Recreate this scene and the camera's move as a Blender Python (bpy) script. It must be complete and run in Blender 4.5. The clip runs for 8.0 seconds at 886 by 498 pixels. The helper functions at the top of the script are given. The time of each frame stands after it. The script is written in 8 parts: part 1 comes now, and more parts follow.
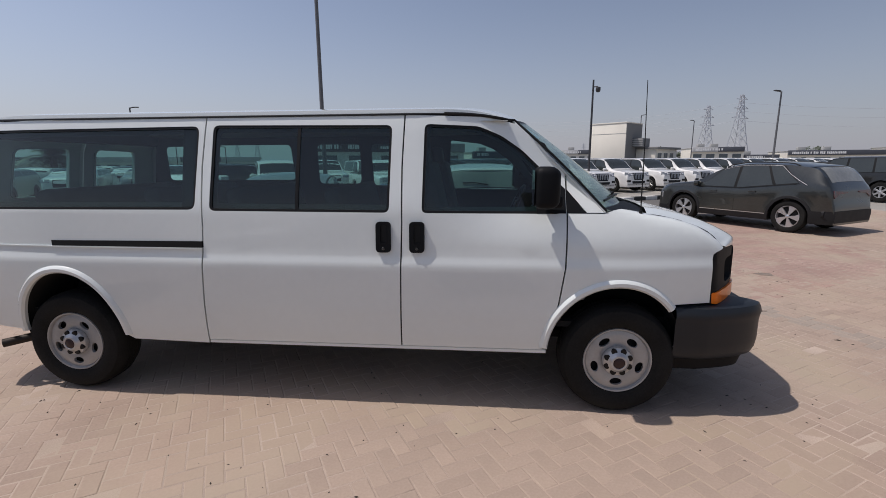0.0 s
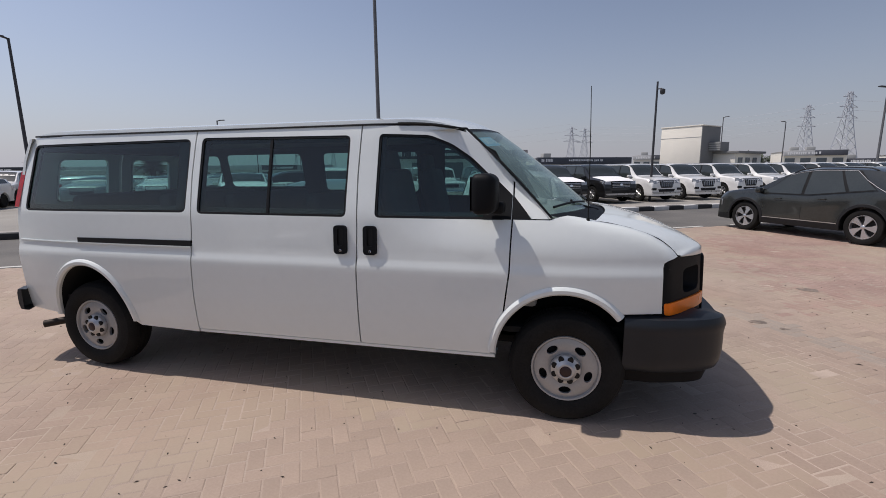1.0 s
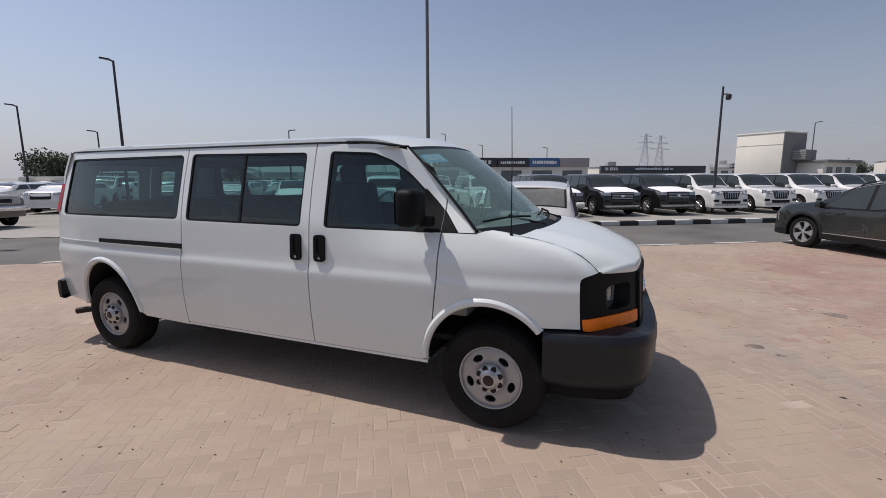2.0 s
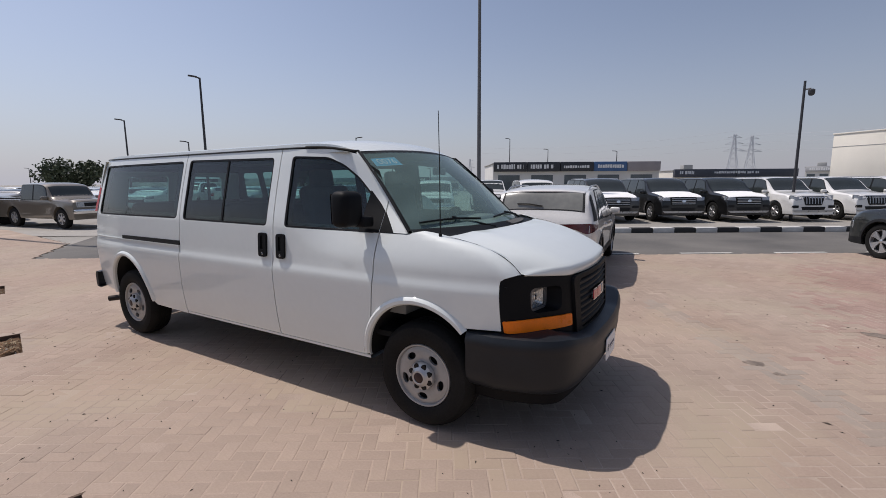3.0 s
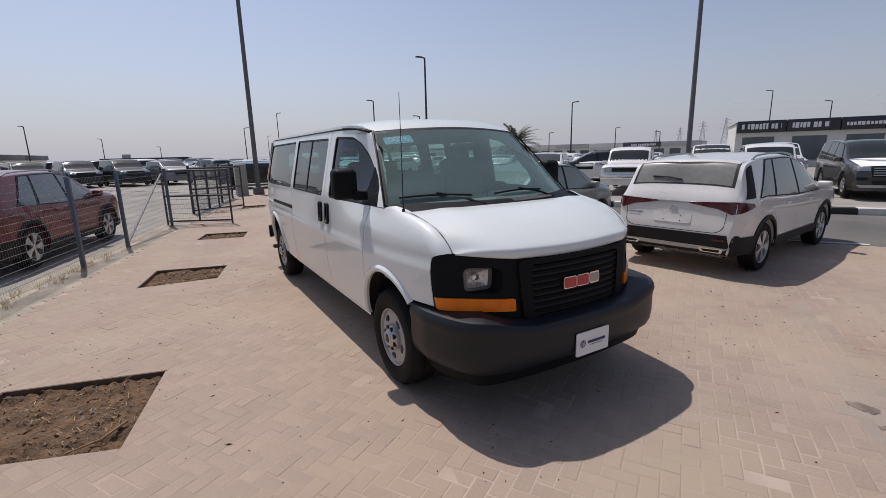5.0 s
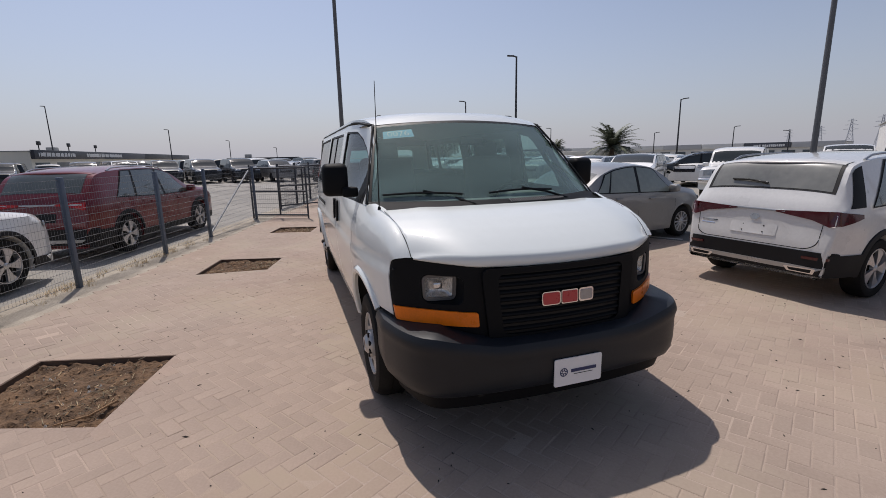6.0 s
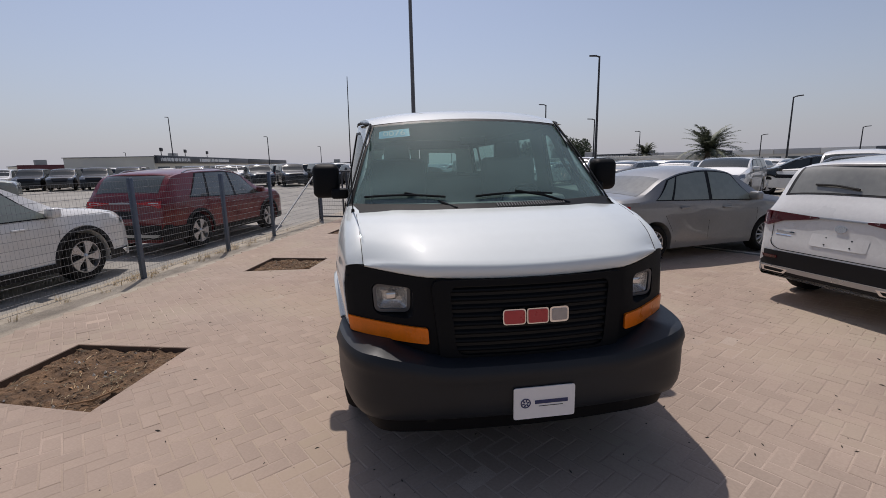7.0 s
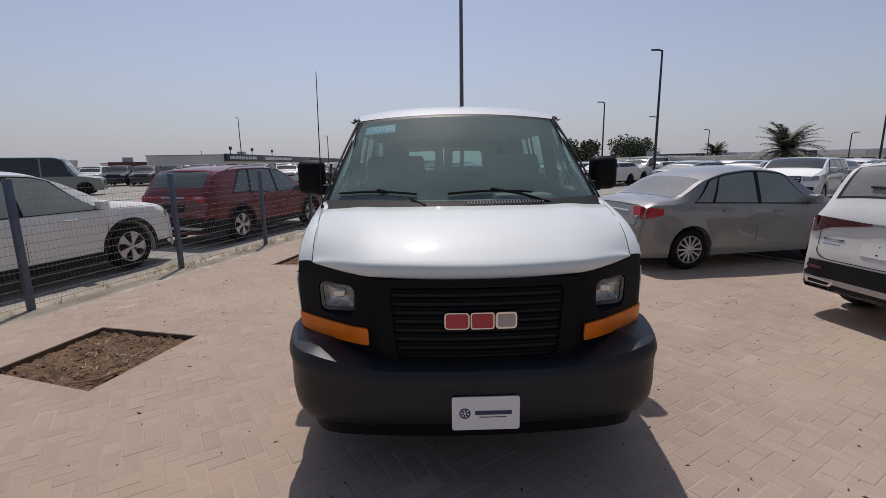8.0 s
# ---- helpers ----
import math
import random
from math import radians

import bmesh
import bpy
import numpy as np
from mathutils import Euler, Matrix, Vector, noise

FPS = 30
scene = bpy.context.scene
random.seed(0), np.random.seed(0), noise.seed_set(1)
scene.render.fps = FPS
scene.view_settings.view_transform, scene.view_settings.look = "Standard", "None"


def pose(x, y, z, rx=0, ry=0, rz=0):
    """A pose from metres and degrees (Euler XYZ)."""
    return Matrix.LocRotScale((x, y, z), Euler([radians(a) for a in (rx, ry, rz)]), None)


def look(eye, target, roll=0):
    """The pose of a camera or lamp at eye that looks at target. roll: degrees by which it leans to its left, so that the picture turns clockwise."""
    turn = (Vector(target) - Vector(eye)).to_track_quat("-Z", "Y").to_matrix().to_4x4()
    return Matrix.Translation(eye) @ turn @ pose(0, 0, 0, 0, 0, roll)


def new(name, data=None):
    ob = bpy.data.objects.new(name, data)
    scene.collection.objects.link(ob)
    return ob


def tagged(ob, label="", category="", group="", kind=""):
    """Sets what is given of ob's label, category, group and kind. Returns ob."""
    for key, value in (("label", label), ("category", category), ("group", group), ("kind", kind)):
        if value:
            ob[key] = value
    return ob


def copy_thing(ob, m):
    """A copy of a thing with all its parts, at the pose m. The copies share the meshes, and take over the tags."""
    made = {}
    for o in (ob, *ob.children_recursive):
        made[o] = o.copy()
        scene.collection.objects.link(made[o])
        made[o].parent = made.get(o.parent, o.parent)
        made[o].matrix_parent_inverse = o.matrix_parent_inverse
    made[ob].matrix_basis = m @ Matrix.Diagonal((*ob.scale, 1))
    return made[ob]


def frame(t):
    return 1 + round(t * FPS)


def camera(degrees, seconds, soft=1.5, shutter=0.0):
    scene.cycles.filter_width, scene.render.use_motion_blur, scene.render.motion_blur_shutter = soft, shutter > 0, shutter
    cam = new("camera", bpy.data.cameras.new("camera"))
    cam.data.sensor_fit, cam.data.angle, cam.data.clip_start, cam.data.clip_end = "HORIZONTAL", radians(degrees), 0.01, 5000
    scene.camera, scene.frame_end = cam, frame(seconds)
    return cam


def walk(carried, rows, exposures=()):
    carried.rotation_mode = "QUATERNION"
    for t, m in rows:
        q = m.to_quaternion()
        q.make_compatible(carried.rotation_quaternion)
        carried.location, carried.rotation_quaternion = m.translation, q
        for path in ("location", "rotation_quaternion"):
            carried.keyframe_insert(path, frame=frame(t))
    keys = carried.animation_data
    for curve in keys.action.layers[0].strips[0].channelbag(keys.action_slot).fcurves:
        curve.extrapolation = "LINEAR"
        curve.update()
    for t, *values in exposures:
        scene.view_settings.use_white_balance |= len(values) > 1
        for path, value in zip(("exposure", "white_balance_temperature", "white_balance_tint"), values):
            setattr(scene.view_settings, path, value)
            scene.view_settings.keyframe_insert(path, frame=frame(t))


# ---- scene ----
cam = camera(88.9, 8.0, soft=0.8)
PATH = [
    (0, (-0.892, -2.921, 1.685), (-1.074, -0.965, 1.306), -0.3),
    (0.5, (-0.491, -2.898, 1.692), (-0.806, -0.959, 1.318), -0.4),
    (1, (-0.102, -2.915, 1.684), (-0.577, -1.004, 1.335), -0.6),
    (1.5, (0.325, -2.902, 1.704), (-0.3, -1.029, 1.381), -0.4),
    (2, (0.799, -2.817, 1.734), (0.054, -0.988, 1.418), -0.2),
    (2.2, (1.03, -2.784, 1.726), (0.238, -0.972, 1.429), -0.2),
    (3.3, (1.903, -2.351, 1.711), (0.799, -0.716, 1.379), -0.5),
    (3.5, (2.09, -2.251, 1.74), (0.93, -0.666, 1.363), -0.7),
    (4, (2.425, -1.965, 1.768), (1.075, -0.544, 1.372), -0.8),
    (4.5, (2.761, -1.693, 1.753), (1.219, -0.486, 1.347), -1.1),
    (4.7, (2.886, -1.562, 1.771), (1.276, -0.451, 1.357), -1.3),
    (5.8, (3.1, -0.657, 1.698), (1.287, 0.083, 1.292), -1.2),
    (6, (3.08, -0.492, 1.695), (1.225, 0.137, 1.291), -1.2),
    (6.5, (3.019, -0.131, 1.673), (1.094, 0.245, 1.283), -1.5),
    (7, (3.012, 0.218, 1.649), (1.069, 0.504, 1.273), -1.2),
    (7.5, (3.007, 0.528, 1.648), (1.052, 0.717, 1.273), -0.8),
    (8, (2.965, 0.767, 1.621), (1.001, 0.81, 1.246), -0.9),
]
walk(cam, [(t, look(eye, target, roll)) for t, eye, target, roll in PATH], exposures=[(0.0, -0.05, 6560, 15), (4.5, -0.05, 6560, 15), (8.0, -0.24, 6560, 15)])

# ==== place ====
# ---- world and sun ----
SUN_DIR = Vector((0.50, 0.06, -1.0)).normalized()
sun_elev = math.asin(-SUN_DIR.z)
sun_az = math.atan2(-SUN_DIR.x, -SUN_DIR.y)
world = bpy.data.worlds.new("sky")
scene.world = world
world.use_nodes = True
_wn = world.node_tree.nodes
_sky = _wn.new("ShaderNodeTexSky")
_sky.sky_type = "NISHITA"
_sky.sun_disc = False
_sky.sun_elevation = sun_elev
_sky.sun_rotation = sun_az
_sky.air_density, _sky.dust_density, _sky.ozone_density = 1.0, 1.5, 4.0
_hs = _wn.new("ShaderNodeHueSaturation")
_hs.inputs["Saturation"].default_value = 0.80
world.node_tree.links.new(_sky.outputs[0], _hs.inputs["Color"])
# pale dust haze that thickens evenly towards the horizon all round
_tc = _wn.new("ShaderNodeTexCoord")
_sep = _wn.new("ShaderNodeSeparateXYZ")
world.node_tree.links.new(_tc.outputs["Generated"], _sep.inputs[0])
_up = _wn.new("ShaderNodeMapRange")
_up.inputs["From Min"].default_value, _up.inputs["From Max"].default_value = 0.0, 0.55
_up.inputs["To Min"].default_value, _up.inputs["To Max"].default_value = 1.0, 0.0
world.node_tree.links.new(_sep.outputs[2], _up.inputs["Value"])
_pw = _wn.new("ShaderNodeMath")
_pw.operation = "POWER"
_pw.inputs[1].default_value = 3.0
world.node_tree.links.new(_up.outputs[0], _pw.inputs[0])
_am = _wn.new("ShaderNodeMath")
_am.operation = "MULTIPLY"
_am.inputs[1].default_value = 0.85
world.node_tree.links.new(_pw.outputs[0], _am.inputs[0])
_hz = _wn.new("ShaderNodeMix")
_hz.data_type = "RGBA"
_hz.inputs["B"].default_value = (4.25, 4.42, 4.98, 1)
world.node_tree.links.new(_am.outputs[0], _hz.inputs["Factor"])
world.node_tree.links.new(_hs.outputs[0], _hz.inputs["A"])
# the dusty air is brighter towards the sun than away from it
_dot = _wn.new("ShaderNodeVectorMath")
_dot.operation = "DOT_PRODUCT"
_dot.inputs[1].default_value = (-0.993, -0.12, 0.0)
world.node_tree.links.new(_tc.outputs["Generated"], _dot.inputs[0])
_glow = _wn.new("ShaderNodeMapRange")
_glow.inputs["From Min"].default_value, _glow.inputs["From Max"].default_value = -1.0, 1.0
_glow.inputs["To Min"].default_value, _glow.inputs["To Max"].default_value = 0.78, 1.09
world.node_tree.links.new(_dot.outputs["Value"], _glow.inputs["Value"])
_gain = _wn.new("ShaderNodeVectorMath")
_gain.operation = "SCALE"
world.node_tree.links.new(_hz.outputs["Result"], _gain.inputs[0])
world.node_tree.links.new(_glow.outputs[0], _gain.inputs["Scale"])
world.node_tree.links.new(_gain.outputs[0], _wn["Background"].inputs[0])
_wn["Background"].inputs[1].default_value = 0.11
_sun = bpy.data.lights.new("sun", "SUN")
_sun.energy, _sun.angle, _sun.color = 3.4, radians(0.6), (1.0, 0.955, 0.89)
sun = new("sun", _sun)
sun.rotation_euler = SUN_DIR.to_track_quat("-Z", "Y").to_euler()


# ---- materials ----
def mat(name, color, rough=0.6, metal=0.0, var=0.12, scale=6.0, fine=60.0, bump=0.0, coat=0.0, spec=0.5,
        tint=None, rvar=0.1, island=0.0, rnd=0.0, coords="Object"):
    """Principled surface with colour varied at a broad and a fine scale, and a fine relief."""
    m = bpy.data.materials.new(name)
    m.use_nodes = True
    nt = m.node_tree
    b = nt.nodes["Principled BSDF"]
    b.inputs["Roughness"].default_value = rough
    b.inputs["Metallic"].default_value = metal
    b.inputs["Coat Weight"].default_value = coat
    b.inputs["Coat Roughness"].default_value = 0.025
    b.inputs["Specular IOR Level"].default_value = spec
    c = (*color, 1.0)
    b.inputs["Base Color"].default_value = c
    if var <= 0 and bump <= 0:
        return m
    tc = nt.nodes.new("ShaderNodeTexCoord")
    co = tc.outputs[coords]
    n1 = nt.nodes.new("ShaderNodeTexNoise")
    n1.inputs["Scale"].default_value, n1.inputs["Detail"].default_value = scale, 5.0
    n2 = nt.nodes.new("ShaderNodeTexNoise")
    n2.inputs["Scale"].default_value, n2.inputs["Detail"].default_value = fine, 3.0
    nt.links.new(co, n1.inputs["Vector"])
    nt.links.new(co, n2.inputs["Vector"])
    mix = nt.nodes.new("ShaderNodeMath")
    mix.operation = "MULTIPLY_ADD"
    nt.links.new(n1.outputs["Fac"], mix.inputs[0])
    mix.inputs[1].default_value = 1.4
    half = nt.nodes.new("ShaderNodeMath")
    half.operation = "MULTIPLY_ADD"
    nt.links.new(n2.outputs["Fac"], half.inputs[0])
    half.inputs[1].default_value, half.inputs[2].default_value = 0.8, -0.6
    nt.links.new(half.outputs[0], mix.inputs[2])
    ramp = nt.nodes.new("ShaderNodeMix")
    ramp.data_type = "RGBA"
    t = tint or color
    lo = tuple(max(0.0, v * (1 - var)) for v in color)
    hi = tuple(min(1.0, v * (1 + var)) for v in t)
    ramp.inputs["A"].default_value, ramp.inputs["B"].default_value = (*lo, 1), (*hi, 1)
    nt.links.new(mix.outputs[0], ramp.inputs["Factor"])
    col = ramp.outputs["Result"]
    if island or rnd:
        if island:
            g = nt.nodes.new("ShaderNodeNewGeometry").outputs["Random Per Island"]
            amt = island
        else:
            g = nt.nodes.new("ShaderNodeObjectInfo").outputs["Random"]
            amt = rnd
        mr = nt.nodes.new("ShaderNodeMapRange")
        mr.inputs["To Min"].default_value, mr.inputs["To Max"].default_value = 1 - amt, 1 + amt
        nt.links.new(g, mr.inputs["Value"])
        hs = nt.nodes.new("ShaderNodeHueSaturation")
        nt.links.new(mr.outputs[0], hs.inputs["Value"])
        nt.links.new(col, hs.inputs["Color"])
        col = hs.outputs["Color"]
    nt.links.new(col, b.inputs["Base Color"])
    rr = nt.nodes.new("ShaderNodeMapRange")
    rr.inputs["To Min"].default_value, rr.inputs["To Max"].default_value = max(0.02, rough - rvar), min(1, rough + rvar)
    nt.links.new(n1.outputs["Fac"], rr.inputs["Value"])
    nt.links.new(rr.outputs[0], b.inputs["Roughness"])
    if bump > 0:
        bp = nt.nodes.new("ShaderNodeBump")
        bp.inputs["Strength"].default_value, bp.inputs["Distance"].default_value = 0.6, bump
        nt.links.new(n2.outputs["Fac"], bp.inputs["Height"])
        nt.links.new(bp.outputs[0], b.inputs["Normal"])
    return m


def glass_mat(name, tint, rough=0.02, dust_veil=0.0, veil=(0.44, 0.48, 0.46)):
    """Thin tinted pane: clear tint behind a Fresnel reflection, with a pale veil of dusty film and painted reflection.
    """
    m = bpy.data.materials.new(name)
    m.use_nodes = True
    nt = m.node_tree
    nt.nodes.remove(nt.nodes["Principled BSDF"])
    out = nt.nodes["Material Output"]
    tr = nt.nodes.new("ShaderNodeBsdfTransparent")
    tr.inputs[0].default_value = (*tint, 1)
    gl = nt.nodes.new("ShaderNodeBsdfGlossy")
    gl.inputs["Roughness"].default_value = rough
    lw = nt.nodes.new("ShaderNodeLayerWeight")
    lw.inputs[0].default_value = 0.5
    pw = nt.nodes.new("ShaderNodeMath")
    pw.operation = "POWER"
    pw.inputs[1].default_value = 4.0
    nt.links.new(lw.outputs["Facing"], pw.inputs[0])
    fr = nt.nodes.new("ShaderNodeMath")
    fr.operation = "MULTIPLY_ADD"
    fr.inputs[1].default_value, fr.inputs[2].default_value = 0.92, 0.06
    nt.links.new(pw.outputs[0], fr.inputs[0])
    mx = nt.nodes.new("ShaderNodeMixShader")
    nt.links.new(fr.outputs[0], mx.inputs[0])
    nt.links.new(tr.outputs[0], mx.inputs[1])
    nt.links.new(gl.outputs[0], mx.inputs[2])
    last = mx.outputs[0]
    if dust_veil > 0:
        df = nt.nodes.new("ShaderNodeBsdfDiffuse")
        df.inputs[0].default_value = (*veil, 1)
        nz = nt.nodes.new("ShaderNodeTexNoise")
        nz.inputs["Scale"].default_value = 3.0
        mr = nt.nodes.new("ShaderNodeMapRange")
        mr.inputs["To Min"].default_value, mr.inputs["To Max"].default_value = dust_veil * 0.5, dust_veil * 1.5
        nt.links.new(nz.outputs["Fac"], mr.inputs["Value"])
        m2 = nt.nodes.new("ShaderNodeMixShader")
        nt.links.new(mr.outputs[0], m2.inputs[0])
        nt.links.new(last, m2.inputs[1])
        nt.links.new(df.outputs[0], m2.inputs[2])
        last = m2.outputs[0]
    nt.links.new(last, out.inputs[0])
    return m


VAN_WHITE = mat("van_white_paint", (0.715, 0.755, 0.738), 0.5, 0, 0.03, 1.2, 18, 0, 1.0, 0.3)
VAN_WHITE.node_tree.nodes["Principled BSDF"].inputs["Coat Roughness"].default_value = 0.06
BLACK_PLASTIC = mat("textured_black_plastic", (0.0055, 0.0062, 0.0075), 0.58, 0, 0.25, 3, 400, 0.0006, spec=0.14)
BUMPER_GREY = mat("faded_bumper_plastic", (0.0085, 0.0105, 0.0135), 0.45, 0, 0.2, 3, 500, 0.0004, spec=0.35, tint=(0.014, 0.0175, 0.023))
RUBBER = mat("tyre_rubber", (0.009, 0.009, 0.009), 0.75, 0, 0.35, 5, 80, 0.001, spec=0.16, tint=(0.015, 0.0145, 0.0135))
SEAL = mat("black_seal", (0.008, 0.008, 0.008), 0.5, 0, 0.1, spec=0.25)
STEEL_WHEEL = mat("painted_steel_wheel", (0.36, 0.36, 0.355), 0.4, 0.35, 0.12, 8, 60, 0, 0.2)
ALLOY = mat("alloy_rim", (0.55, 0.55, 0.56), 0.3, 0.8, 0.08, 6, 40)
DARK_BEZEL = mat("dark_lamp_bezel", (0.12, 0.12, 0.122), 0.35, 0.2, 0.15, 20, 80)
SILVER_BEZEL = mat("silver_bezel", (0.35, 0.35, 0.36), 0.3, 0.6, 0.1, 20, 80)
CHROME = mat("chrome", (0.75, 0.75, 0.76), 0.12, 1.0, 0.04, 8, 60)
AMBER = mat("amber_lens", (0.88, 0.19, 0.004), 0.3, 0, 0.15, 12, 90, 0, 0.1, 0.3)
RED_LENS = mat("red_lens", (0.46, 0.012, 0.014), 0.2, 0, 0.25, 14, 90, 0, 0.25, 0.35)
CLEAR_LENS = glass_mat("clear_lens", (0.92, 0.93, 0.94), 0.03)
REFLECTOR = mat("lamp_reflector", (0.62, 0.63, 0.62), 0.22, 0.75, 0.45, 60, 160, 0.003)
EMBLEM_RED = mat("emblem_red", (0.45, 0.02, 0.03), 0.3, 0, 0.08, 30, 200, 0, 0.6)
VAN_GLASS = glass_mat("tinted_side_glass", (0.41, 0.61, 0.59), 0.015, 0.012)
# Beyond dust, this pale green veil paints in sky and dashboard reflections.
SHIELD_GLASS = glass_mat("windscreen_glass", (0.74, 0.88, 0.83), 0.015, 0.26, (0.335, 0.49, 0.452))
TRIM_GREY = mat("interior_trim_grey", (0.038, 0.041, 0.043), 0.75, 0, 0.1, 4, 90)
SEAT_CLOTH = mat("grey_seat_cloth", (0.065, 0.066, 0.07), 0.9, 0, 0.2, 8, 200, 0.001)
HEADLINER = mat("headliner", (0.25, 0.25, 0.245), 0.9, 0, 0.05, 3, 150)
DASH = mat("dashboard_plastic", (0.24, 0.25, 0.245), 0.6, 0, 0.1, 4, 200)
UNDERBODY = mat("underbody_black", (0.008, 0.008, 0.008), 0.9, 0, 0.3, 3, 40)
PLATE_WHITE = mat("white_plate", (0.82, 0.82, 0.82), 0.4, 0, 0.03, 4, 60)
NAVY = mat("navy_print", (0.03, 0.04, 0.12), 0.5, 0, 0.05)
STICKER_BLUE = mat("blue_window_sticker", (0.12, 0.45, 0.72), 0.5, 0, 0.08, 20, 100)
STICKER_WHITE = mat("white_sticker_print", (0.75, 0.80, 0.83), 0.5, 0, 0.03)
RUSTY = mat("exhaust_steel", (0.035, 0.028, 0.024), 0.6, 0.6, 0.3, 12, 90)

# ---- mesh helpers ----
YC = 0.97


def part(name, bm, material, parent=None, label="", smooth=35):
    """Links a bmesh as one mesh object, under parent if given."""
    me = bpy.data.meshes.new(name)
    nl = bm.verts.layers.float_vector.get("surface_normal")
    corners = []
    if nl is not None:
        bm.normal_update()
        for f in bm.faces:
            for v in f.verts:
                d = f.normal.dot(v[nl])
                corners.append(tuple(v[nl] * math.copysign(1, d)) if abs(d) > 0.35 else (0.0, 0.0, 0.0))
        bm.verts.layers.float_vector.remove(nl)
    bm.to_mesh(me)
    bm.free()
    if material is not None:
        me.materials.append(material)
    if smooth:
        me.polygons.foreach_set("use_smooth", [True] * len(me.polygons))
        me.set_sharp_from_angle(angle=radians(smooth))
        if corners:
            me.normals_split_custom_set(corners)
    ob = new(name, me)
    if parent is not None:
        ob.parent = parent
    if label:
        ob["label"] = label
    return ob


def from_lists(verts, faces):
    bm = bmesh.new()
    vs = [bm.verts.new(v) for v in verts]
    for f in faces:
        try:
            bm.faces.new([vs[i] for i in f])
        except ValueError:
            pass
    return bm


def merged(*bms):
    """Joins several bmeshes into the first."""
    out = bms[0]
    for b in bms[1:]:
        vs = [out.verts.new(v.co) for v in b.verts]
        b.verts.index_update()
        for f in b.faces:
            try:
                out.faces.new([vs[v.index] for v in f.verts])
            except ValueError:
                pass
        b.free()
    return out


def box(x0, x1, y0, y1, z0, z1, bev=0.01, seg=2):
    bm = bmesh.new()
    bmesh.ops.create_cube(bm, size=1)
    for v in bm.verts:
        v.co = Vector((x0 + (v.co.x + 0.5) * (x1 - x0), y0 + (v.co.y + 0.5) * (y1 - y0), z0 + (v.co.z + 0.5) * (z1 - z0)))
    if bev > 0:
        bmesh.ops.bevel(bm, geom=bm.edges[:], offset=bev, segments=seg, profile=0.5, affect="EDGES")
    return bm


def moved(bm, m):
    bmesh.ops.transform(bm, matrix=m, verts=bm.verts)
    if m.determinant() < 0:
        bmesh.ops.reverse_faces(bm, faces=bm.faces)
    return bm


def grid(rows, close_v=False, close_u=False):
    """A quad sheet over rows of points."""
    n, k = len(rows), len(rows[0])
    verts = [p for r in rows for p in r]
    faces = []
    for i in range(n if close_u else n - 1):
        for j in range(k if close_v else k - 1):
            a, b = i, (i + 1) % n
            c, d = j, (j + 1) % k
            faces.append((a * k + c, a * k + d, b * k + d, b * k + c))
    return from_lists(verts, faces)


def lathe(profile, n=32, close=False):
    """Turns (radius, y) points round the y axis."""
    rows = []
    for i in range(n):
        a = 2 * math.pi * i / n
        rows.append([(r * math.cos(a), y, r * math.sin(a)) for r, y in profile])
    bm = grid(rows, close_u=True, close_v=close)
    bmesh.ops.remove_doubles(bm, verts=bm.verts, dist=1e-5)
    bmesh.ops.recalc_face_normals(bm, faces=bm.faces)
    return bm


def tube(points, r, n=8, r_end=None):
    """A round bar along points, tapered to r_end."""
    pts = [Vector(p) for p in points]
    rows = []
    for i, p in enumerate(pts):
        d = (pts[min(i + 1, len(pts) - 1)] - pts[max(i - 1, 0)]).normalized()
        up = Vector((0, 0, 1)) if abs(d.z) < 0.9 else Vector((1, 0, 0))
        a = d.cross(up).normalized()
        b = d.cross(a)
        rr = r if r_end is None else r + (r_end - r) * i / max(1, len(pts) - 1)
        rows.append([tuple(p + rr * (math.cos(2 * math.pi * j / n) * a + math.sin(2 * math.pi * j / n) * b)) for j in range(n)])
    bm = grid(rows, close_v=True)
    bm.verts.ensure_lookup_table()
    bm.faces.new([bm.verts[j] for j in range(n)])
    bm.faces.new([bm.verts[(len(rows) - 1) * n + j] for j in range(n)])
    bmesh.ops.recalc_face_normals(bm, faces=bm.faces)
    return bm


def rounded(pts, r=0.03, seg=4):
    """Rounds the corners of a closed 2D outline."""
    out = []
    n = len(pts)
    for i in range(n):
        p = Vector(pts[i])
        a, b = Vector(pts[i - 1]), Vector(pts[(i + 1) % n])
        da, db = a - p, b - p
        rr = min(r, da.length * 0.45, db.length * 0.45)
        s, e = p + da.normalized() * rr, p + db.normalized() * rr
        for k in range(seg + 1):
            t = k / seg
            q = s * (1 - t) ** 2 + p * 2 * t * (1 - t) + e * t ** 2
            out.append((q.x, q.y))
    return out


def shrunk(pts, d):
    """Moves a closed 2D outline inwards by d (outwards where d is negative)."""
    n = len(pts)
    area = sum(pts[i - 1][0] * pts[i][1] - pts[i][0] * pts[i - 1][1] for i in range(n))
    s = 1 if area > 0 else -1
    out = []
    for i in range(n):
        a, p, b = Vector(pts[i - 1]), Vector(pts[i]), Vector(pts[(i + 1) % n])
        t = (b - a)
        t = t.normalized() if t.length > 1e-9 else Vector((1, 0))
        out.append((p.x - s * t.y * d, p.y + s * t.x * d))
    return out


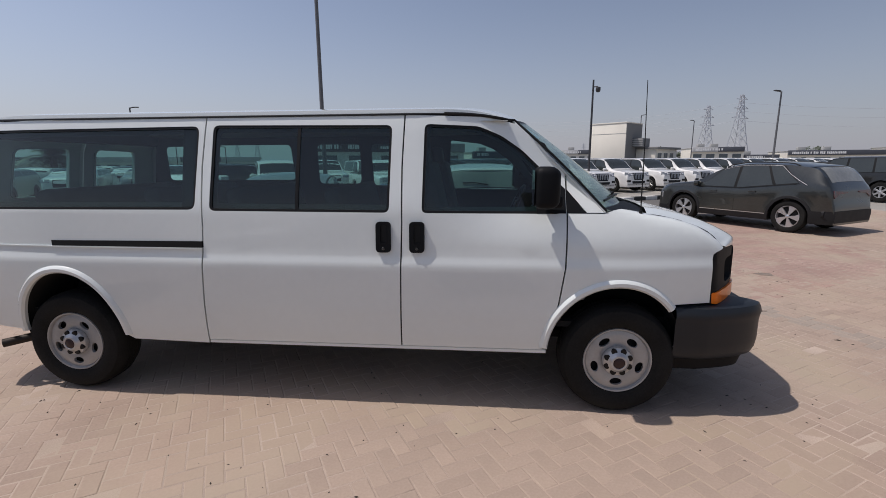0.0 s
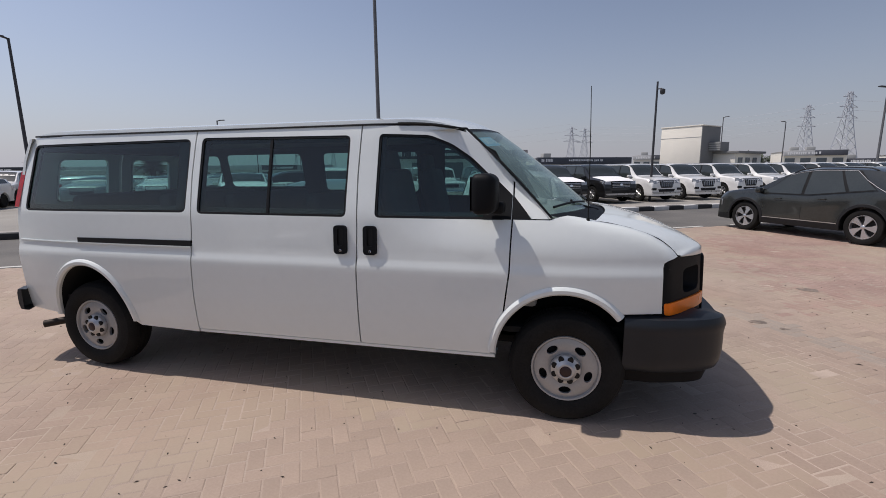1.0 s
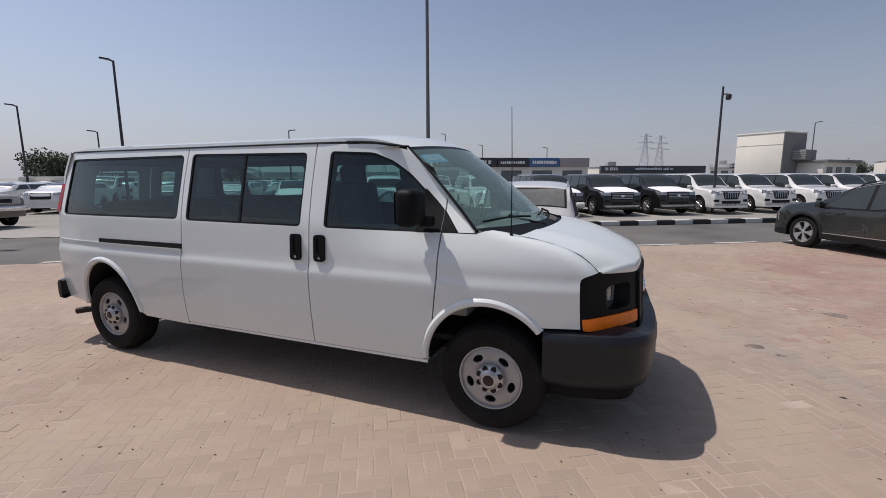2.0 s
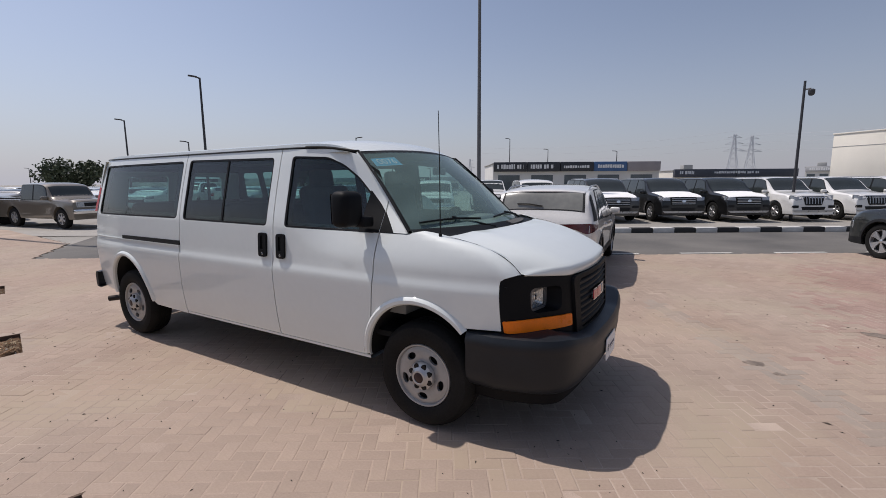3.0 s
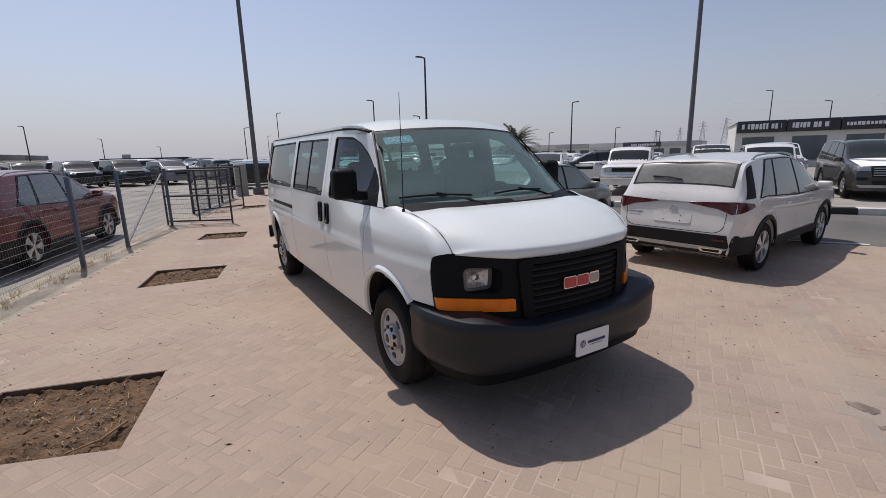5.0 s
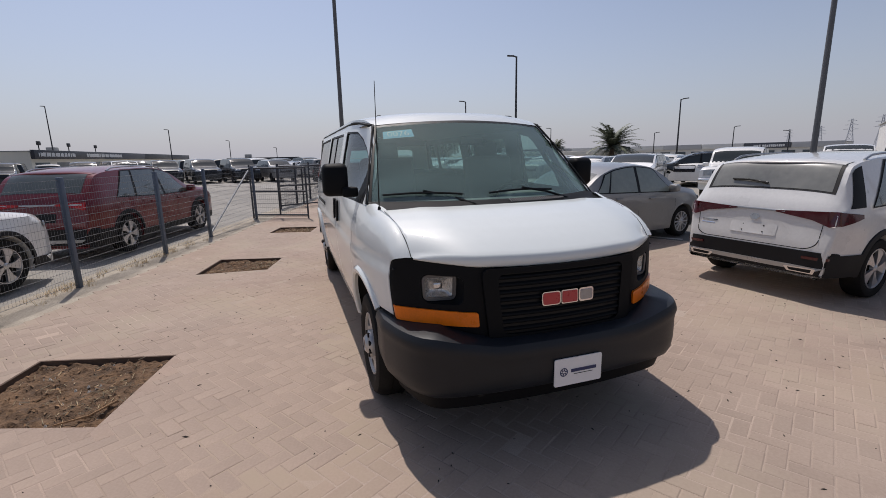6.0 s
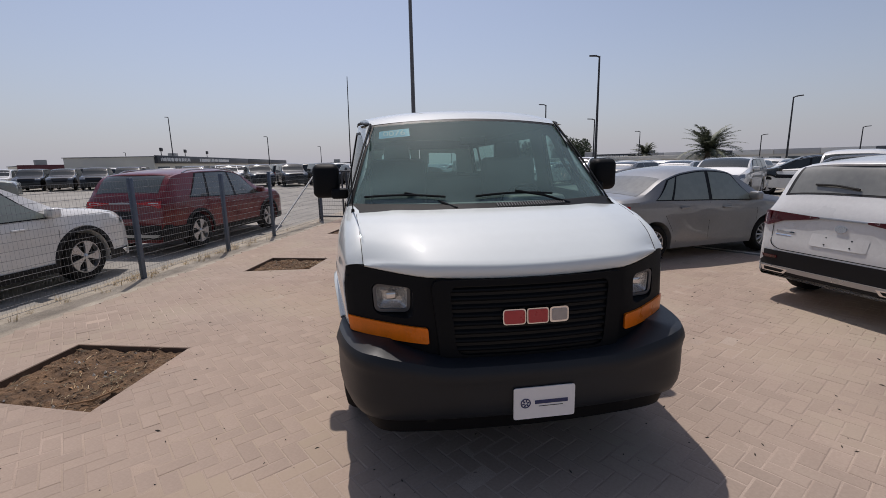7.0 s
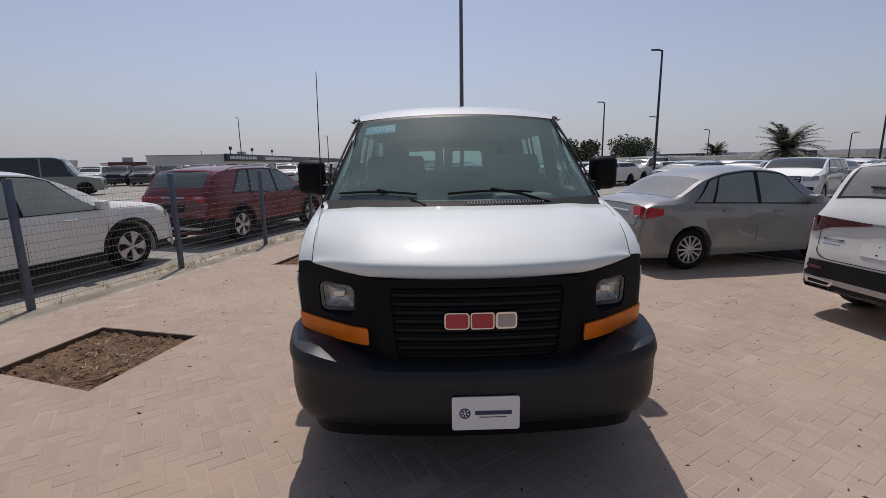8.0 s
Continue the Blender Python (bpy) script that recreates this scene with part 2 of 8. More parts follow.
def panel(outline, holes, surf, step=0.1, depth=0.02, inward=(0, 1, 0)):
    """A sheet cut to a 2D outline with holes, laid on the surface surf(u, v), its rims folded inwards by depth."""
    bm = bmesh.new()
    for loop in [outline] + list(holes):
        vs = [bm.verts.new((u, 0, v)) for u, v in loop]
        for i in range(len(vs)):
            bm.edges.new((vs[i - 1], vs[i]))
    bmesh.ops.triangle_fill(bm, use_beauty=True, use_dissolve=False, edges=bm.edges[:], normal=(0, -1, 0))
    us = [v.co.x for v in bm.verts]
    vs_ = [v.co.z for v in bm.verts]
    for lo, hi, ax in ((min(us), max(us), 0), (min(vs_), max(vs_), 2)):
        k = max(1, int((hi - lo) / step))
        for i in range(1, k):
            co, no = [0, 0, 0], [0, 0, 0]
            co[ax], no[ax] = lo + (hi - lo) * i / k, 1
            bmesh.ops.bisect_plane(bm, geom=bm.verts[:] + bm.edges[:] + bm.faces[:], dist=1e-5, plane_co=co, plane_no=no)
    if inward == (0, 1, 0) and depth == 0.02 and min(vs_) < 0.9 and max(vs_) > 1.2:
        for zz in (0.975, 1.0, 1.02, 1.04, 1.06, 1.085):
            bmesh.ops.bisect_plane(bm, geom=bm.verts[:] + bm.edges[:] + bm.faces[:], dist=1e-5, plane_co=(0, 0, zz), plane_no=(0, 0, 1))
    for f in bm.faces:
        f.normal_update()
        if f.normal.y > 0:
            f.normal_flip()
    exact = inward == (0, 1, 0)
    nl = bm.verts.layers.float_vector.new("surface_normal") if exact else None
    for v in bm.verts:
        u, w, e = v.co.x, v.co.z, 0.004
        v.co = Vector(surf(u, w))
        if exact:
            du = Vector(surf(u + e, w)) - Vector(surf(u - e, w))
            dv = Vector(surf(u, w + e)) - Vector(surf(u, w - e))
            v[nl] = du.cross(dv).normalized()
    if depth > 0:
        rim = [e for e in bm.edges if e.is_boundary]
        made = bmesh.ops.extrude_edge_only(bm, edges=rim)["geom"]
        d = Vector(inward) * depth
        for g in made:
            if isinstance(g, bmesh.types.BMVert):
                g.co += d
    return bm


def mirror_y(bm, yc=YC):
    nl = bm.verts.layers.float_vector.get("surface_normal")
    for v in bm.verts:
        v.co.y = 2 * yc - v.co.y
        if nl is not None:
            v[nl] = Vector((v[nl].x, -v[nl].y, v[nl].z))
    bmesh.ops.reverse_faces(bm, faces=bm.faces)
    return bm


def empty(name, label="", category="", group="", kind=""):
    ob = new(name)
    ob.empty_display_size = 0.3
    return tagged(ob, label, category, group, kind)


def lerp_table(table):
    xs, ys = [p[0] for p in table], [p[1] for p in table]
    if xs[0] > xs[-1]:
        xs, ys = xs[::-1], ys[::-1]
    return lambda v: float(np.interp(v, xs, ys))

# ---- the white passenger van ----
HUB_BRIGHT = mat("bright_hub_cap", (0.48, 0.48, 0.475), 0.32, 0.6, 0.15, 12, 60)
TAIL_WINE = mat("dark_red_badge", (0.022, 0.006, 0.007), 0.4, 0, 0.1, 30, 90)
RIB_GREY = mat("dusty_cowl_rib", (0.10, 0.10, 0.10), 0.7, 0, 0.2, 6, 90)
_zs = np.linspace(0.2, 2.1, 381)
_ys = np.interp(_zs, [0.2, 0.40, 0.5, 0.7, 0.9, 1.0, 1.03, 1.07, 1.2, 1.37, 1.46, 1.9, 1.98, 2.1],
                [0.04, 0.005, -0.02, -0.05, -0.068, -0.074, -0.072, -0.060, -0.054, -0.044, -0.028, 0.068, 0.09, 0.13])
_ys = np.convolve(np.pad(_ys, 5, mode="edge"), np.ones(11) / 11, mode="valid")


def ease(t):
    t = min(1.0, max(0.0, t))
    return t * t * (3 - 2 * t)


def van_side(x, z):
    """y of the van's right side."""
    y = float(np.interp(z, _zs, _ys))
    if x > -0.3:
        y += 0.095 * ((x + 0.3) / 0.86) ** 2
    if x > -1.35 and z > 1.12:
        y += 0.14 * ease((x + 1.35) / 1.0) * ease((z - 1.12) / 0.52)
    if x < -3.9:
        y += 0.055 * ((-3.9 - x) / 0.75) ** 2
    return y


def on_side(off=0.0):
    return lambda x, z: (x, van_side(x, z) + off, z)


_ft = lerp_table([(-0.6, 1.44), (-0.13, 1.42), (0.1, 1.36), (0.3, 1.324), (0.4, 1.298), (0.5, 1.260), (0.6, 1.195), (0.63, 1.166), (0.66, 1.128), (0.70, 1.07), (0.8, 0.94)])
_fx = np.linspace(-0.6, 0.8, 281)
_fz = np.convolve(np.pad([_ft(float(x)) for x in _fx], 8, mode="edge"), np.ones(17) / 17, mode="valid")


def fender_top(x):
    return float(np.interp(x, _fx, _fz))


def on_fender(x, v):
    """The right side, rolling over to the bonnet seam above the shoulder."""
    vs = fender_top(x) - 0.085
    if v <= vs:
        return (x, van_side(x, v), v)
    a = min(1.0, (v - vs) / 0.15) * math.pi / 2
    y0 = van_side(x, vs)
    ry = max(0.03, 0.092 + 0.047 * min(1.0, max(0.0, (x - 0.1) / 0.57)) - y0)
    t = min(1.0, (v - vs) / 0.15)
    lean = (y0 - van_side(x, vs - 0.01)) / 0.01
    return (x, y0 + ry * (1 - math.cos(a)) + lean * 0.15 * t * (1 - t) ** 2, vs + 0.085 * math.sin(a))


def arch(cx, cz, rx, ry, n=26, lo=0.0, hi=180.0):
    return [(cx + rx * math.cos(radians(lo + (hi - lo) * i / n)), cz + ry * math.sin(radians(lo + (hi - lo) * i / n))) for i in range(n + 1)]


FRONT_ARCH, REAR_ARCH = (-0.03, 0.42, 0.44, 0.476), (-3.90, 0.42, 0.405, 0.51)
rear_edge = lerp_table([(2.1, -4.42), (1.98, -4.47), (1.78, -4.56), (1.41, -4.63), (1.04, -4.665), (0.7, -4.69), (0.4, -4.70)])

REAR_RAW = [(-4.435, 1.918), (-2.822, 1.93), (-2.845, 1.376), (-4.525, 1.372)]
REAR_WIN = rounded(REAR_RAW, 0.05)
SLIDE_RAW = [(-2.722, 1.935), (-1.497, 1.922), (-1.512, 1.362), (-2.742, 1.369)]
SLIDE_WIN = rounded(SLIDE_RAW, 0.04)
FRONT_RAW = [(-1.285, 1.927), (-1.298, 1.361), (-0.40, 1.353), (-0.395, 1.512), (-0.651, 1.757), (-0.79, 1.852), (-0.94, 1.912)]
FRONT_WIN = rounded(FRONT_RAW, 0.035)


def front_x(y):
    """Plan of the nose."""
    a = abs(y - YC)
    if a <= 0.50:
        return 0.93 - 0.04 * (a / 0.50) ** 2
    return 0.89 - 0.31 * (min(a - 0.50, 0.50) / 0.44) ** 1.35


def bumper_x(y):
    q = abs(y - YC) / 1.0
    return 1.055 - 0.10 * q * q - 0.42 * min(q, 1.0) ** 13


def lip_z(y):
    """Lower edge of the bonnet's front."""
    a = abs(y - YC)
    return 1.085 + 0.015 * min(1.0, a / 0.53) ** 2 + 0.03 * max(0.0, (a - 0.53) / 0.32)


def fascia_low(y):
    q = abs(y - YC) / 0.95
    return 0.665 + 0.075 * min(1.0, max(0.0, (q - 0.45) / 0.35))


def on_fascia(off=0.0):
    """The nose; its ends turn in to meet the fenders."""
    def at(y, z):
        x = front_x(y) + off - 0.05 * (z - 0.9)
        rim = van_side(min(x, 0.62), z) + 0.004 - 0.3 * off
        return (x, min(max(y, rim), 2 * YC - rim), z)
    return at


def fascia_piece(outline, holes=(), off=0.004, depth=0.02, step=0.04):
    """A piece cut to a (y, z) outline on the nose, standing off by off."""
    bm = panel(outline, holes, on_fascia(off), step, depth, (-1, 0, 0))
    bmesh.ops.recalc_face_normals(bm, faces=bm.faces)
    front = [f for f in bm.faces if abs(f.normal.x) > 0.3]
    if front and sum(f.normal.x * f.calc_area() for f in front) < 0:
        bmesh.ops.reverse_faces(bm, faces=bm.faces)
    return bm


def yflip(pts):
    return [(2 * YC - y, z) for y, z in pts][::-1]


def van_wheel(parent, x, y, left):
    """Steel wheel with five oval slots and an eight-lug centre; outer face towards -y."""
    w = new("wheel")
    w.parent = parent
    w.location = (x, y, 0.378)
    if left:
        w.rotation_euler = (0, 0, math.pi)
    tyre = lathe([(0.215, 0.03), (0.235, 0.008), (0.30, -0.008), (0.345, 0.004), (0.366, 0.03), (0.376, 0.06), (0.378, 0.085),
                  (0.371, 0.088), (0.371, 0.096), (0.378, 0.099), (0.378, 0.142), (0.371, 0.145), (0.371, 0.153), (0.378, 0.156),
                  (0.376, 0.19), (0.36, 0.225), (0.30, 0.245), (0.225, 0.23), (0.21, 0.2)], 56)
    part("tyre", tyre, RUBBER, w, "dusty black tyre")
    # rim disc with five slots
    bm = bmesh.new()
    outer = [(0.205 * math.cos(2 * math.pi * i / 60), 0.205 * math.sin(2 * math.pi * i / 60)) for i in range(60)]
    inner = [(0.098 * math.cos(2 * math.pi * i / 40), 0.098 * math.sin(2 * math.pi * i / 40)) for i in range(40)]
    slots = []
    for k in range(5):
        a = radians(90 + 72 * k + 36)
        ca, sa = math.cos(a), math.sin(a)
        slots.append([(0.152 * ca + 0.025 * math.cos(b) * ca - 0.040 * math.sin(b) * sa,
                       0.152 * sa + 0.025 * math.cos(b) * sa + 0.040 * math.sin(b) * ca)
                      for b in [2 * math.pi * i / 16 for i in range(16)]])

    def dish(u, v):
        r = math.hypot(u, v)
        return (u, 0.030 - 0.012 * math.cos(min(1.0, abs(r - 0.155) / 0.06) * math.pi / 2), v)
    disc = panel(outer, [inner] + slots, dish, 0.05, 0.02)
    rim = merged(disc, lathe([(0.205, 0.03), (0.213, 0.012), (0.222, 0.010), (0.226, 0.02), (0.222, 0.06), (0.205, 0.12)], 48))
    part("rim", rim, STEEL_WHEEL, w, "grey painted steel rim")
    part("drum", lathe([(0.0, 0.07), (0.19, 0.07), (0.2, 0.1)], 32), UNDERBODY, w)
    hub = lathe([(0.098, 0.028), (0.099, 0.004), (0.094, -0.004), (0.074, -0.010), (0.058, -0.028), (0.050, -0.035), (0.040, -0.036), (0.037, -0.032)], 40)
    part("hub_cap", hub, HUB_BRIGHT, w, "bright hub cap")
    for k in range(8):
        a = 2 * math.pi * (k + 0.5) / 8
        part("lug_pocket", moved(lathe([(0.0, -0.016), (0.019, -0.015), (0.021, 0.004)], 14), Matrix.Translation((0.077 * math.cos(a), 0.0, 0.077 * math.sin(a)))), SEAL, w)
    part("badge", lathe([(0.0, -0.035), (0.03, -0.035), (0.037, -0.031)], 24), TAIL_WINE, w, "dark red round badge")
    return w


def bench(parent, x, y0, y1, heads):
    """A seat bench that faces forwards."""
    s = new("seat")
    s.parent = parent
    part("cushion", box(x - 0.02, x + 0.46, y0, y1, 0.88, 1.04, 0.05, 3), SEAT_CLOTH, s)
    bm = box(-0.07, 0.07, y0, y1, 0, 0.70 if heads else 0.50, 0.05, 3)
    part("backrest", moved(bm, pose(x - 0.03, 0, 1.0, 0, -12, 0)), SEAT_CLOTH, s)
    k = heads
    for i in range(k):
        yc = y0 + (y1 - y0) * (i + 0.5) / k
        part("headrest", moved(box(-0.05, 0.05, yc - 0.12, yc + 0.12, 0.0, 0.19, 0.04, 3), pose(x - 0.185, 0, 1.64, 0, -8, 0)), SEAT_CLOTH, s)
    part("base", box(x + 0.05, x + 0.35, y0 + 0.08, y1 - 0.08, 0.64, 0.88, 0.02), UNDERBODY, s)
    return s


def build_van():
    van = empty("passenger_van", "long white passenger van with black plastic bumper parked on block paving", "van")

    def both(name, make, material, parent=None, label=""):
        """A part on the right side and its twin on the left."""
        a = part(name, make(), material, parent or van, label)
        b = part(name, mirror_y(make()), material, parent or van, label)
        return a, b

    top = 1.985
    quarter = [(-2.779, top), (-3.6, top), (-4.46, top - 0.006), (-4.56, 1.78), (-4.63, 1.41), (-4.665, 1.04), (-4.69, 0.70), (-4.70, 0.49), (-4.40, 0.47)]
    quarter += [(-4.302, 0.46)] + arch(*REAR_ARCH, lo=174, hi=4) + [(-3.44, 0.42), (-2.872, 0.405), (-2.868, 0.43), (-2.846, 0.72), (-2.815, 1.03), (-2.80, 1.27), (-2.801, 1.66)]
    slide = [(-2.769, top), (-2.790, 1.66), (-2.789, 1.27), (-2.804, 1.03), (-2.835, 0.72), (-2.857, 0.437), (-1.459, 0.437), (-1.453, 0.658), (-1.445, 0.911), (-1.433, 1.29), (-1.434, 1.655), (-1.420, top)]
    fdoor = [(-1.410, top), (-1.424, 1.655), (-1.423, 1.29), (-1.435, 0.911), (-1.443, 0.658), (-1.449, 0.437), (-0.506, 0.437), (-0.487, 0.452), (-0.420, 0.711), (-0.380, 1.022),
             (-0.371, 1.356), (-0.371, 1.51), (-0.374, 1.618), (-0.546, 1.806), (-0.690, 1.925), (-0.80, 1.955), (-0.93, 1.972)]
    fender = [(-0.361, 1.357), (-0.370, 1.022), (-0.410, 0.711), (-0.477, 0.452), (-0.462, 0.437)] + arch(*FRONT_ARCH, lo=174, hi=44) + [(0.335, 0.772), (0.568, 0.778), (0.560, 0.92), (0.555, 1.070), (0.560, 1.098), (0.583, 1.114), (0.620, 1.134),
              (0.645, 1.160), (0.655, 1.200), (0.62, 1.244), (0.56, 1.291), (0.46, 1.344), (0.30, 1.386), (0.20, 1.405), (0.10, 1.424), (-0.02, 1.41), (-0.128, 1.357)]
    pillar = [(-0.361, 1.604), (-0.361, 1.502), (-0.243, 1.362), (-0.136, 1.362)]
    # right and left skins
    for left in (False, True):
        fix = (lambda b: mirror_y(b)) if left else (lambda b: b)
        part("rear_quarter", fix(panel(quarter, [REAR_WIN], on_side(), 0.07)), VAN_WHITE, van)
        sd = part("sliding_door" if not left else "side_panel", fix(panel(slide, [SLIDE_WIN], on_side(), 0.07)), VAN_WHITE, van)
        fd = part("front_door", fix(panel(fdoor, [FRONT_WIN], on_side(), 0.07)), VAN_WHITE, van)
        part("front_fender", fix(panel(fender, [], on_fender, 0.05)), VAN_WHITE, van)
        part("pillar", fix(panel(pillar, [], on_side(), 0.05)), VAN_WHITE, van)
        part("pillar_trim", fix(panel([(-0.368, 1.360), (-0.246, 1.360), (-0.368, 1.503)], [], on_side(-0.002), 0.05, 0.01)), BLACK_PLASTIC, van, "black plastic corner trim")
        # sill below the doors
        part("sill", fix(grid([[(x, van_side(x, 0.43) + a, b) for a, b in ((0.012, 0.434), (0.004, 0.428), (0.006, 0.408), (0.03, 0.395), (0.2, 0.40))] for x in (-2.86, -2.2, -1.6, -1.0, -0.47)])), VAN_WHITE, van)
        # seams in shade behind the door gaps
        part("door_seal", fix(panel([(-2.95, 1.97), (-2.95, 0.45), (-0.50, 0.45), (-0.40, 0.95), (-0.30, 1.05), (-0.25, 1.35), (-0.5, 1.80), (-0.75, 1.93)],
                                    [shrunk(SLIDE_WIN, -0.012), shrunk(FRONT_WIN, -0.012)], on_side(0.024), 0.1, 0)), SEAL, van)
        # glass, seals
        for nm, ol, par in (("rear_side_window", REAR_WIN, van), ("side_window", SLIDE_WIN, sd), ("door_window", FRONT_WIN, fd)):
            part(nm, fix(panel(shrunk(ol, -0.004), [], on_side(0.012), 0.12, 0)), VAN_GLASS, par, "dark tinted window glass")
            part("window_seal", fix(panel(shrunk(ol, -0.006), [shrunk(ol, 0.016)], on_side(0.004), 0.1, 0.012)), SEAL, par)
        part("window_bar", fix(panel([(-2.146, 1.362), (-2.125, 1.362), (-2.114, 1.93), (-2.135, 1.93)], [], on_side(0.006), 0.1, 0.02)), SEAL, sd)
        part("mirror_mount", fix(panel([(-0.56, 1.357), (-0.374, 1.357), (-0.374, 1.508), (-0.398, 1.532), (-0.53, 1.655), (-0.55, 1.55)], [], on_side(-0.003), 0.06, 0.02)), BLACK_PLASTIC, fd, "black plastic mirror mount")
        # inner trim with the same openings
        inner = [(-4.42, 1.95), (-4.58, 1.4), (-4.60, 1.0), (-0.40, 1.0), (-0.30, 1.35), (-0.66, 1.90), (-0.8, 1.95)]
        holes_l = [rounded([(-4.34, 1.86), (-4.05, 1.86), (-4.05, 1.50), (-4.38, 1.50)], 0.05), rounded([(-3.93, 1.87), (-2.95, 1.87), (-2.95, 1.50), (-3.93, 1.50)], 0.05),
                   rounded([(-2.66, 1.87), (-2.20, 1.87), (-2.22, 1.46), (-2.68, 1.46)], 0.05), rounded([(-2.08, 1.87), (-1.56, 1.87), (-1.57, 1.44), (-2.08, 1.44)], 0.05), rounded(shrunk(FRONT_RAW, 0.05), 0.02)]
        part("inner_trim", fix(panel(inner, holes_l if left else [rounded(shrunk(REAR_RAW, 0.05), 0.03), rounded(shrunk(SLIDE_RAW, 0.05), 0.03), rounded(shrunk(FRONT_RAW, 0.04), 0.02)], on_side(0.06), 0.15, 0)), TRIM_GREY, van)
        # roof gutter line
        part("roof_gutter", fix(grid([[(x, van_side(x, z) + o, z) for z, o in [(1.992 + (zz - 1.992) * w - 0.05 * max(0.0, (x + 1.1) / 0.37) ** 2, (o - 0.012) * w + 0.012) for w in [min(1.0, max(0.1, (-0.86 - x) / 0.45))] for zz, o in ((1.984, 0.0), (1.986, -0.008), (1.994, -0.009), (1.999, 0.002), (2.000, 0.02))]]
                                      for x in [-4.45 + i * (3.38 / 36) for i in range(37)]])), SEAL, van, "black roof gutter")
        # handles
        for nm, x0, par in (("handle", -1.598, sd), ("handle", -1.377, fd)):
            def pocket(x0=x0):
                ol = rounded([(x0, 1.305), (x0 + 0.098, 1.305), (x0 + 0.098, 1.105), (x0, 1.105)], 0.028, 5)
                return panel(ol, [rounded([(x0 + 0.03, 1.285), (x0 + 0.072, 1.285), (x0 + 0.072, 1.165), (x0 + 0.03, 1.165)], 0.015)], on_side(-0.018), 0.05, 0.022)
            h = part(nm, fix(pocket()), BLACK_PLASTIC, par, "black door handle")
            part("grip", fix(panel(rounded([(x0 + 0.026, 1.289), (x0 + 0.076, 1.289), (x0 + 0.076, 1.161), (x0 + 0.026, 1.161)], 0.012), [], on_side(-0.007), 0.05, 0.0)), SEAL, par)
            part("lock", moved(lathe([(0.0, -0.003), (0.009, -0.003), (0.011, 0.0)], 14), Matrix.Translation((x0 + 0.049, (van_side(x0, 1.13) - 0.02) if not left else 2 * YC - van_side(x0, 1.13) + 0.02, 1.13))), CHROME, par)
        # wheel arch lips
        for (cx, cz, rx, ry), lo, hi in ((FRONT_ARCH, 176, 40), (REAR_ARCH, 176, 4)):
            rows = []
            for i in range(41):
                a = radians(lo + (hi - lo) * i / 40)
                sec = []
                for dr, o in ((-0.004, 0.02), (-0.006, -0.004), (0.006, -0.020), (0.028, -0.021), (0.045, -0.008), (0.052, 0.004)):
                    x, z = cx + (rx + dr) * math.cos(a), cz + (ry + dr) * math.sin(a)
                    sec.append((x, van_side(x, z) + o, z))
                rows.append(sec)
            part("arch_lip", fix(grid(rows)), VAN_WHITE, van)
            # dark wheel well
            rows = [[(cx + (rx + 0.015) * math.cos(radians(180 - 180 * i / 20)), y, cz + (ry + 0.01) * math.sin(radians(180 - 180 * i / 20))) for y in (van_side(cx + rx * math.cos(radians(180 - 180 * i / 20)), cz + ry * math.sin(radians(180 - 180 * i / 20))) + 0.014, 0.2, 0.42)] for i in range(21)]
            part("wheel_well", fix(merged(grid(rows), from_lists([(r[2][0], r[2][1], r[2][2]) for r in rows], [tuple(range(21))]))), UNDERBODY, van)
    # sliding door rail on the right side only
    part("door_rail", panel([(-3.92, 1.16), (-2.806, 1.163), (-2.806, 1.120), (-3.92, 1.122)], [], on_side(-0.006), 0.1, 0.02), SEAL, van, "black sliding door rail")
    part("rail_lip", panel([(-3.93, 1.122), (-2.806, 1.118), (-2.806, 1.110), (-3.93, 1.114)], [], on_side(-0.012), 0.1, 0.02), VAN_WHITE, van)
    part("body_moulding", panel([(-4.62, 1.125), (-3.93, 1.122), (-3.93, 1.114), (-4.62, 1.117)], [], on_side(-0.008), 0.1, 0.02), VAN_WHITE, van)

    # roof
    ROOF_Q = [-1.0, -0.994, -0.97] + [-0.93 + 1.86 * j / 20 for j in range(21)] + [0.97, 0.994, 1.0]
    rows = []
    for i in range(49):
        t = i / 48
        sec = []
        for q in ROOF_Q:
            xr, xf = -4.47 - 0.05 * (1 - q * q), -0.60 - 0.125 * q * q
            x = xr + (xf - xr) * t
            y0 = van_side(min(x, -0.72), 1.985) + 0.012
            zr = 1.994 if abs(q) == 1 else 2.022 + 0.058 * (1 - abs(q) ** 3.0)
            f = max(0.0, (x - (xf - 0.55)) / 0.55)
            zf = 1.984 - 0.036 * q * q
            z = zr + (zf - zr) * f ** 3.4
            b = max(0.0, ((xr + 0.4) - x) / 0.4)
            z -= 0.035 * b ** 3
            half = YC - y0 + (0.772 - (YC - y0)) * f ** 2.0
            sec.append((x, YC + q * half, z))
        rows.append(sec)
    roof = grid(rows)
    bmesh.ops.recalc_face_normals(roof, faces=roof.faces)
    part("roof", roof, VAN_WHITE, van)
    rows = [[(x, YC + q * 0.84, 1.945 + 0.06 * (1 - abs(q) ** 3)) for q in [-1 + k / 6 for k in range(13)]] for x in (-4.4, -3.5, -2.5, -1.5, -0.75)]
    part("headliner", grid(rows), HEADLINER, van)

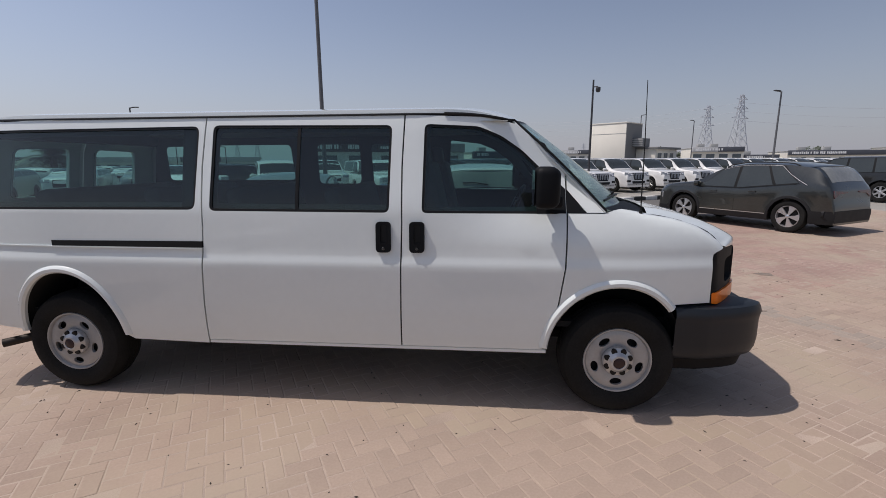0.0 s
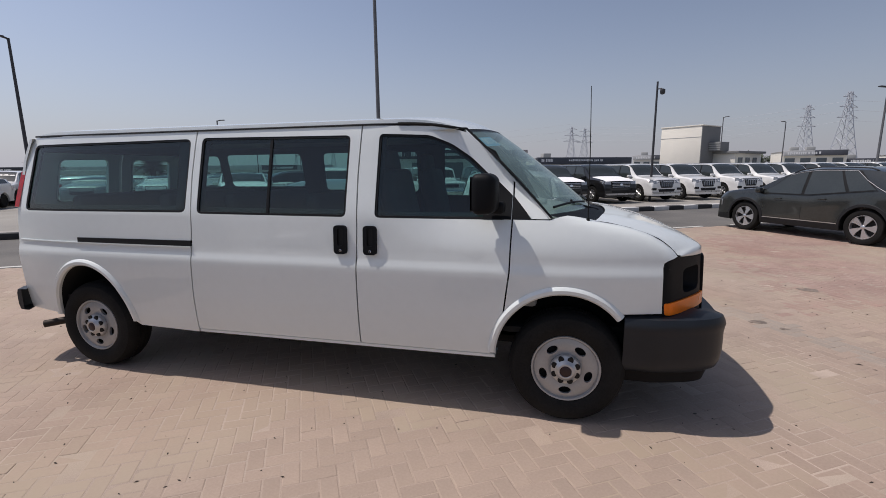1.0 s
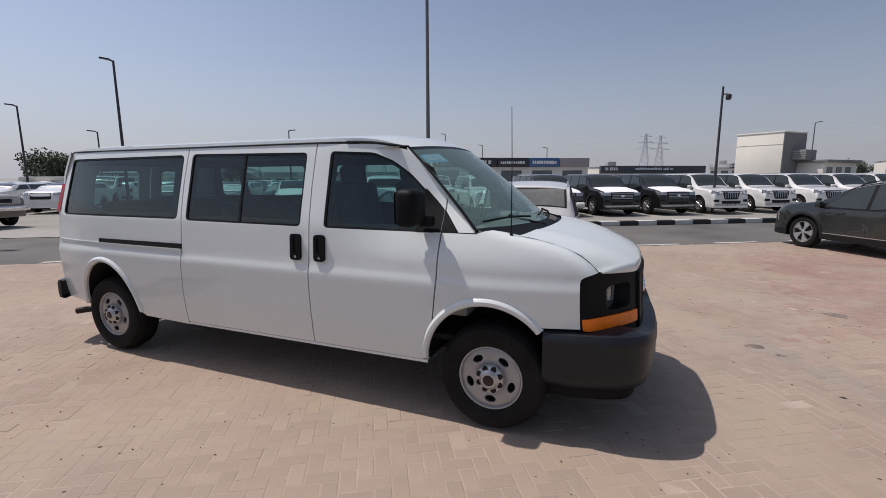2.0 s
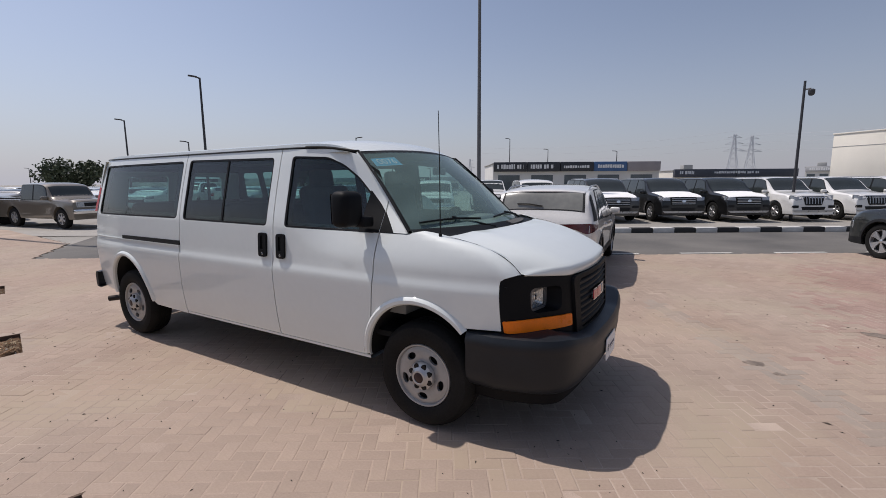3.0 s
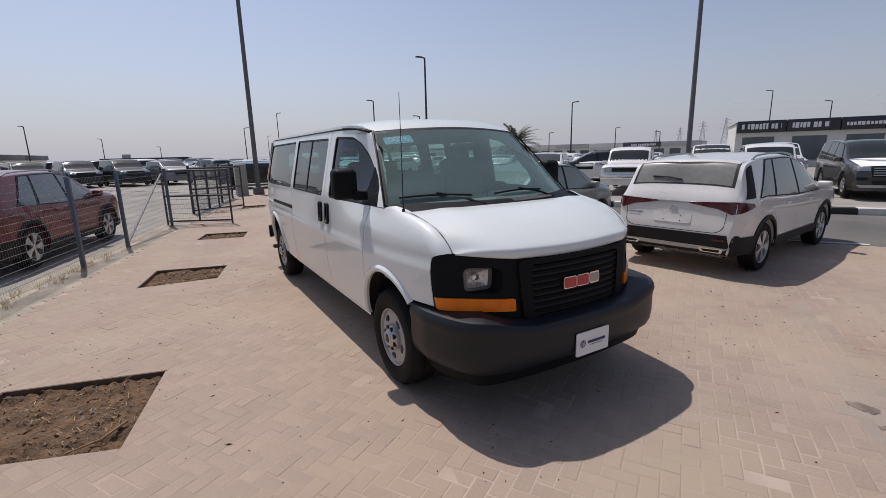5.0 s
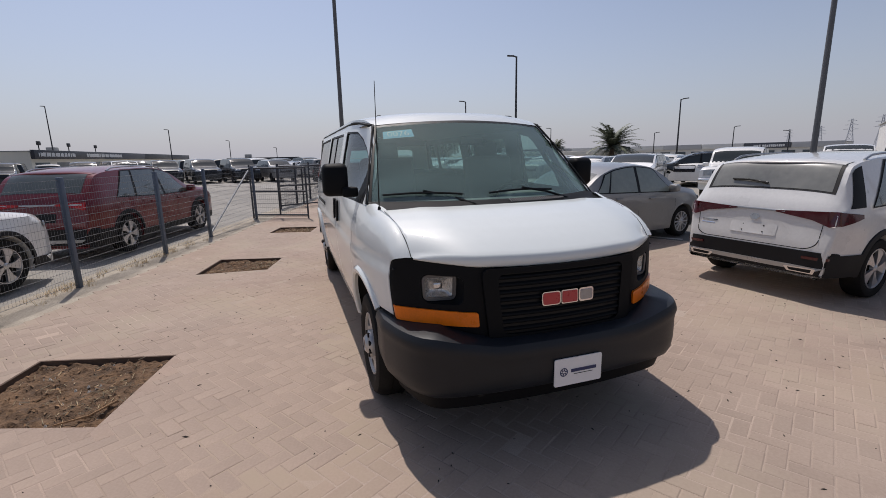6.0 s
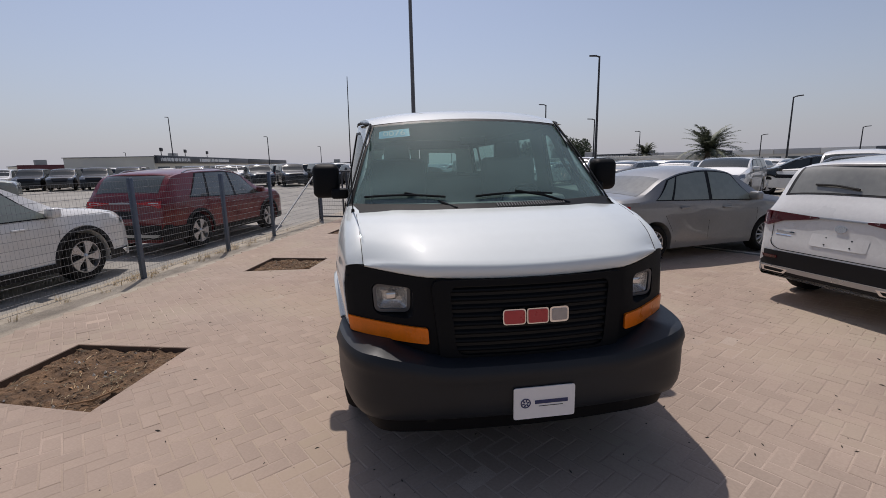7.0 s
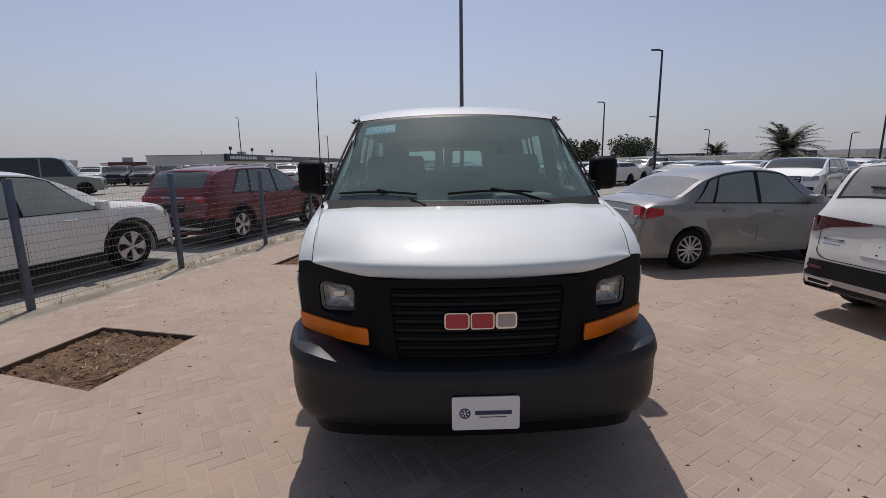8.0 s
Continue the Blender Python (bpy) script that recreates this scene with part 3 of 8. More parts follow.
    # windscreen between roof and cowl
    def shield(y, s):
        q = (y - YC) / 0.95
        x0, z0, w0 = 0.20 - 0.33 * q * q, 1.362, 0.985
        x1, z1, w1 = -0.575 - 0.14 * q * q, 1.978 - 0.035 * q * q, 0.79
        w = w0 + (w1 - w0) * s
        bow = 0.013 * math.sin(math.pi * s)
        return (x0 + (x1 - x0) * s + bow * 0.6, YC + q * 0.95 * w, z0 + (z1 - z0) * s + bow)
    ws = grid([[shield(YC - 0.95 + 1.9 * i / 24, 0.03 + 0.95 * j / 12) for j in range(13)] for i in range(25)])
    bmesh.ops.recalc_face_normals(ws, faces=ws.faces)
    if sum(f.normal.x for f in ws.faces) < 0:
        bmesh.ops.reverse_faces(ws, faces=ws.faces)
    part("windscreen", ws, SHIELD_GLASS, van, "clear windscreen under a veil of dust and painted reflection")
    band = []
    for i in range(25):
        y = YC - 0.95 + 1.9 * i / 24
        band.append([shield(y, 0.97), shield(y, 1.0), (shield(y, 1.0)[0] - 0.03, shield(y, 1.0)[1], shield(y, 1.0)[2] + 0.008)])
    part("windscreen_seal", grid(band), SEAL, van)
    # black edge of the glass and the drip rail that runs from the roof down to the cowl
    for left in (False, True):
        fix = (lambda b: mirror_y(b)) if left else (lambda b: b)
        rows = []
        for j in range(15):
            s = 1.0 - j / 14
            rows.append([(p[0] + 0.004, p[1], p[2] + 0.004) for p in (shield(YC - 0.95, s), shield(YC - 0.940, s), shield(YC - 0.926, s))])
        part("glass_border", fix(grid(rows)), SEAL, van, "black windscreen border")
        drip = [(x, van_side(x, z) - 0.003, z) for x, z in ((-1.16, 1.992), (-1.05, 1.990), (-0.98, 1.986), (-0.90, 1.979))]
        drip += [(-0.83, 0.152, 1.968), (-0.78, 0.164, 1.960), (-0.745, 0.183, 1.953)]
        drip += [(p[0] + 0.010, p[1] - 0.010, p[2] + 0.011) for p in [shield(YC - 0.95, 1.0 - k / 10) for k in range(11)]]
        rows = []
        for k in range(13):
            x = -1.42 + 0.70 * k / 12
            z = 1.992 - 0.044 * max(0.0, (x + 1.27) / 0.55) ** 2.4
            rows.append([(x, van_side(x, z) + 0.030, z + 0.012), (x, van_side(x, z) + 0.014, z - 0.004), (x, van_side(x, z - 0.06) + 0.014, z - 0.06)])
        part("roof_seal", fix(grid(rows)), SEAL, van)
        part("drip_rail", fix(tube(drip, 0.0105, 8, 0.006)), SEAL, van, "black drip rail")
    for left in (False, True):
        fix = (lambda b: mirror_y(b)) if left else (lambda b: b)
        rows = []
        for j in range(13):
            s = j / 12
            p = shield(YC - 0.95, s)
            a = (p[0] - 0.015, p[1] + 0.004, p[2])
            # pillar side edge follows the door and pillar line
            xx = -0.128 + (-0.70 + 0.128) * s
            zz = 1.36 + (1.935 - 1.36) * s
            yy = van_side(xx, zz)
            m1 = (0.5 * (a[0] + xx) + 0.010, 0.5 * (a[1] + yy) - 0.006, 0.5 * (a[2] + zz) + 0.008)
            rows.append([(a[0] + 0.015, a[1] + 0.02, a[2] - 0.004), a, m1, (xx, yy, zz), (xx - 0.004, yy + 0.02, zz - 0.003)])
        b = grid(rows)
        bmesh.ops.recalc_face_normals(b, faces=b.faces)
        if sum(f.normal.y for f in b.faces) > 0:
            bmesh.ops.reverse_faces(b, faces=b.faces)
        part("windscreen_pillar", fix(b), VAN_WHITE, van)

    # cowl, bonnet
    part("cowl", grid([[(0.20 - 0.33 * q * q - 0.035, YC + q * 0.93, 1.388), (0.20 - 0.32 * q * q + 0.012, YC + q * 0.93, 1.380), (0.25 - 0.30 * q * q, YC + q * 0.93, 1.362), (0.31 - 0.22 * q * q, YC + q * 0.90, 1.345)] for q in [-1 + k / 12 for k in range(25)]]), BLACK_PLASTIC, van, "black ribbed cowl under the windscreen")
    for k in range(26):
        y = 0.98 + k * 0.019
        q = (y - YC) / 0.93
        part("cowl_rib", moved(box(-0.002, 0.062, y, y + 0.009, -0.012, 0.010, 0.002, 1), pose(0.195 - 0.33 * q * q, 0, 1.384, 0, 18, 0)), RIB_GREY, van)
    drop = lerp_table([(0, 0), (0.15, 0.055), (0.4, 0.19), (0.62, 0.365), (0.76, 0.51), (0.85, 0.65), (0.93, 0.82), (1, 1)])
    flat_drop = lerp_table([(0, 0), (0.15, 0.06), (0.4, 0.24), (0.62, 0.46), (0.8, 0.69), (0.92, 0.87), (1, 1)])
    rows = []
    for i in range(33):
        q = -1 + i / 16
        col = []
        for j in range(25):
            s = j / 24
            half = 0.872 + (0.825 - 0.872) * s
            y = YC + q * half
            xa = 0.28 - 0.13 * q * q
            xb = front_x(y) - 0.004
            za, zb = 1.366 - 0.016 * abs(q) ** 2.5, lip_z(y) + 0.004
            crease = 0.012 * math.exp(-((abs(q) - 0.72) / 0.10) ** 2) * (1 - s) * 0.6
            w = abs(q) ** 5
            lip = 0.060 * (1 - w) + 0.004
            if j <= 22:
                u = s * 24 / 22
                d = flat_drop(u) * (1 - w) + drop(u) * w
                col.append((xa + (xb - 0.020 - xa) * u ** 0.92, y, za + (zb + lip - za) * d + crease))
            elif j == 23:
                col.append((xb - 0.006, y, zb + lip * 0.80))
            else:
                col.append((xb, y, zb))
        # the lip folds under
        y = YC + q * 0.825
        col.append((front_x(y) - 0.012, y, lip_z(y) - 0.004))
        col.append((front_x(y) - 0.12, y, lip_z(y) - 0.004))
        rows.append(col)
    hood = grid(rows)
    bmesh.ops.recalc_face_normals(hood, faces=hood.faces)
    part("bonnet", hood, VAN_WHITE, van, smooth=75)
    for k in (0, -1):
        part("bonnet_seam", tube([(x, y + (0.003 if k else -0.003), z - 0.001) for x, y, z in rows[k][:24]], 0.0017, 6), SEAL, van)
    rows = [[(x, YC + q * 0.93, 1.16 - 0.1 * (x > 0.4)) for x in (0.1, 0.3, 0.6)] for q in (-1, 0, 1)]
    part("engine_bay", grid(rows), UNDERBODY, van)

    # nose: black fascia with grille, lamps and badge
    lamp = rounded([(0.190, 1.026), (0.366, 1.026), (0.361, 0.894), (0.197, 0.894)], 0.028, 5)
    bucket = shrunk(lamp, -0.016)
    LAMP_X = 0.722
    n = 40
    ys = [0.006 + i * (2 * (YC - 0.006)) / n for i in range(n + 1)]
    ring_o = [(y, lip_z(y) - 0.007 + 0.010 * ease((abs(y - YC) - 0.80) / 0.06) - 0.020 * ease((abs(y - YC) - 0.88) / 0.07)) for y in ys] + [(y, fascia_low(y) - 0.02) for y in ys[::-1]]
    part("front_fascia", fascia_piece(ring_o, [bucket, yflip(bucket)], 0.0, 0.05), BLACK_PLASTIC, van, "black plastic nose panel")
    opening = rounded([(0.555, 1.055), (1.385, 1.055), (1.355, 0.705), (0.585, 0.705)], 0.05)
    frame_o = rounded([(0.465, 1.085), (1.475, 1.085), (1.435, 0.662), (0.505, 0.662)], 0.05)
    gr = part("grille_frame", fascia_piece(frame_o, [opening], 0.022, 0.035), BLACK_PLASTIC, van, "black grille surround")
    part("grille_backing", fascia_piece(shrunk(opening, -0.01), [], 0.004, 0.0), SEAL, gr)
    for k in range(8):
        z = 0.725 + k * 0.0425
        w = 0.40 + 0.014 * (k / 7)
        sec = []
        for i in range(25):
            y = YC - w + 2 * w * i / 24
            fx = front_x(y) - 0.05 * (z - 0.9)
            sec.append([(fx + 0.004, y, z + 0.022), (fx + 0.016, y, z + 0.014), (fx + 0.019, y, z + 0.006), (fx + 0.014, y, z), (fx + 0.004, y, z - 0.006)])
        part("grille_bar", grid(sec), BLACK_PLASTIC, gr)
    # three block shapes of the maker's badge
    badge = part("badge", fascia_piece(rounded([(0.812, 0.932), (0.930, 0.932), (0.930, 0.852), (0.812, 0.852)], 0.02), [], 0.030, 0.012), CHROME, van, "chrome-edged red block badge")
    part("badge_block", fascia_piece(rounded([(0.818, 0.926), (0.924, 0.926), (0.924, 0.858), (0.818, 0.858)], 0.016, 4), [], 0.033, 0.003), EMBLEM_RED, badge)
    part("badge_edge", fascia_piece(rounded([(0.935, 0.932), (1.047, 0.932), (1.047, 0.852), (0.935, 0.852)], 0.012), [], 0.030, 0.012), CHROME, badge)
    part("badge_block", fascia_piece(rounded([(0.941, 0.926), (1.041, 0.926), (1.041, 0.858), (0.941, 0.858)], 0.010, 3), [], 0.033, 0.003), EMBLEM_RED, badge)
    part("badge_edge", fascia_piece(rounded([(1.052, 0.932), (1.154, 0.932), (1.154, 0.852), (1.052, 0.852)], 0.02, 4), [], 0.030, 0.012), CHROME, badge)
    part("badge_block", fascia_piece(rounded([(1.064, 0.922), (1.146, 0.922), (1.146, 0.862), (1.064, 0.862)], 0.012, 3), [], 0.033, 0.003), SILVER_BEZEL, badge)

    amber = rounded([(0.026, 0.845), (0.24, 0.845), (0.446, 0.842), (0.450, 0.762), (0.24, 0.762), (0.032, 0.766)], 0.012, 3)
    for left in (False, True):
        f2 = (lambda p: yflip(p)) if left else (lambda p: p)
        cy = YC + (0.693 if left else -0.693)

        def lean(y):
            return (y - cy) * (-0.22 if left else 0.22)

        def lamp_flat(outline, holes, x, depth=0.0):
            bm = panel(outline, holes, lambda y, z: (x + lean(y), y, z), 0.3, depth, (-1, 0, 0))
            bm.normal_update()
            if sum(f.normal.x for f in bm.faces if abs(f.normal.x) > 0.5) < 0:
                bmesh.ops.reverse_faces(bm, faces=bm.faces)
            return bm
        lo = f2(lamp)
        hl = part("headlight", lamp_flat(shrunk(lo, -0.010), [shrunk(lo, 0.006)], LAMP_X + 0.006, 0.02), DARK_BEZEL, van, "rectangular clear headlight in thin grey bezel")
        rows_r = []
        for k in range(5):
            sc = 1 - 0.16 * k
            rows_r.append([(LAMP_X + lean(cy + (y - cy) * sc) - 0.004 - 0.045 * math.sin(k / 4 * math.pi / 2), cy + (y - cy) * sc, 0.960 + (z - 0.960) * sc) for y, z in lo])
        rf = grid(rows_r, close_v=True)
        rf.verts.ensure_lookup_table()
        nv = len(lo)
        rf.faces.new([rf.verts[4 * nv + i] for i in range(nv)])
        bmesh.ops.recalc_face_normals(rf, faces=rf.faces)
        part("reflector", rf, REFLECTOR, hl)
        part("bulb_shield", box(LAMP_X - 0.04, LAMP_X - 0.012, cy - 0.028, cy + 0.028, 0.945, 0.985, 0.008), CHROME, hl)
        part("lens", lamp_flat(lo, [], LAMP_X), CLEAR_LENS, hl)
        ro = f2(bucket)
        rows_b = [[on_fascia(0.0)(*ro[i]), (LAMP_X - 0.004 + lean(ro[i][0]), *shrunk(lo, -0.012)[i])] for i in range(len(ro))]
        part("lamp_bucket", grid(rows_b + [rows_b[0]]), BLACK_PLASTIC, hl)
        part("turn_signal", fascia_piece(f2(amber), [], 0.016, 0.02), AMBER, van, "orange turn signal lens")

    # bumper round the nose
    path = [(0.345, -0.024), (0.40, -0.026), (0.46, -0.026)]
    for i in range(49):
        a = -1 + 2 * i / 48
        q = math.copysign(1 - (1 - abs(a)) ** 1.6, a) * 0.995
        y = YC + q * 1.005
        path.append((bumper_x(y), y))
    path += [(x, 2 * YC - y) for x, y in path[:3]][::-1]
    def sweep(prof, zfun):
        rows = []
        n = len(path)
        for i, (x, y) in enumerate(path):
            a, b = path[max(i - 1, 0)], path[min(i + 1, n - 1)]
            d = Vector((b[0] - a[0], b[1] - a[1])).normalized()
            nx, ny = d.y, -d.x
            if nx * (x - 0.0) + ny * (y - YC) < 0:
                nx, ny = -nx, -ny
            zt = zfun(y)
            rows.append([(x + nx * o, y + ny * o, (zt + z) if z > -0.2 else 0.9 + z) for o, z in prof])
        bm = grid(rows)
        bmesh.ops.recalc_face_normals(bm, faces=bm.faces)
        return bm
    def bump_top(y):
        q = abs(y - YC)
        return 0.685 + 0.07 * min(1.0, max(0.0, (q - 0.45) / 0.35))
    prof = [(-0.24, 0.014), (-0.14, 0.010), (-0.05, 0.004), (-0.014, -0.006), (-0.002, -0.03), (0.006, -0.06), (0.0, -0.085), (-0.004, -0.12), (-0.004, -0.39), (-0.012, -0.45), (-0.028, -0.49), (-0.06, -0.512), (-0.12, -0.52)]
    part("front_bumper", sweep(prof, bump_top), BUMPER_GREY, van, "large dark grey plastic front bumper")
    part("bumper_valance", sweep([(-0.07, -0.50), (-0.085, -0.55), (-0.10, -0.60), (-0.16, -0.605)], bump_top), BLACK_PLASTIC, van, "black lower valance")
    # show plate
    pl = rounded([(0.838, 0.563), (1.152, 0.563), (1.152, 0.398), (0.838, 0.398)], 0.012, 3)
    plate = part("number_plate", panel(pl, [], lambda y, z: (1.062, y, z), 0.3, 0.006, (-1, 0, 0)), PLATE_WHITE, van, "white dealer plate with a round mark and dark bar")
    def flat(outline, holes, x):
        b = panel(outline, holes, lambda y, z: (x, y, z), 0.3, 0.0, (-1, 0, 0))
        if sum(f.normal.x for f in b.faces) < 0:
            bmesh.ops.reverse_faces(b, faces=b.faces)
        return b
    def ring(cy, cz, r, n=28):
        return [(cy + r * math.cos(2 * math.pi * i / n), cz + r * math.sin(2 * math.pi * i / n)) for i in range(n)]
    part("round_mark", flat(ring(0.898, 0.482, 0.026), [ring(0.898, 0.482, 0.020)], 1.0635), NAVY, plate)
    for k in range(6):
        a = radians(60 * k + 15)
        part("round_mark", flat([(0.898 + r * math.cos(a + d), 0.482 + r * math.sin(a + d)) for r, d in ((0.007, -0.5), (0.019, -0.22), (0.019, 0.22), (0.007, 0.5))], [], 1.0635), NAVY, plate)
    part("text_bar", flat([(0.945, 0.494), (1.115, 0.494), (1.115, 0.474), (0.945, 0.474)], [], 1.0635), NAVY, plate)
    part("text_bar", flat([(0.965, 0.464), (1.09, 0.464), (1.09, 0.460), (0.965, 0.460)], [], 1.0635), TRIM_GREY, plate)

    # mirrors
    for left in (False, True):
        fix = (lambda b: mirror_y(b)) if left else (lambda b: b)
        bm = box(-0.60, -0.43, -0.235, -0.045, 1.405, 1.655, 0.045, 4)
        for v in bm.verts:
            k = (v.co.z - 1.53) / 0.125
            if v.co.x > -0.5:
                v.co.x -= 0.025 * k * k + 0.25 * abs(v.co.y + 0.09) ** 1.5
        mr = part("side_mirror", fix(bm), BLACK_PLASTIC, van, "large black side mirror")
        part("mirror_arm", fix(box(-0.53, -0.41, -0.10, 0.02, 1.40, 1.475, 0.02, 3)), BLACK_PLASTIC, mr)
        part("mirror_glass", fix(from_lists([(-0.602, -0.215, 1.425), (-0.602, -0.065, 1.425), (-0.602, -0.065, 1.635), (-0.602, -0.215, 1.635)], [(0, 1, 2, 3)])), CHROME, mr)

    # wipers, antenna
    def wiper(pts):
        bm = tube([(x, y, z + 0.02) for x, y, z in pts], 0.008, 6)
        return bm
    for a, b, piv in ((0.12, 0.66, 0.72), (0.86, 1.42, 1.52)):
        blade = []
        for i in range(9):
            y = a + (b - a) * i / 8
            blade.append(shield(y, 0.075 + 0.02 * math.sin(math.pi * i / 8)))
        w = part("wiper", wiper(blade), SEAL, van, "black windscreen wiper")
        p0 = shield(piv, 0.0)
        mid = shield(0.5 * (a + b), 0.10)
        part("wiper_arm", tube([(p0[0] + 0.04, p0[1], p0[2] + 0.005), (mid[0] + 0.02, 0.5 * (mid[1] + p0[1]), 0.5 * (mid[2] + p0[2]) + 0.03), (mid[0], mid[1], mid[2] + 0.03)], 0.009, 6), SEAL, w)
    an = part("antenna", tube([(0.105, 0.075, 1.36), (0.10, 0.08, 1.8), (0.09, 0.085, 2.17)], 0.004, 6, 0.0022), SEAL, van, "thin black whip antenna")
    part("antenna_foot", moved(lathe([(0.0, 0.03), (0.009, 0.028), (0.013, 0.0)], 12), pose(0.105, 0.075, 1.345, 90, 0, 0)), SEAL, an)

    # windscreen sticker with a number
    def on_shield(y, z):
        s = (z - 1.362) / (1.978 - 1.362)
        p = shield(YC + (y - YC) / (0.985 + (0.79 - 0.985) * s), s)
        return (p[0] - 0.012, y, p[2] - 0.008)
    stk = part("price_sticker", panel([(0.275, 1.925), (0.50, 1.930), (0.50, 1.862), (0.265, 1.858)], [], on_shield, 0.03, 0.0), STICKER_BLUE, van, "blue price sticker with white digits")
    cu = bpy.data.curves.new("digits", "FONT")
    cu.body, cu.size, cu.align_x, cu.align_y = "0076", 0.085, "CENTER", "CENTER"
    cu.extrude = 0.0004
    tmp = bpy.data.objects.new("digits", cu)
    me = bpy.data.meshes.new_from_object(tmp)
    bpy.data.objects.remove(tmp)
    for v in me.vertices:
        p = on_shield(0.385 + v.co.x, 1.893 + v.co.y * 0.72)
        v.co = (p[0] + 0.004 + v.co.z, p[1], p[2] + 0.002)
    me.materials.append(STICKER_WHITE)
    dg = new("digits", me)
    dg.parent = stk

    # rear end: doors, lamps, bumper
    def rear(y, z):
        q = abs(y - YC) / 1.0
        return (rear_edge(z) - 0.012 * (1 - min(1, q) ** 4), y, z)
    for left in (False, True):
        f2 = (lambda p: yflip(p)) if left else (lambda p: p)
        win = rounded([(0.36, 1.80), (0.83, 1.81), (0.83, 1.42), (0.33, 1.42)], 0.05)
        door = [(0.09, 1.97), (0.965, 2.0), (0.965, 0.55), (0.06, 0.52), (0.03, 1.0), (0.04, 1.5)]
        rd = part("rear_door", panel(f2(door), [f2(win)], rear, 0.1, 0.03, (1, 0, 0)), VAN_WHITE, van)
        part("rear_window", panel(f2(shrunk(win, -0.006)), [], lambda y, z: (rear(y, z)[0] + 0.01, y, z), 0.2, 0.0), VAN_GLASS, rd)
        fix = (lambda b: mirror_y(b)) if left else (lambda b: b)
        part("tail_lamp", fix(grid([[(rear_edge(z) + a, van_side(-4.6, z) + b, z) for a, b in ((0.03, -0.008), (-0.02, -0.008), (-0.05, 0.03), (-0.06, 0.10))] for z in (1.40, 1.5, 1.6, 1.7)])), RED_LENS, van, "red tail lamp")
    rows = []
    for i in range(21):
        q = -1 + i / 10
        y = YC + q * 1.0
        x = -4.90 + 0.16 * abs(q) ** 6
        rows.append([(x + 0.1, y, 0.67), (x, y, 0.665), (x - 0.015, y, 0.63), (x - 0.015, y, 0.53), (x, y, 0.485), (x + 0.1, y, 0.48)])
    rows = [[(-4.70, p[1], p[2]) for p in rows[0]]] + rows + [[(-4.70, p[1], p[2]) for p in rows[-1]]]
    part("rear_bumper", grid(rows), BUMPER_GREY, van, "dark grey rear bumper")
    part("exhaust_pipe", tube([(-4.1, 0.3, 0.36), (-4.35, 0.13, 0.37), (-4.52, -0.01, 0.35)], 0.033, 12), RUSTY, van, "rusty exhaust pipe")

    # floor, chassis, interior
    part("floor", box(-4.6, -0.1, 0.06, 1.88, 0.58, 0.62, 0.0), UNDERBODY, van)
    part("chassis", merged(box(-4.6, 0.95, 0.42, 0.52, 0.36, 0.52, 0.01), box(-4.6, 0.95, 1.42, 1.52, 0.36, 0.52, 0.01), box(-4.0, -3.87, 0.25, 1.7, 0.30, 0.43, 0.02), box(-0.08, 0.08, 0.25, 1.7, 0.28, 0.40, 0.02), box(-3.2, -1.5, 0.65, 1.3, 0.34, 0.55, 0.03), box(0.25, 0.9, 0.2, 1.74, 0.40, 0.62, 0.02)), UNDERBODY, van)
    rows = [[(-0.38, y, 1.02), (-0.42, y, 1.22), (-0.36, y, 1.33), (-0.2, y, 1.365), (0.02, y, 1.352), (0.14 - 0.3 * ((y - YC) / 0.95) ** 2, y, 1.345)] for y in [0.08 + i * 1.78 / 12 for i in range(13)]]
    dash = part("dashboard", grid(rows), DASH, van, "grey plastic dashboard")
    part("dash_side", box(-0.40, -0.2, 0.09, 1.85, 0.75, 1.1, 0.03), DASH, dash)
    part("cluster_hood", box(-0.42, -0.18, 1.20, 1.62, 1.33, 1.40, 0.03, 3), DASH, dash)
    st = part("steering_wheel", moved(merged(lathe([(0.175 + 0.016 * math.cos(a), 0.016 * math.sin(a)) for a in [2 * math.pi * i / 8 for i in range(8)]], 28, True), box(-0.17, 0.17, -0.02, 0.02, -0.03, 0.03, 0.01), box(-0.05, 0.05, -0.03, 0.03, -0.17, 0.05, 0.01)), pose(-0.60, 1.42, 1.30, 25, 0, 90)), SEAL, van, "black steering wheel")
    part("console", box(-0.75, -0.35, 0.78, 1.16, 0.62, 1.08, 0.06, 3), DASH, van)
    bench(van, -1.15, 0.18, 0.70, 1)
    bench(van, -1.15, 1.24, 1.76, 1)
    for x in (-1.95, -2.75, -3.45):
        bench(van, x, 0.48, 1.72, 0)
    bench(van, -4.15, 0.24, 1.70, 0)
    part("rear_header", box(-4.46, -4.40, 0.16, 1.78, 1.86, 2.005, 0.02), TRIM_GREY, van)
    part("centre_mirror", box(-0.455, -0.435, YC - 0.10, YC + 0.10, 1.775, 1.835, 0.008), SEAL, van, "interior mirror")
    for x, left in ((0.0, False), (-3.937, False), (0.0, True), (-3.937, True)):
        van_wheel(van, x, (-0.026 if x == 0 else -0.008) if not left else 2 * YC + (0.026 if x == 0 else 0.008), left)
    return van


build_van()

# ---- ground, road, kerb ----
U, N = Vector((0.857, 0.515)), Vector((-0.515, 0.857))   # along and across the road
ROAD_TURN = math.degrees(math.atan2(U.y, U.x))


def road(s, d, z=0.0):
    p = U * s + N * d
    return (p.x, p.y, z)


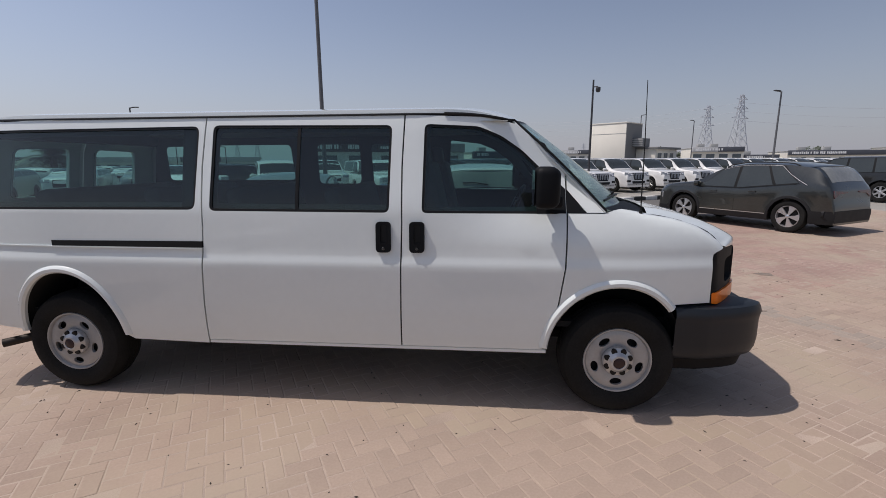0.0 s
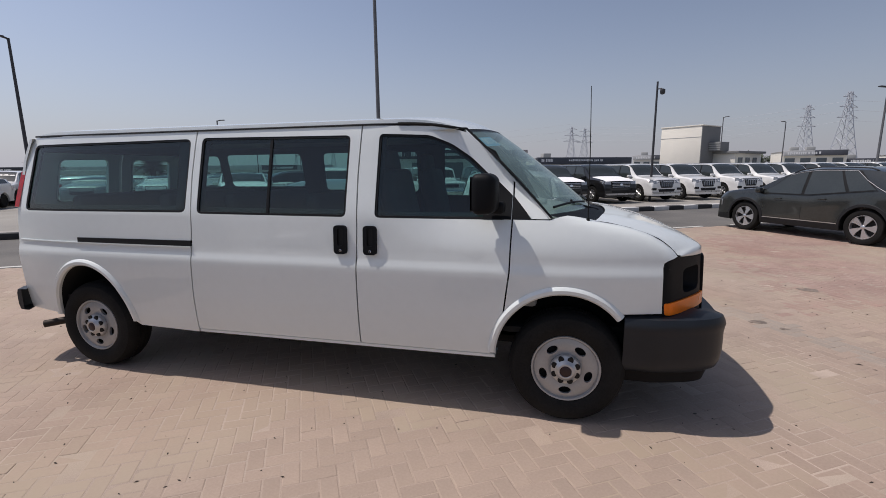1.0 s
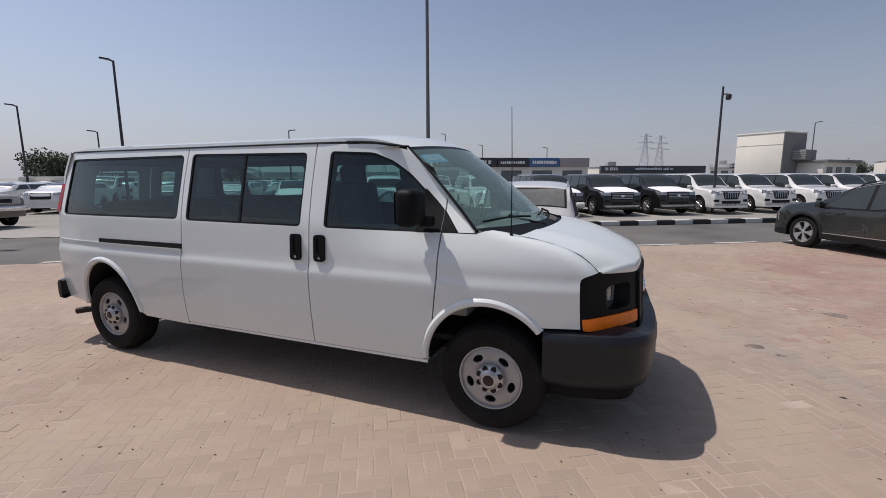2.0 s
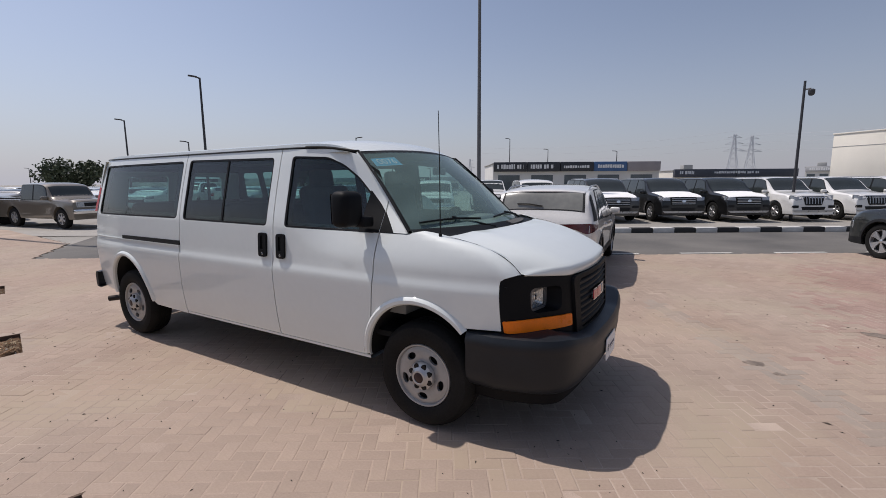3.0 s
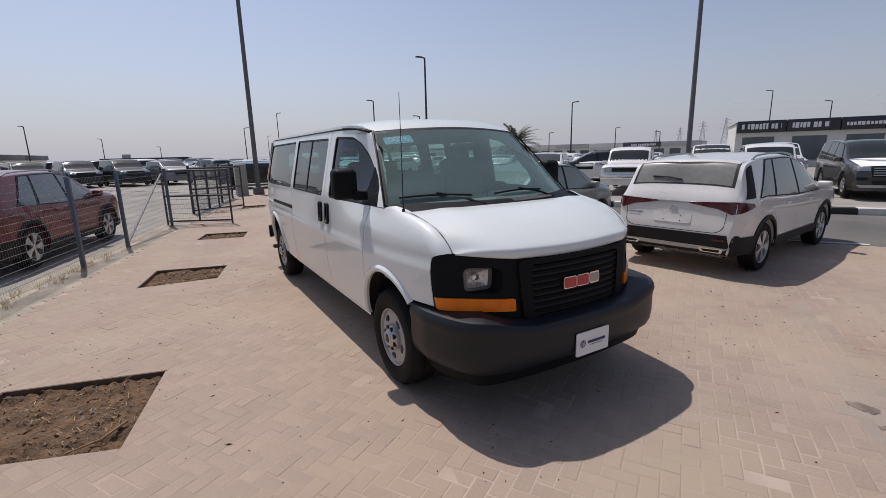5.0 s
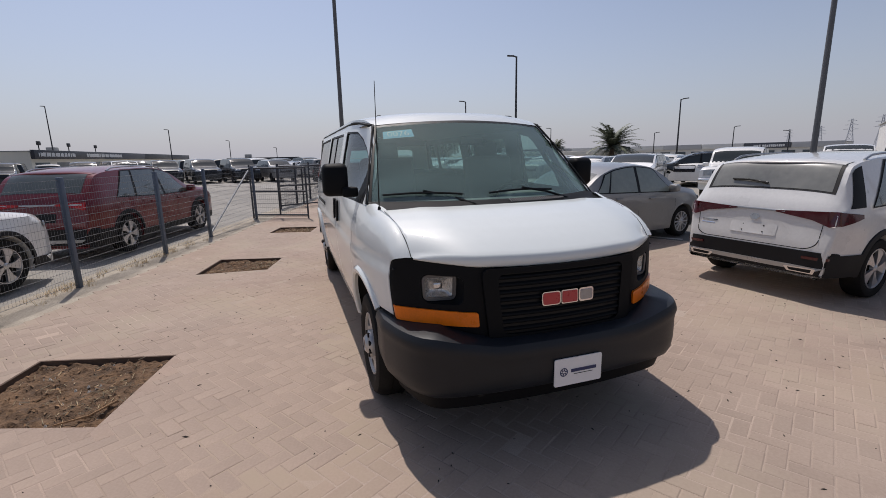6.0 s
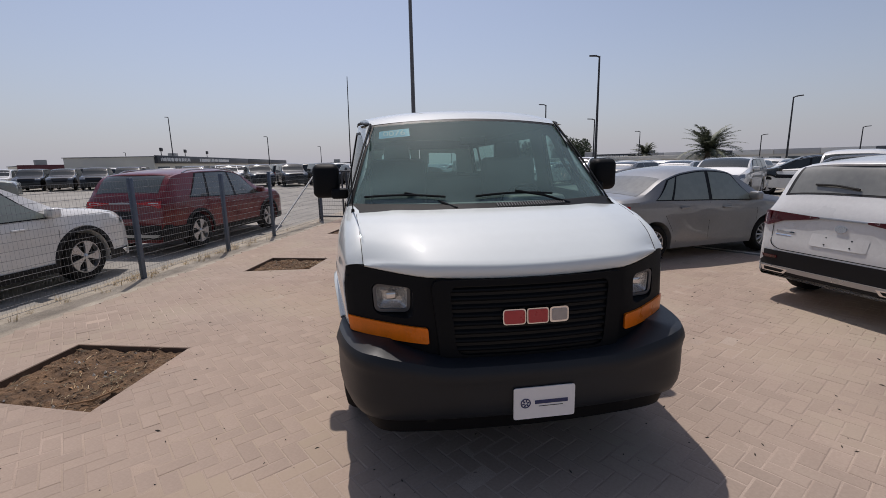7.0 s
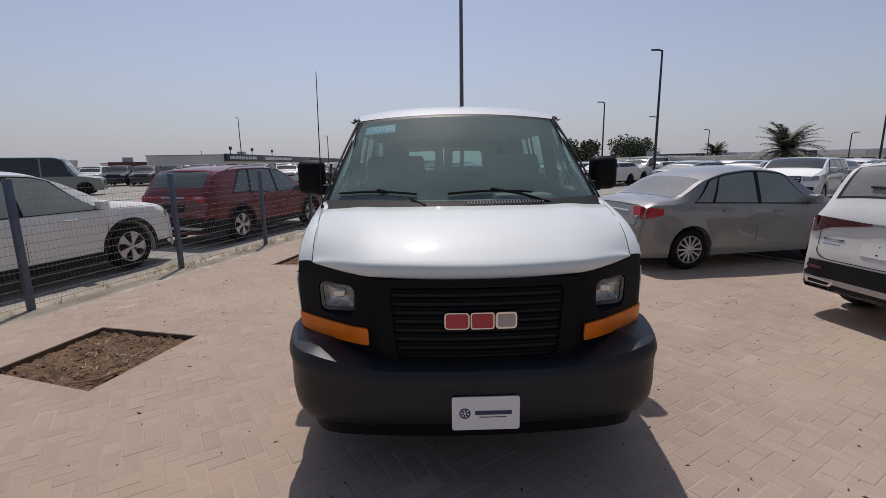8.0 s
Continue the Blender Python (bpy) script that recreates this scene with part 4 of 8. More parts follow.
ASPHALT = mat("dusty_asphalt", (0.085, 0.082, 0.078), 0.9, 0, 0.3, 0.5, 90, 0.004, tint=(0.15, 0.14, 0.125), coords="Object")
LOT = mat("sun_bleached_lot", (0.235, 0.222, 0.20), 0.92, 0, 0.25, 0.3, 40, 0.004, tint=(0.32, 0.30, 0.265))


def sanded(m, sand, low=0.47, high=0.66, most=0.85):
    """Lays drifts of wind-blown sand, a few metres wide with ragged edges, and faint reddish wear over a material."""
    nt = m.node_tree
    b = nt.nodes["Principled BSDF"]
    under = b.inputs["Base Color"].links[0].from_socket
    co = nt.nodes.new("ShaderNodeTexCoord").outputs["Object"]
    wide = nt.nodes.new("ShaderNodeTexNoise")
    wide.inputs["Scale"].default_value, wide.inputs["Detail"].default_value, wide.inputs["Roughness"].default_value = 0.75, 7.0, 0.62
    wide.inputs["Distortion"].default_value = 0.4
    nt.links.new(co, wide.inputs["Vector"])
    mask = nt.nodes.new("ShaderNodeMapRange")
    mask.inputs["From Min"].default_value, mask.inputs["From Max"].default_value = low, high
    mask.inputs["To Max"].default_value = most
    nt.links.new(wide.outputs["Fac"], mask.inputs["Value"])
    mx = nt.nodes.new("ShaderNodeMix")
    mx.data_type = "RGBA"
    mx.inputs["B"].default_value = (*sand, 1)
    nt.links.new(mask.outputs[0], mx.inputs["Factor"])
    nt.links.new(under, mx.inputs["A"])
    patch = nt.nodes.new("ShaderNodeTexNoise")
    patch.inputs["Scale"].default_value, patch.inputs["Detail"].default_value = 0.33, 4.0
    nt.links.new(co, patch.inputs["Vector"])
    tone = nt.nodes.new("ShaderNodeMix")
    tone.data_type = "RGBA"
    tone.blend_type = "MULTIPLY"
    tone.inputs["B"].default_value = (1.0, 0.955, 0.935, 1)
    warm = nt.nodes.new("ShaderNodeMapRange")
    warm.inputs["From Min"].default_value, warm.inputs["From Max"].default_value = 0.42, 0.62
    nt.links.new(patch.outputs["Fac"], warm.inputs["Value"])
    nt.links.new(warm.outputs[0], tone.inputs["Factor"])
    nt.links.new(mx.outputs["Result"], tone.inputs["A"])
    nt.links.new(tone.outputs["Result"], b.inputs["Base Color"])
    return m


DRIFT = (0.365, 0.300, 0.225)
SAND = sanded(mat("joint_sand", (0.255, 0.198, 0.158), 0.95, 0, 0.14, 1.1, 200, 0.002, tint=(0.47, 0.375, 0.305)), DRIFT)
SOIL = mat("dry_brown_soil", (0.062, 0.034, 0.019), 0.95, 0, 0.6, 9, 70, 0.03, tint=(0.150, 0.088, 0.047))
EDGE_BROWN = mat("weathered_brown_edging", (0.115, 0.075, 0.052), 0.9, 0, 0.3, 6, 60, 0.003)
LINE_WHITE = mat("worn_road_paint", (0.55, 0.54, 0.50), 0.8, 0, 0.25, 6, 60)
KERB_WHITE = mat("white_kerb_paint", (0.55, 0.54, 0.51), 0.8, 0, 0.2, 4, 50, 0.002)
KERB_BLACK = mat("black_kerb_paint", (0.03, 0.03, 0.03), 0.8, 0, 0.3, 4, 50, 0.002)
CONCRETE = mat("grey_concrete", (0.33, 0.31, 0.28), 0.9, 0, 0.2, 3, 60, 0.003)


def sheet(pts, z):
    return from_lists([(x, y, z) for x, y in pts], [tuple(range(len(pts)))])


PITS = [((-1.25, -1.57), (-0.19, -1.81), (-0.56, -2.86), (-1.55, -2.66)), ((-5.15, -0.69), (-4.36, -0.90), (-4.44, -1.90), (-5.43, -1.68)),
        ((-8.68, 0.14), (-7.93, -0.06), (-8.19, -0.96), (-8.95, -0.73)), ((-14.9, 1.70), (-14.1, 1.45), (-14.2, 0.72), (-14.95, 0.92))]


def pitted(pts, z):
    """A level sheet with openings for the tree pits."""
    return panel(pts, PITS, lambda x, y: (x, y, z), 5000, 0.0)


tagged(part("ground", pitted([(-3000, -3000), (3000, -3000), (3000, 3000), (-3000, 3000)], -0.03), LOT, smooth=0), "wide dusty asphalt ground of the car lot", "ground", kind="structure")

# fence line: y along the edge of the paving
def fence_y(x):
    return -3.05 - 0.290 * (x + 3.83)


PAVING = [(12.5, fence_y(12.5)), road(19, 7.45)[:2], road(-9.5, 7.45)[:2], (-14.5, 3.1), (-21.5, 3.75), (-24, 3.6), (-24, fence_y(-24))]
tagged(part("paving_bed", pitted([(p[0], p[1]) for p in PAVING], -0.0013), SAND, smooth=0), "sandy bed of the block paving", "paving", kind="structure")
tagged(part("road", sheet([road(-9.6, 7.4)[:2], road(120, 7.4)[:2], road(120, 12.1)[:2], road(-11.5, 12.1)[:2]], -0.016), ASPHALT, smooth=0), "grey asphalt road past the lot", "road", kind="structure")
for k in range(-5, 14):
    s = 3.6 + k * 2.25
    b = sheet([road(s, 7.63)[:2], road(s + 1.25, 7.63)[:2], road(s + 1.25, 7.75)[:2], road(s, 7.75)[:2]], -0.010)
    tagged(part("road_line", b, LINE_WHITE, smooth=0), "worn white dashed road line", "road line", "dashes along the road", kind="structure")
kerb = empty("kerb", "black and white painted kerb along the road", "kerb", kind="structure")
for k in range(-13, 40):
    s = k * 0.72
    b = box(0, 0.71, 0, 0.28, -0.03, 0.15, 0.02, 2)
    o = part("kerb_stone", b, KERB_BLACK if k % 2 else KERB_WHITE, kerb)
    o.matrix_local = pose(*road(s, 12.0), 0, 0, ROAD_TURN)
# pavement behind the kerb
tagged(part("pavement", sheet([road(-70, 12.25)[:2], road(120, 12.25)[:2], road(120, 14.2)[:2], road(-70, 14.2)[:2]], -0.012), CONCRETE, smooth=0), "strip behind the kerb", "pavement", kind="structure")


# ---- tree pits in the paving ----
CHIP = mat("dry_plant_litter", (0.58, 0.46, 0.29), 0.9, 0, 0.5, 20, 90, island=0.5)
LEAF_BROWN = mat("dry_brown_leaf", (0.24, 0.14, 0.07), 0.85, 0, 0.4, 20, 90, island=0.5)
STONE = mat("pale_gravel", (0.45, 0.42, 0.38), 0.9, 0, 0.2, 20, 90, island=0.3)


def tree_pit(pts, seed):
    """A square pit of dry soil with a thin concrete edge and plant litter."""
    rng = random.Random(seed)
    pit = empty("tree_pit", "square tree pit of dry brown soil with litter in the paving", "tree pit", "tree pits in a row")
    n = 56
    rows = []
    a, b, c, d = [Vector(p) for p in pts]

    def place(u, v):
        """A point of the pit and the height of the soil there, with a hollow in the corner by the path."""
        p = (a * (1 - u) + b * u) * (1 - v) + (d * (1 - u) + c * u) * v
        h = -0.040 + 0.026 * noise.noise((p.x * 4, p.y * 4, seed)) + 0.030 * noise.noise((p.x * 15, p.y * 15, seed)) + 0.018 * noise.noise((p.x * 34, p.y * 34, seed))
        h -= 0.07 * max(0.0, 1 - math.hypot(1 - u, v) / 0.30)
        return p, max(-0.13, min(h, -0.011))

    for i in range(n + 1):
        row = []
        for j in range(n + 1):
            u, v = i / n, j / n
            p, h = place(u, v)
            row.append((p.x, p.y, h - (0.02 if i in (0, n) or j in (0, n) else 0.0)))
        rows.append(row)
    g = grid(rows)
    bmesh.ops.recalc_face_normals(g, faces=g.faces)
    if sum(f.normal.z for f in g.faces) < 0:
        bmesh.ops.reverse_faces(g, faces=g.faces)
    part("soil", g, SOIL, pit)
    loop = [c, d, a]
    mid = (a + b + c + d) / 4
    for k in range(len(loop) - 1):
        p, q = loop[k], loop[k + 1]
        po, qo = p + (p - mid).normalized() * 0.03, q + (q - mid).normalized() * 0.03
        vs = [(p.x, p.y, -0.14), (q.x, q.y, -0.14), (q.x, q.y, 0.002), (p.x, p.y, 0.002), (po.x, po.y, 0.002), (qo.x, qo.y, 0.002), (qo.x, qo.y, -0.05), (po.x, po.y, -0.05)]
        part("edging", from_lists(vs, [(0, 1, 2, 3), (3, 2, 5, 4), (4, 5, 6, 7)]), EDGE_BROWN, pit, smooth=0)
    vs, fs = [], []
    for k in range(190):
        # straw lies thickest in one tuft towards the path
        u, v = rng.uniform(0.03, 0.97), rng.uniform(0.03, 0.97)
        if k % 3 == 0:
            u, v = min(0.96, max(0.03, rng.gauss(0.55, 0.13))), min(0.96, max(0.03, rng.gauss(0.20, 0.10)))
        p, z = place(u, v)
        ang, ln, w = rng.uniform(0, 6.28), rng.uniform(0.012, 0.075) * (1.7 if rng.random() < 0.1 else 1), rng.uniform(0.0012, 0.0032)
        z += 0.006
        dx, dy = math.cos(ang) * ln, math.sin(ang) * ln
        ox, oy = -math.sin(ang) * w, math.cos(ang) * w
        zz = z + rng.uniform(-0.004, 0.018)
        i = len(vs)
        vs += [(p.x - ox, p.y - oy, z), (p.x + ox, p.y + oy, z), (p.x + dx + ox, p.y + dy + oy, zz), (p.x + dx - ox, p.y + dy - oy, zz), (p.x, p.y, z + w * 2), (p.x + dx, p.y + dy, zz + w * 2)]
        fs += [(i, i + 3, i + 5, i + 4), (i + 1, i + 4, i + 5, i + 2), (i, i + 1, i + 2, i + 3)]
    tagged(part("litter", from_lists(vs, fs), CHIP, pit, smooth=0), kind="stuff")
    vs, fs = [], []
    for k in range(150):
        u, v = rng.uniform(0.03, 0.97), rng.uniform(0.03, 0.97)
        p, z = place(u, v)
        ang, ln = rng.uniform(0, 6.28), rng.uniform(0.008, 0.026)
        z += 0.004
        ca, sa = math.cos(ang) * ln, math.sin(ang) * ln
        i = len(vs)
        vs += [(p.x - ca, p.y - sa, z), (p.x - sa * 0.4, p.y + ca * 0.4, z + rng.uniform(0, 0.015)), (p.x + ca, p.y + sa, z + rng.uniform(-0.005, 0.02)), (p.x + sa * 0.4, p.y - ca * 0.4, z + rng.uniform(0, 0.012))]
        fs.append((i, i + 1, i + 2, i + 3))
    tagged(part("dry_leaves", from_lists(vs, fs), LEAF_BROWN, pit, smooth=0), kind="stuff")
    for k in range(5):
        u, v, ang, ln = rng.uniform(0.2, 0.8), rng.uniform(0.2, 0.8), rng.uniform(0, 6.28), rng.uniform(0.06, 0.14)
        p, z = place(u, v)
        part("twig", tube([(p.x - math.cos(ang) * ln, p.y - math.sin(ang) * ln, z), (p.x + rng.uniform(-0.02, 0.02), p.y + rng.uniform(-0.02, 0.02), z + 0.016), (p.x + math.cos(ang) * ln, p.y + math.sin(ang) * ln, z + 0.004)], 0.004, 5, 0.002), LEAF_BROWN, pit)
    ends = [place(0.68, 0.06), place(0.82, 0.16), place(0.95, 0.30)]
    part("branch", tube([(p.x, p.y, z + lift) for (p, z), lift in zip(ends, (0.03, 0.04, 0.025))], 0.009, 6, 0.005), LEAF_BROWN, pit)
    vs, fs = [], []
    for k in range(16):
        u, v = rng.uniform(0.05, 0.95), rng.uniform(0.05, 0.95)
        p, z = place(u, v)
        r = rng.uniform(0.006, 0.02)
        i = len(vs)
        vs += [(p.x + r * math.cos(t), p.y + r * 0.7 * math.sin(t), z - 0.004) for t in (0, 1.2, 2.5, 3.7, 5)] + [(p.x, p.y, z + r)]
        fs += [(i + j, i + (j + 1) % 5, i + 5) for j in range(5)]
    part("stones", from_lists(vs, fs), STONE, pit)
    return pit


for _i, _p in enumerate(PITS):
    tree_pit(_p, 11 + _i)


# ---- stains and small litter on the paving ----
STAIN = mat("dark_oil_stain", (0.13, 0.105, 0.085), 0.8, 0, 0.4, 9, 60, tint=(0.22, 0.175, 0.14))
SPECK = mat("dark_litter", (0.05, 0.04, 0.03), 0.9, 0, 0.4, 30, 90, island=0.6)


def stain(x, y, r, seed):
    rng = random.Random(seed)
    vs, fs = [(x, y, 0.0032)], []
    n = 26
    for i in range(n):
        a = 2 * math.pi * i / n
        rr = r * (0.7 + 0.45 * noise.noise((math.cos(a) * 1.5, math.sin(a) * 1.5, seed)))
        vs.append((x + rr * math.cos(a) * 1.3, y + rr * math.sin(a) * 0.8, 0.0032))
    fs = [(0, 1 + i, 1 + (i + 1) % n) for i in range(n)]
    tagged(part("oil_stain", from_lists(vs, fs), STAIN, smooth=0), "small dark oil stain on the paving", "stain")


stain(2.1, 2.49, 0.10, 1)
stain(2.27, 2.30, 0.05, 2)
stain(3.3, 4.1, 0.14, 3)
_rng = random.Random(21)
_vs, _fs = [], []
for _k in range(900):
    _x, _y = _rng.uniform(-6, 5.5), _rng.uniform(-3.6, 5.0)
    if _y < fence_y(_x):
        continue
    _r, _a = _rng.uniform(0.002, 0.006) * (1.5 if _rng.random() < 0.05 else 1), _rng.uniform(0, 6.28)
    _l = _r * _rng.uniform(1, 4)
    _c, _s = math.cos(_a), math.sin(_a)
    _i = len(_vs)
    _vs += [(_x - _c * _l, _y - _s * _l, 0.001), (_x + _s * _r, _y - _c * _r, 0.001), (_x + _c * _l, _y + _s * _l, 0.001), (_x - _s * _r, _y + _c * _r, 0.001), (_x, _y, 0.001 + _r * 1.2)]
    _fs += [(_i + j, _i + (j + 1) % 4, _i + 4) for j in range(4)]
tagged(part("litter", from_lists(_vs, _fs), SPECK, smooth=0), "tiny dry leaves and grit strewn over the paving", "litter", kind="stuff")


# ---- other vehicles ----
def paint(name, c, rough=0.3, metal=0.0, dust_veil=0.06):
    return mat(name, c, rough, metal, dust_veil, 1.6, 30, 0, 1.0, tint=tuple(min(1.0, v * 1.05 + 0.02) for v in c))


P_WHITE = paint("white_car_paint", (0.74, 0.73, 0.70))
P_PEARL = paint("pearl_white_paint", (0.66, 0.655, 0.63))
P_GREY = mat("dark_grey_metallic", (0.030, 0.033, 0.031), 0.30, 0.6, 0.15, 1.6, 30, 0, 0.8, 0.5, tint=(0.044, 0.047, 0.045))
P_SILVER = paint("dusty_silver_paint", (0.225, 0.224, 0.220), 0.42, 0.15)
P_RED = mat("dark_red_paint", (0.125, 0.0075, 0.0105), 0.32, 0.15, 0.1, 1.6, 30, 0, 0.6, 0.4, tint=(0.155, 0.012, 0.016))
P_BLACK = mat("black_car_paint", (0.006, 0.006, 0.007), 0.35, 0, 0.3, 1.6, 30, 0, 0.7, spec=0.3, tint=(0.012, 0.012, 0.012))
P_BRONZE = paint("bronze_car_paint", (0.040, 0.035, 0.030), 0.35, 0.4)
FILM_WHITE = mat("white_bonnet_film", (0.85, 0.85, 0.84), 0.7, 0, 0.05, 4, 30, spec=0.3)
REAR_DUST = mat("dust_caked_rear_glass", (0.15, 0.152, 0.14), 0.22, 0, 0.06, 1.2, 12, 0, 0.5, tint=(0.24, 0.24, 0.215))
P_BUS = paint("grey_green_bus_paint", (0.20, 0.215, 0.195), 0.45, 0.0)
P_BROWN = paint("beige_brown_paint", (0.15, 0.125, 0.095), 0.4, 0.2)
CAR_GLASS = mat("dark_car_glass", (0.030, 0.036, 0.036), 0.06, 0, 0.08, 2, 30, 0, 0.0, 0.6, tint=(0.038, 0.044, 0.043), rvar=0.02)
DUSTY_GLASS = mat("dusty_car_glass", (0.055, 0.066, 0.060), 0.10, 0, 0.10, 1.5, 12, 0, 0.8, tint=(0.075, 0.085, 0.076), rvar=0.04)
PALE_GLASS = mat("pale_dusty_car_glass", (0.20, 0.235, 0.205), 0.08, 0, 0.10, 1.2, 12, 0, 0.6, tint=(0.25, 0.275, 0.24), rvar=0.03)
CLAD = mat("black_cladding", (0.011, 0.011, 0.012), 0.6, 0, 0.25, 5, 100, spec=0.3)
SILVER_TRIM = mat("silver_trim", (0.45, 0.45, 0.45), 0.3, 0.7, 0.05)
TAIL_DARK = mat("dark_red_lens", (0.070, 0.005, 0.008), 0.18, 0, 0.2, 12, 90, 0, 0.5)
LAMP_GREY = mat("headlamp_unit", (0.35, 0.36, 0.37), 0.12, 0.5, 0.35, 22, 90, 0, 1.0)


def smooth_table(table):
    """A curve through a table of (x, z) that neither overshoots nor shows corners."""
    xs, zs = np.array([p[0] for p in table]), np.array([p[1] for p in table])
    h = np.diff(xs)
    d = np.diff(zs) / h
    m = np.zeros(len(xs))
    m[0], m[-1] = d[0], d[-1]
    for i in range(1, len(xs) - 1):
        if d[i - 1] * d[i] > 0:
            a, b = 2 * h[i] + h[i - 1], h[i] + 2 * h[i - 1]
            m[i] = (a + b) / (a / d[i - 1] + b / d[i])
    def at(x):
        x = min(max(x, xs[0]), xs[-1])
        i = min(max(int(np.searchsorted(xs, x)) - 1, 0), len(h) - 1)
        t = (x - xs[i]) / h[i]
        return float((1 + 2 * t) * (1 - t) ** 2 * zs[i] + t * (1 - t) ** 2 * h[i] * m[i] + t * t * (3 - 2 * t) * zs[i + 1] + t * t * (t - 1) * h[i] * m[i + 1])
    return at


flank_shape = lerp_table([(-1.0, 0.10), (0.0, 0.30), (0.10, 0.58), (0.25, 0.74), (0.45, 0.80), (0.60, 0.88), (0.72, 0.99), (0.80, 1.0), (0.90, 0.88), (1.0, 0.70)])
_fs_t = np.linspace(-0.1, 1.0, 111)
_fs_v = np.convolve(np.pad([flank_shape(float(t)) for t in _fs_t], 4, mode="edge"), np.ones(9) / 9, mode="valid")


class Form:
    """The shape of a car: x forwards, origin on the ground midway between the axles' plan centre."""

    def __init__(self, width, base, front_axle, tyre, clear, top, belt, arch_gap=0.06, tumble=0.80, nose=0.16, tail=0.10, roundness=2.6):
        self.w, self.tyre, self.clear = width / 2, tyre, clear
        self.axles = (front_axle, front_axle - base)
        self.top_t = sorted(top)
        self.top = smooth_table(self.top_t)
        self.belt_f = lerp_table(sorted(belt))
        self.x0, self.x1 = self.top_t[0][0], self.top_t[-1][0]
        self.ra = tyre + arch_gap
        self.tumble, self.nose, self.tail = tumble, nose, tail
        self.roof = max(z for _, z in top)
        self.round = roundness

    def half(self, x):
        w = self.w
        f = max(0.0, (x - (self.x1 - 0.7)) / 0.7)
        r = max(0.0, ((self.x0 + 0.6) - x) / 0.6)
        return w * (1 - self.nose * f ** 3.2 - self.tail * r ** 3.2)

    def belt(self, x):
        return max(self.clear + 0.06, min(self.belt_f(x), self.top(x) - 0.05))

    def edge(self, x):
        """Half width and height of the roof's (or bonnet's) edge."""
        g = max(0.0, (self.top(x) - self.belt(x) - 0.05)) / max(0.1, self.roof - self.belt_f(0))
        y = self.half(x) * (0.90 + (self.tumble - 0.90) * min(1, g))
        return y, self.top(x) - (0.03 + 0.035 * min(1, g))

    def low(self, x):
        z = self.clear
        for ax in self.axles:
            d = abs(x - ax)
            if d < self.ra:
                z = max(z, self.tyre * 0.98 + math.sqrt(self.ra ** 2 - d * d))
        return z

    def side(self, x, z, off=0.0):
        """y of the right flank (negative y is right)."""
        w, b = self.half(x), self.belt(x)
        if z <= b:
            t = (z - self.clear) / max(0.05, b - self.clear)
            y = w * (0.925 + 0.075 * float(np.interp(t, _fs_t, _fs_v)))
            for ax in self.axles:
                r = math.hypot(x - ax, z - self.tyre)
                y += 0.022 * max(0.0, 1 - abs(r - self.ra) / 0.16) ** 1.5
        else:
            ey, ez = self.edge(x)
            t = min(1.0, (z - b) / max(0.02, ez - b))
            y = w * 0.9775 + (ey - w * 0.9775) * t ** 1.15
        return -(y + off)

    def over(self, x, y, off=0.0):
        """The top surface."""
        ey, ez = self.edge(x)
        q = min(1.0, abs(y) / ey)
        z = self.top(x) - (self.top(x) - ez) * q ** self.round
        e = 0.01
        sl = (self.top(x + e) - self.top(x - e)) / (2 * e)
        n = Vector((-sl, 0, 1)).normalized()
        return (x + n.x * off, y, z + n.z * off)

    def front_x(self, z):
        """x of the nose at a height, on the centre line."""
        for (xa, za), (xb, zb) in zip(self.top_t[::-1], self.top_t[::-1][1:]):
            if za <= z <= zb and xa > 0:
                return xa + (xb - xa) * (z - za) / max(1e-6, zb - za)
        return self.x1

    def back_x(self, z):
        for (xa, za), (xb, zb) in zip(self.top_t, self.top_t[1:]):
            if za <= z <= zb:
                return xa + (xb - xa) * (z - za) / max(1e-6, zb - za)
        return self.x0

    def ends(self, y, z, front, off=0.0):
        """A place on the nose or tail face."""
        start, sgn = (self.x1, -1) if front else (self.x0, 1)
        for k in range(45):
            x = start + sgn * 0.004 * k
            if self.holds(x, abs(y), z):
                break
        return (x - sgn * off, y, z)

    def holds(self, x, y, z):
        """Whether a place lies within the body."""
        if z > self.top(x):
            return False
        ey, ez = self.edge(x)
        if z <= ez:
            return y <= -self.side(x, z)
        return y <= ey and z <= self.over(x, y)[2]

    def body(self, fine=1.0):
        xs = set()
        t = self.top_t
        for (xa, za), (xb, zb) in zip(t, t[1:]):
            k = max(1, int(math.hypot(xb - xa, zb - za) / (0.10 / fine)))
            for i in range(k):
                xs.add(round(xa + (xb - xa) * i / k, 4))
        xs.add(t[-1][0])
        for ax in self.axles:
            for i in range(-7, 8):
                a = math.pi * i / 14
                xs.add(round(ax + self.ra * math.sin(a) * 1.0, 4))
            xs.add(round(ax + self.ra + 0.001, 4))
            xs.add(round(ax - self.ra - 0.001, 4))
        rows = []
        for x in sorted(xs):
            zl, b = self.low(x), self.belt(x)
            inner = self.half(x) - 0.30
            ey, ez = self.edge(x)
            pts = [(x, 0, self.clear), (x, -inner, self.clear), (x, -inner, zl), (x, self.side(x, zl) + 0.03, zl), (x, self.side(x, min(zl + 0.012, b)), min(zl + 0.012, b))]
            for k in range(1, 11):
                z = zl + 0.012 + (b - zl - 0.012) * k / 10
                pts.append((x, self.side(x, z), z))
            for k in range(1, 5):
                z = b + (ez - b) * k / 4
                pts.append((x, self.side(x, z), z))
            for k in range(1, 7):
                y = -ey * (1 - k / 6)
                pts.append((x, y, self.over(x, y)[2]))
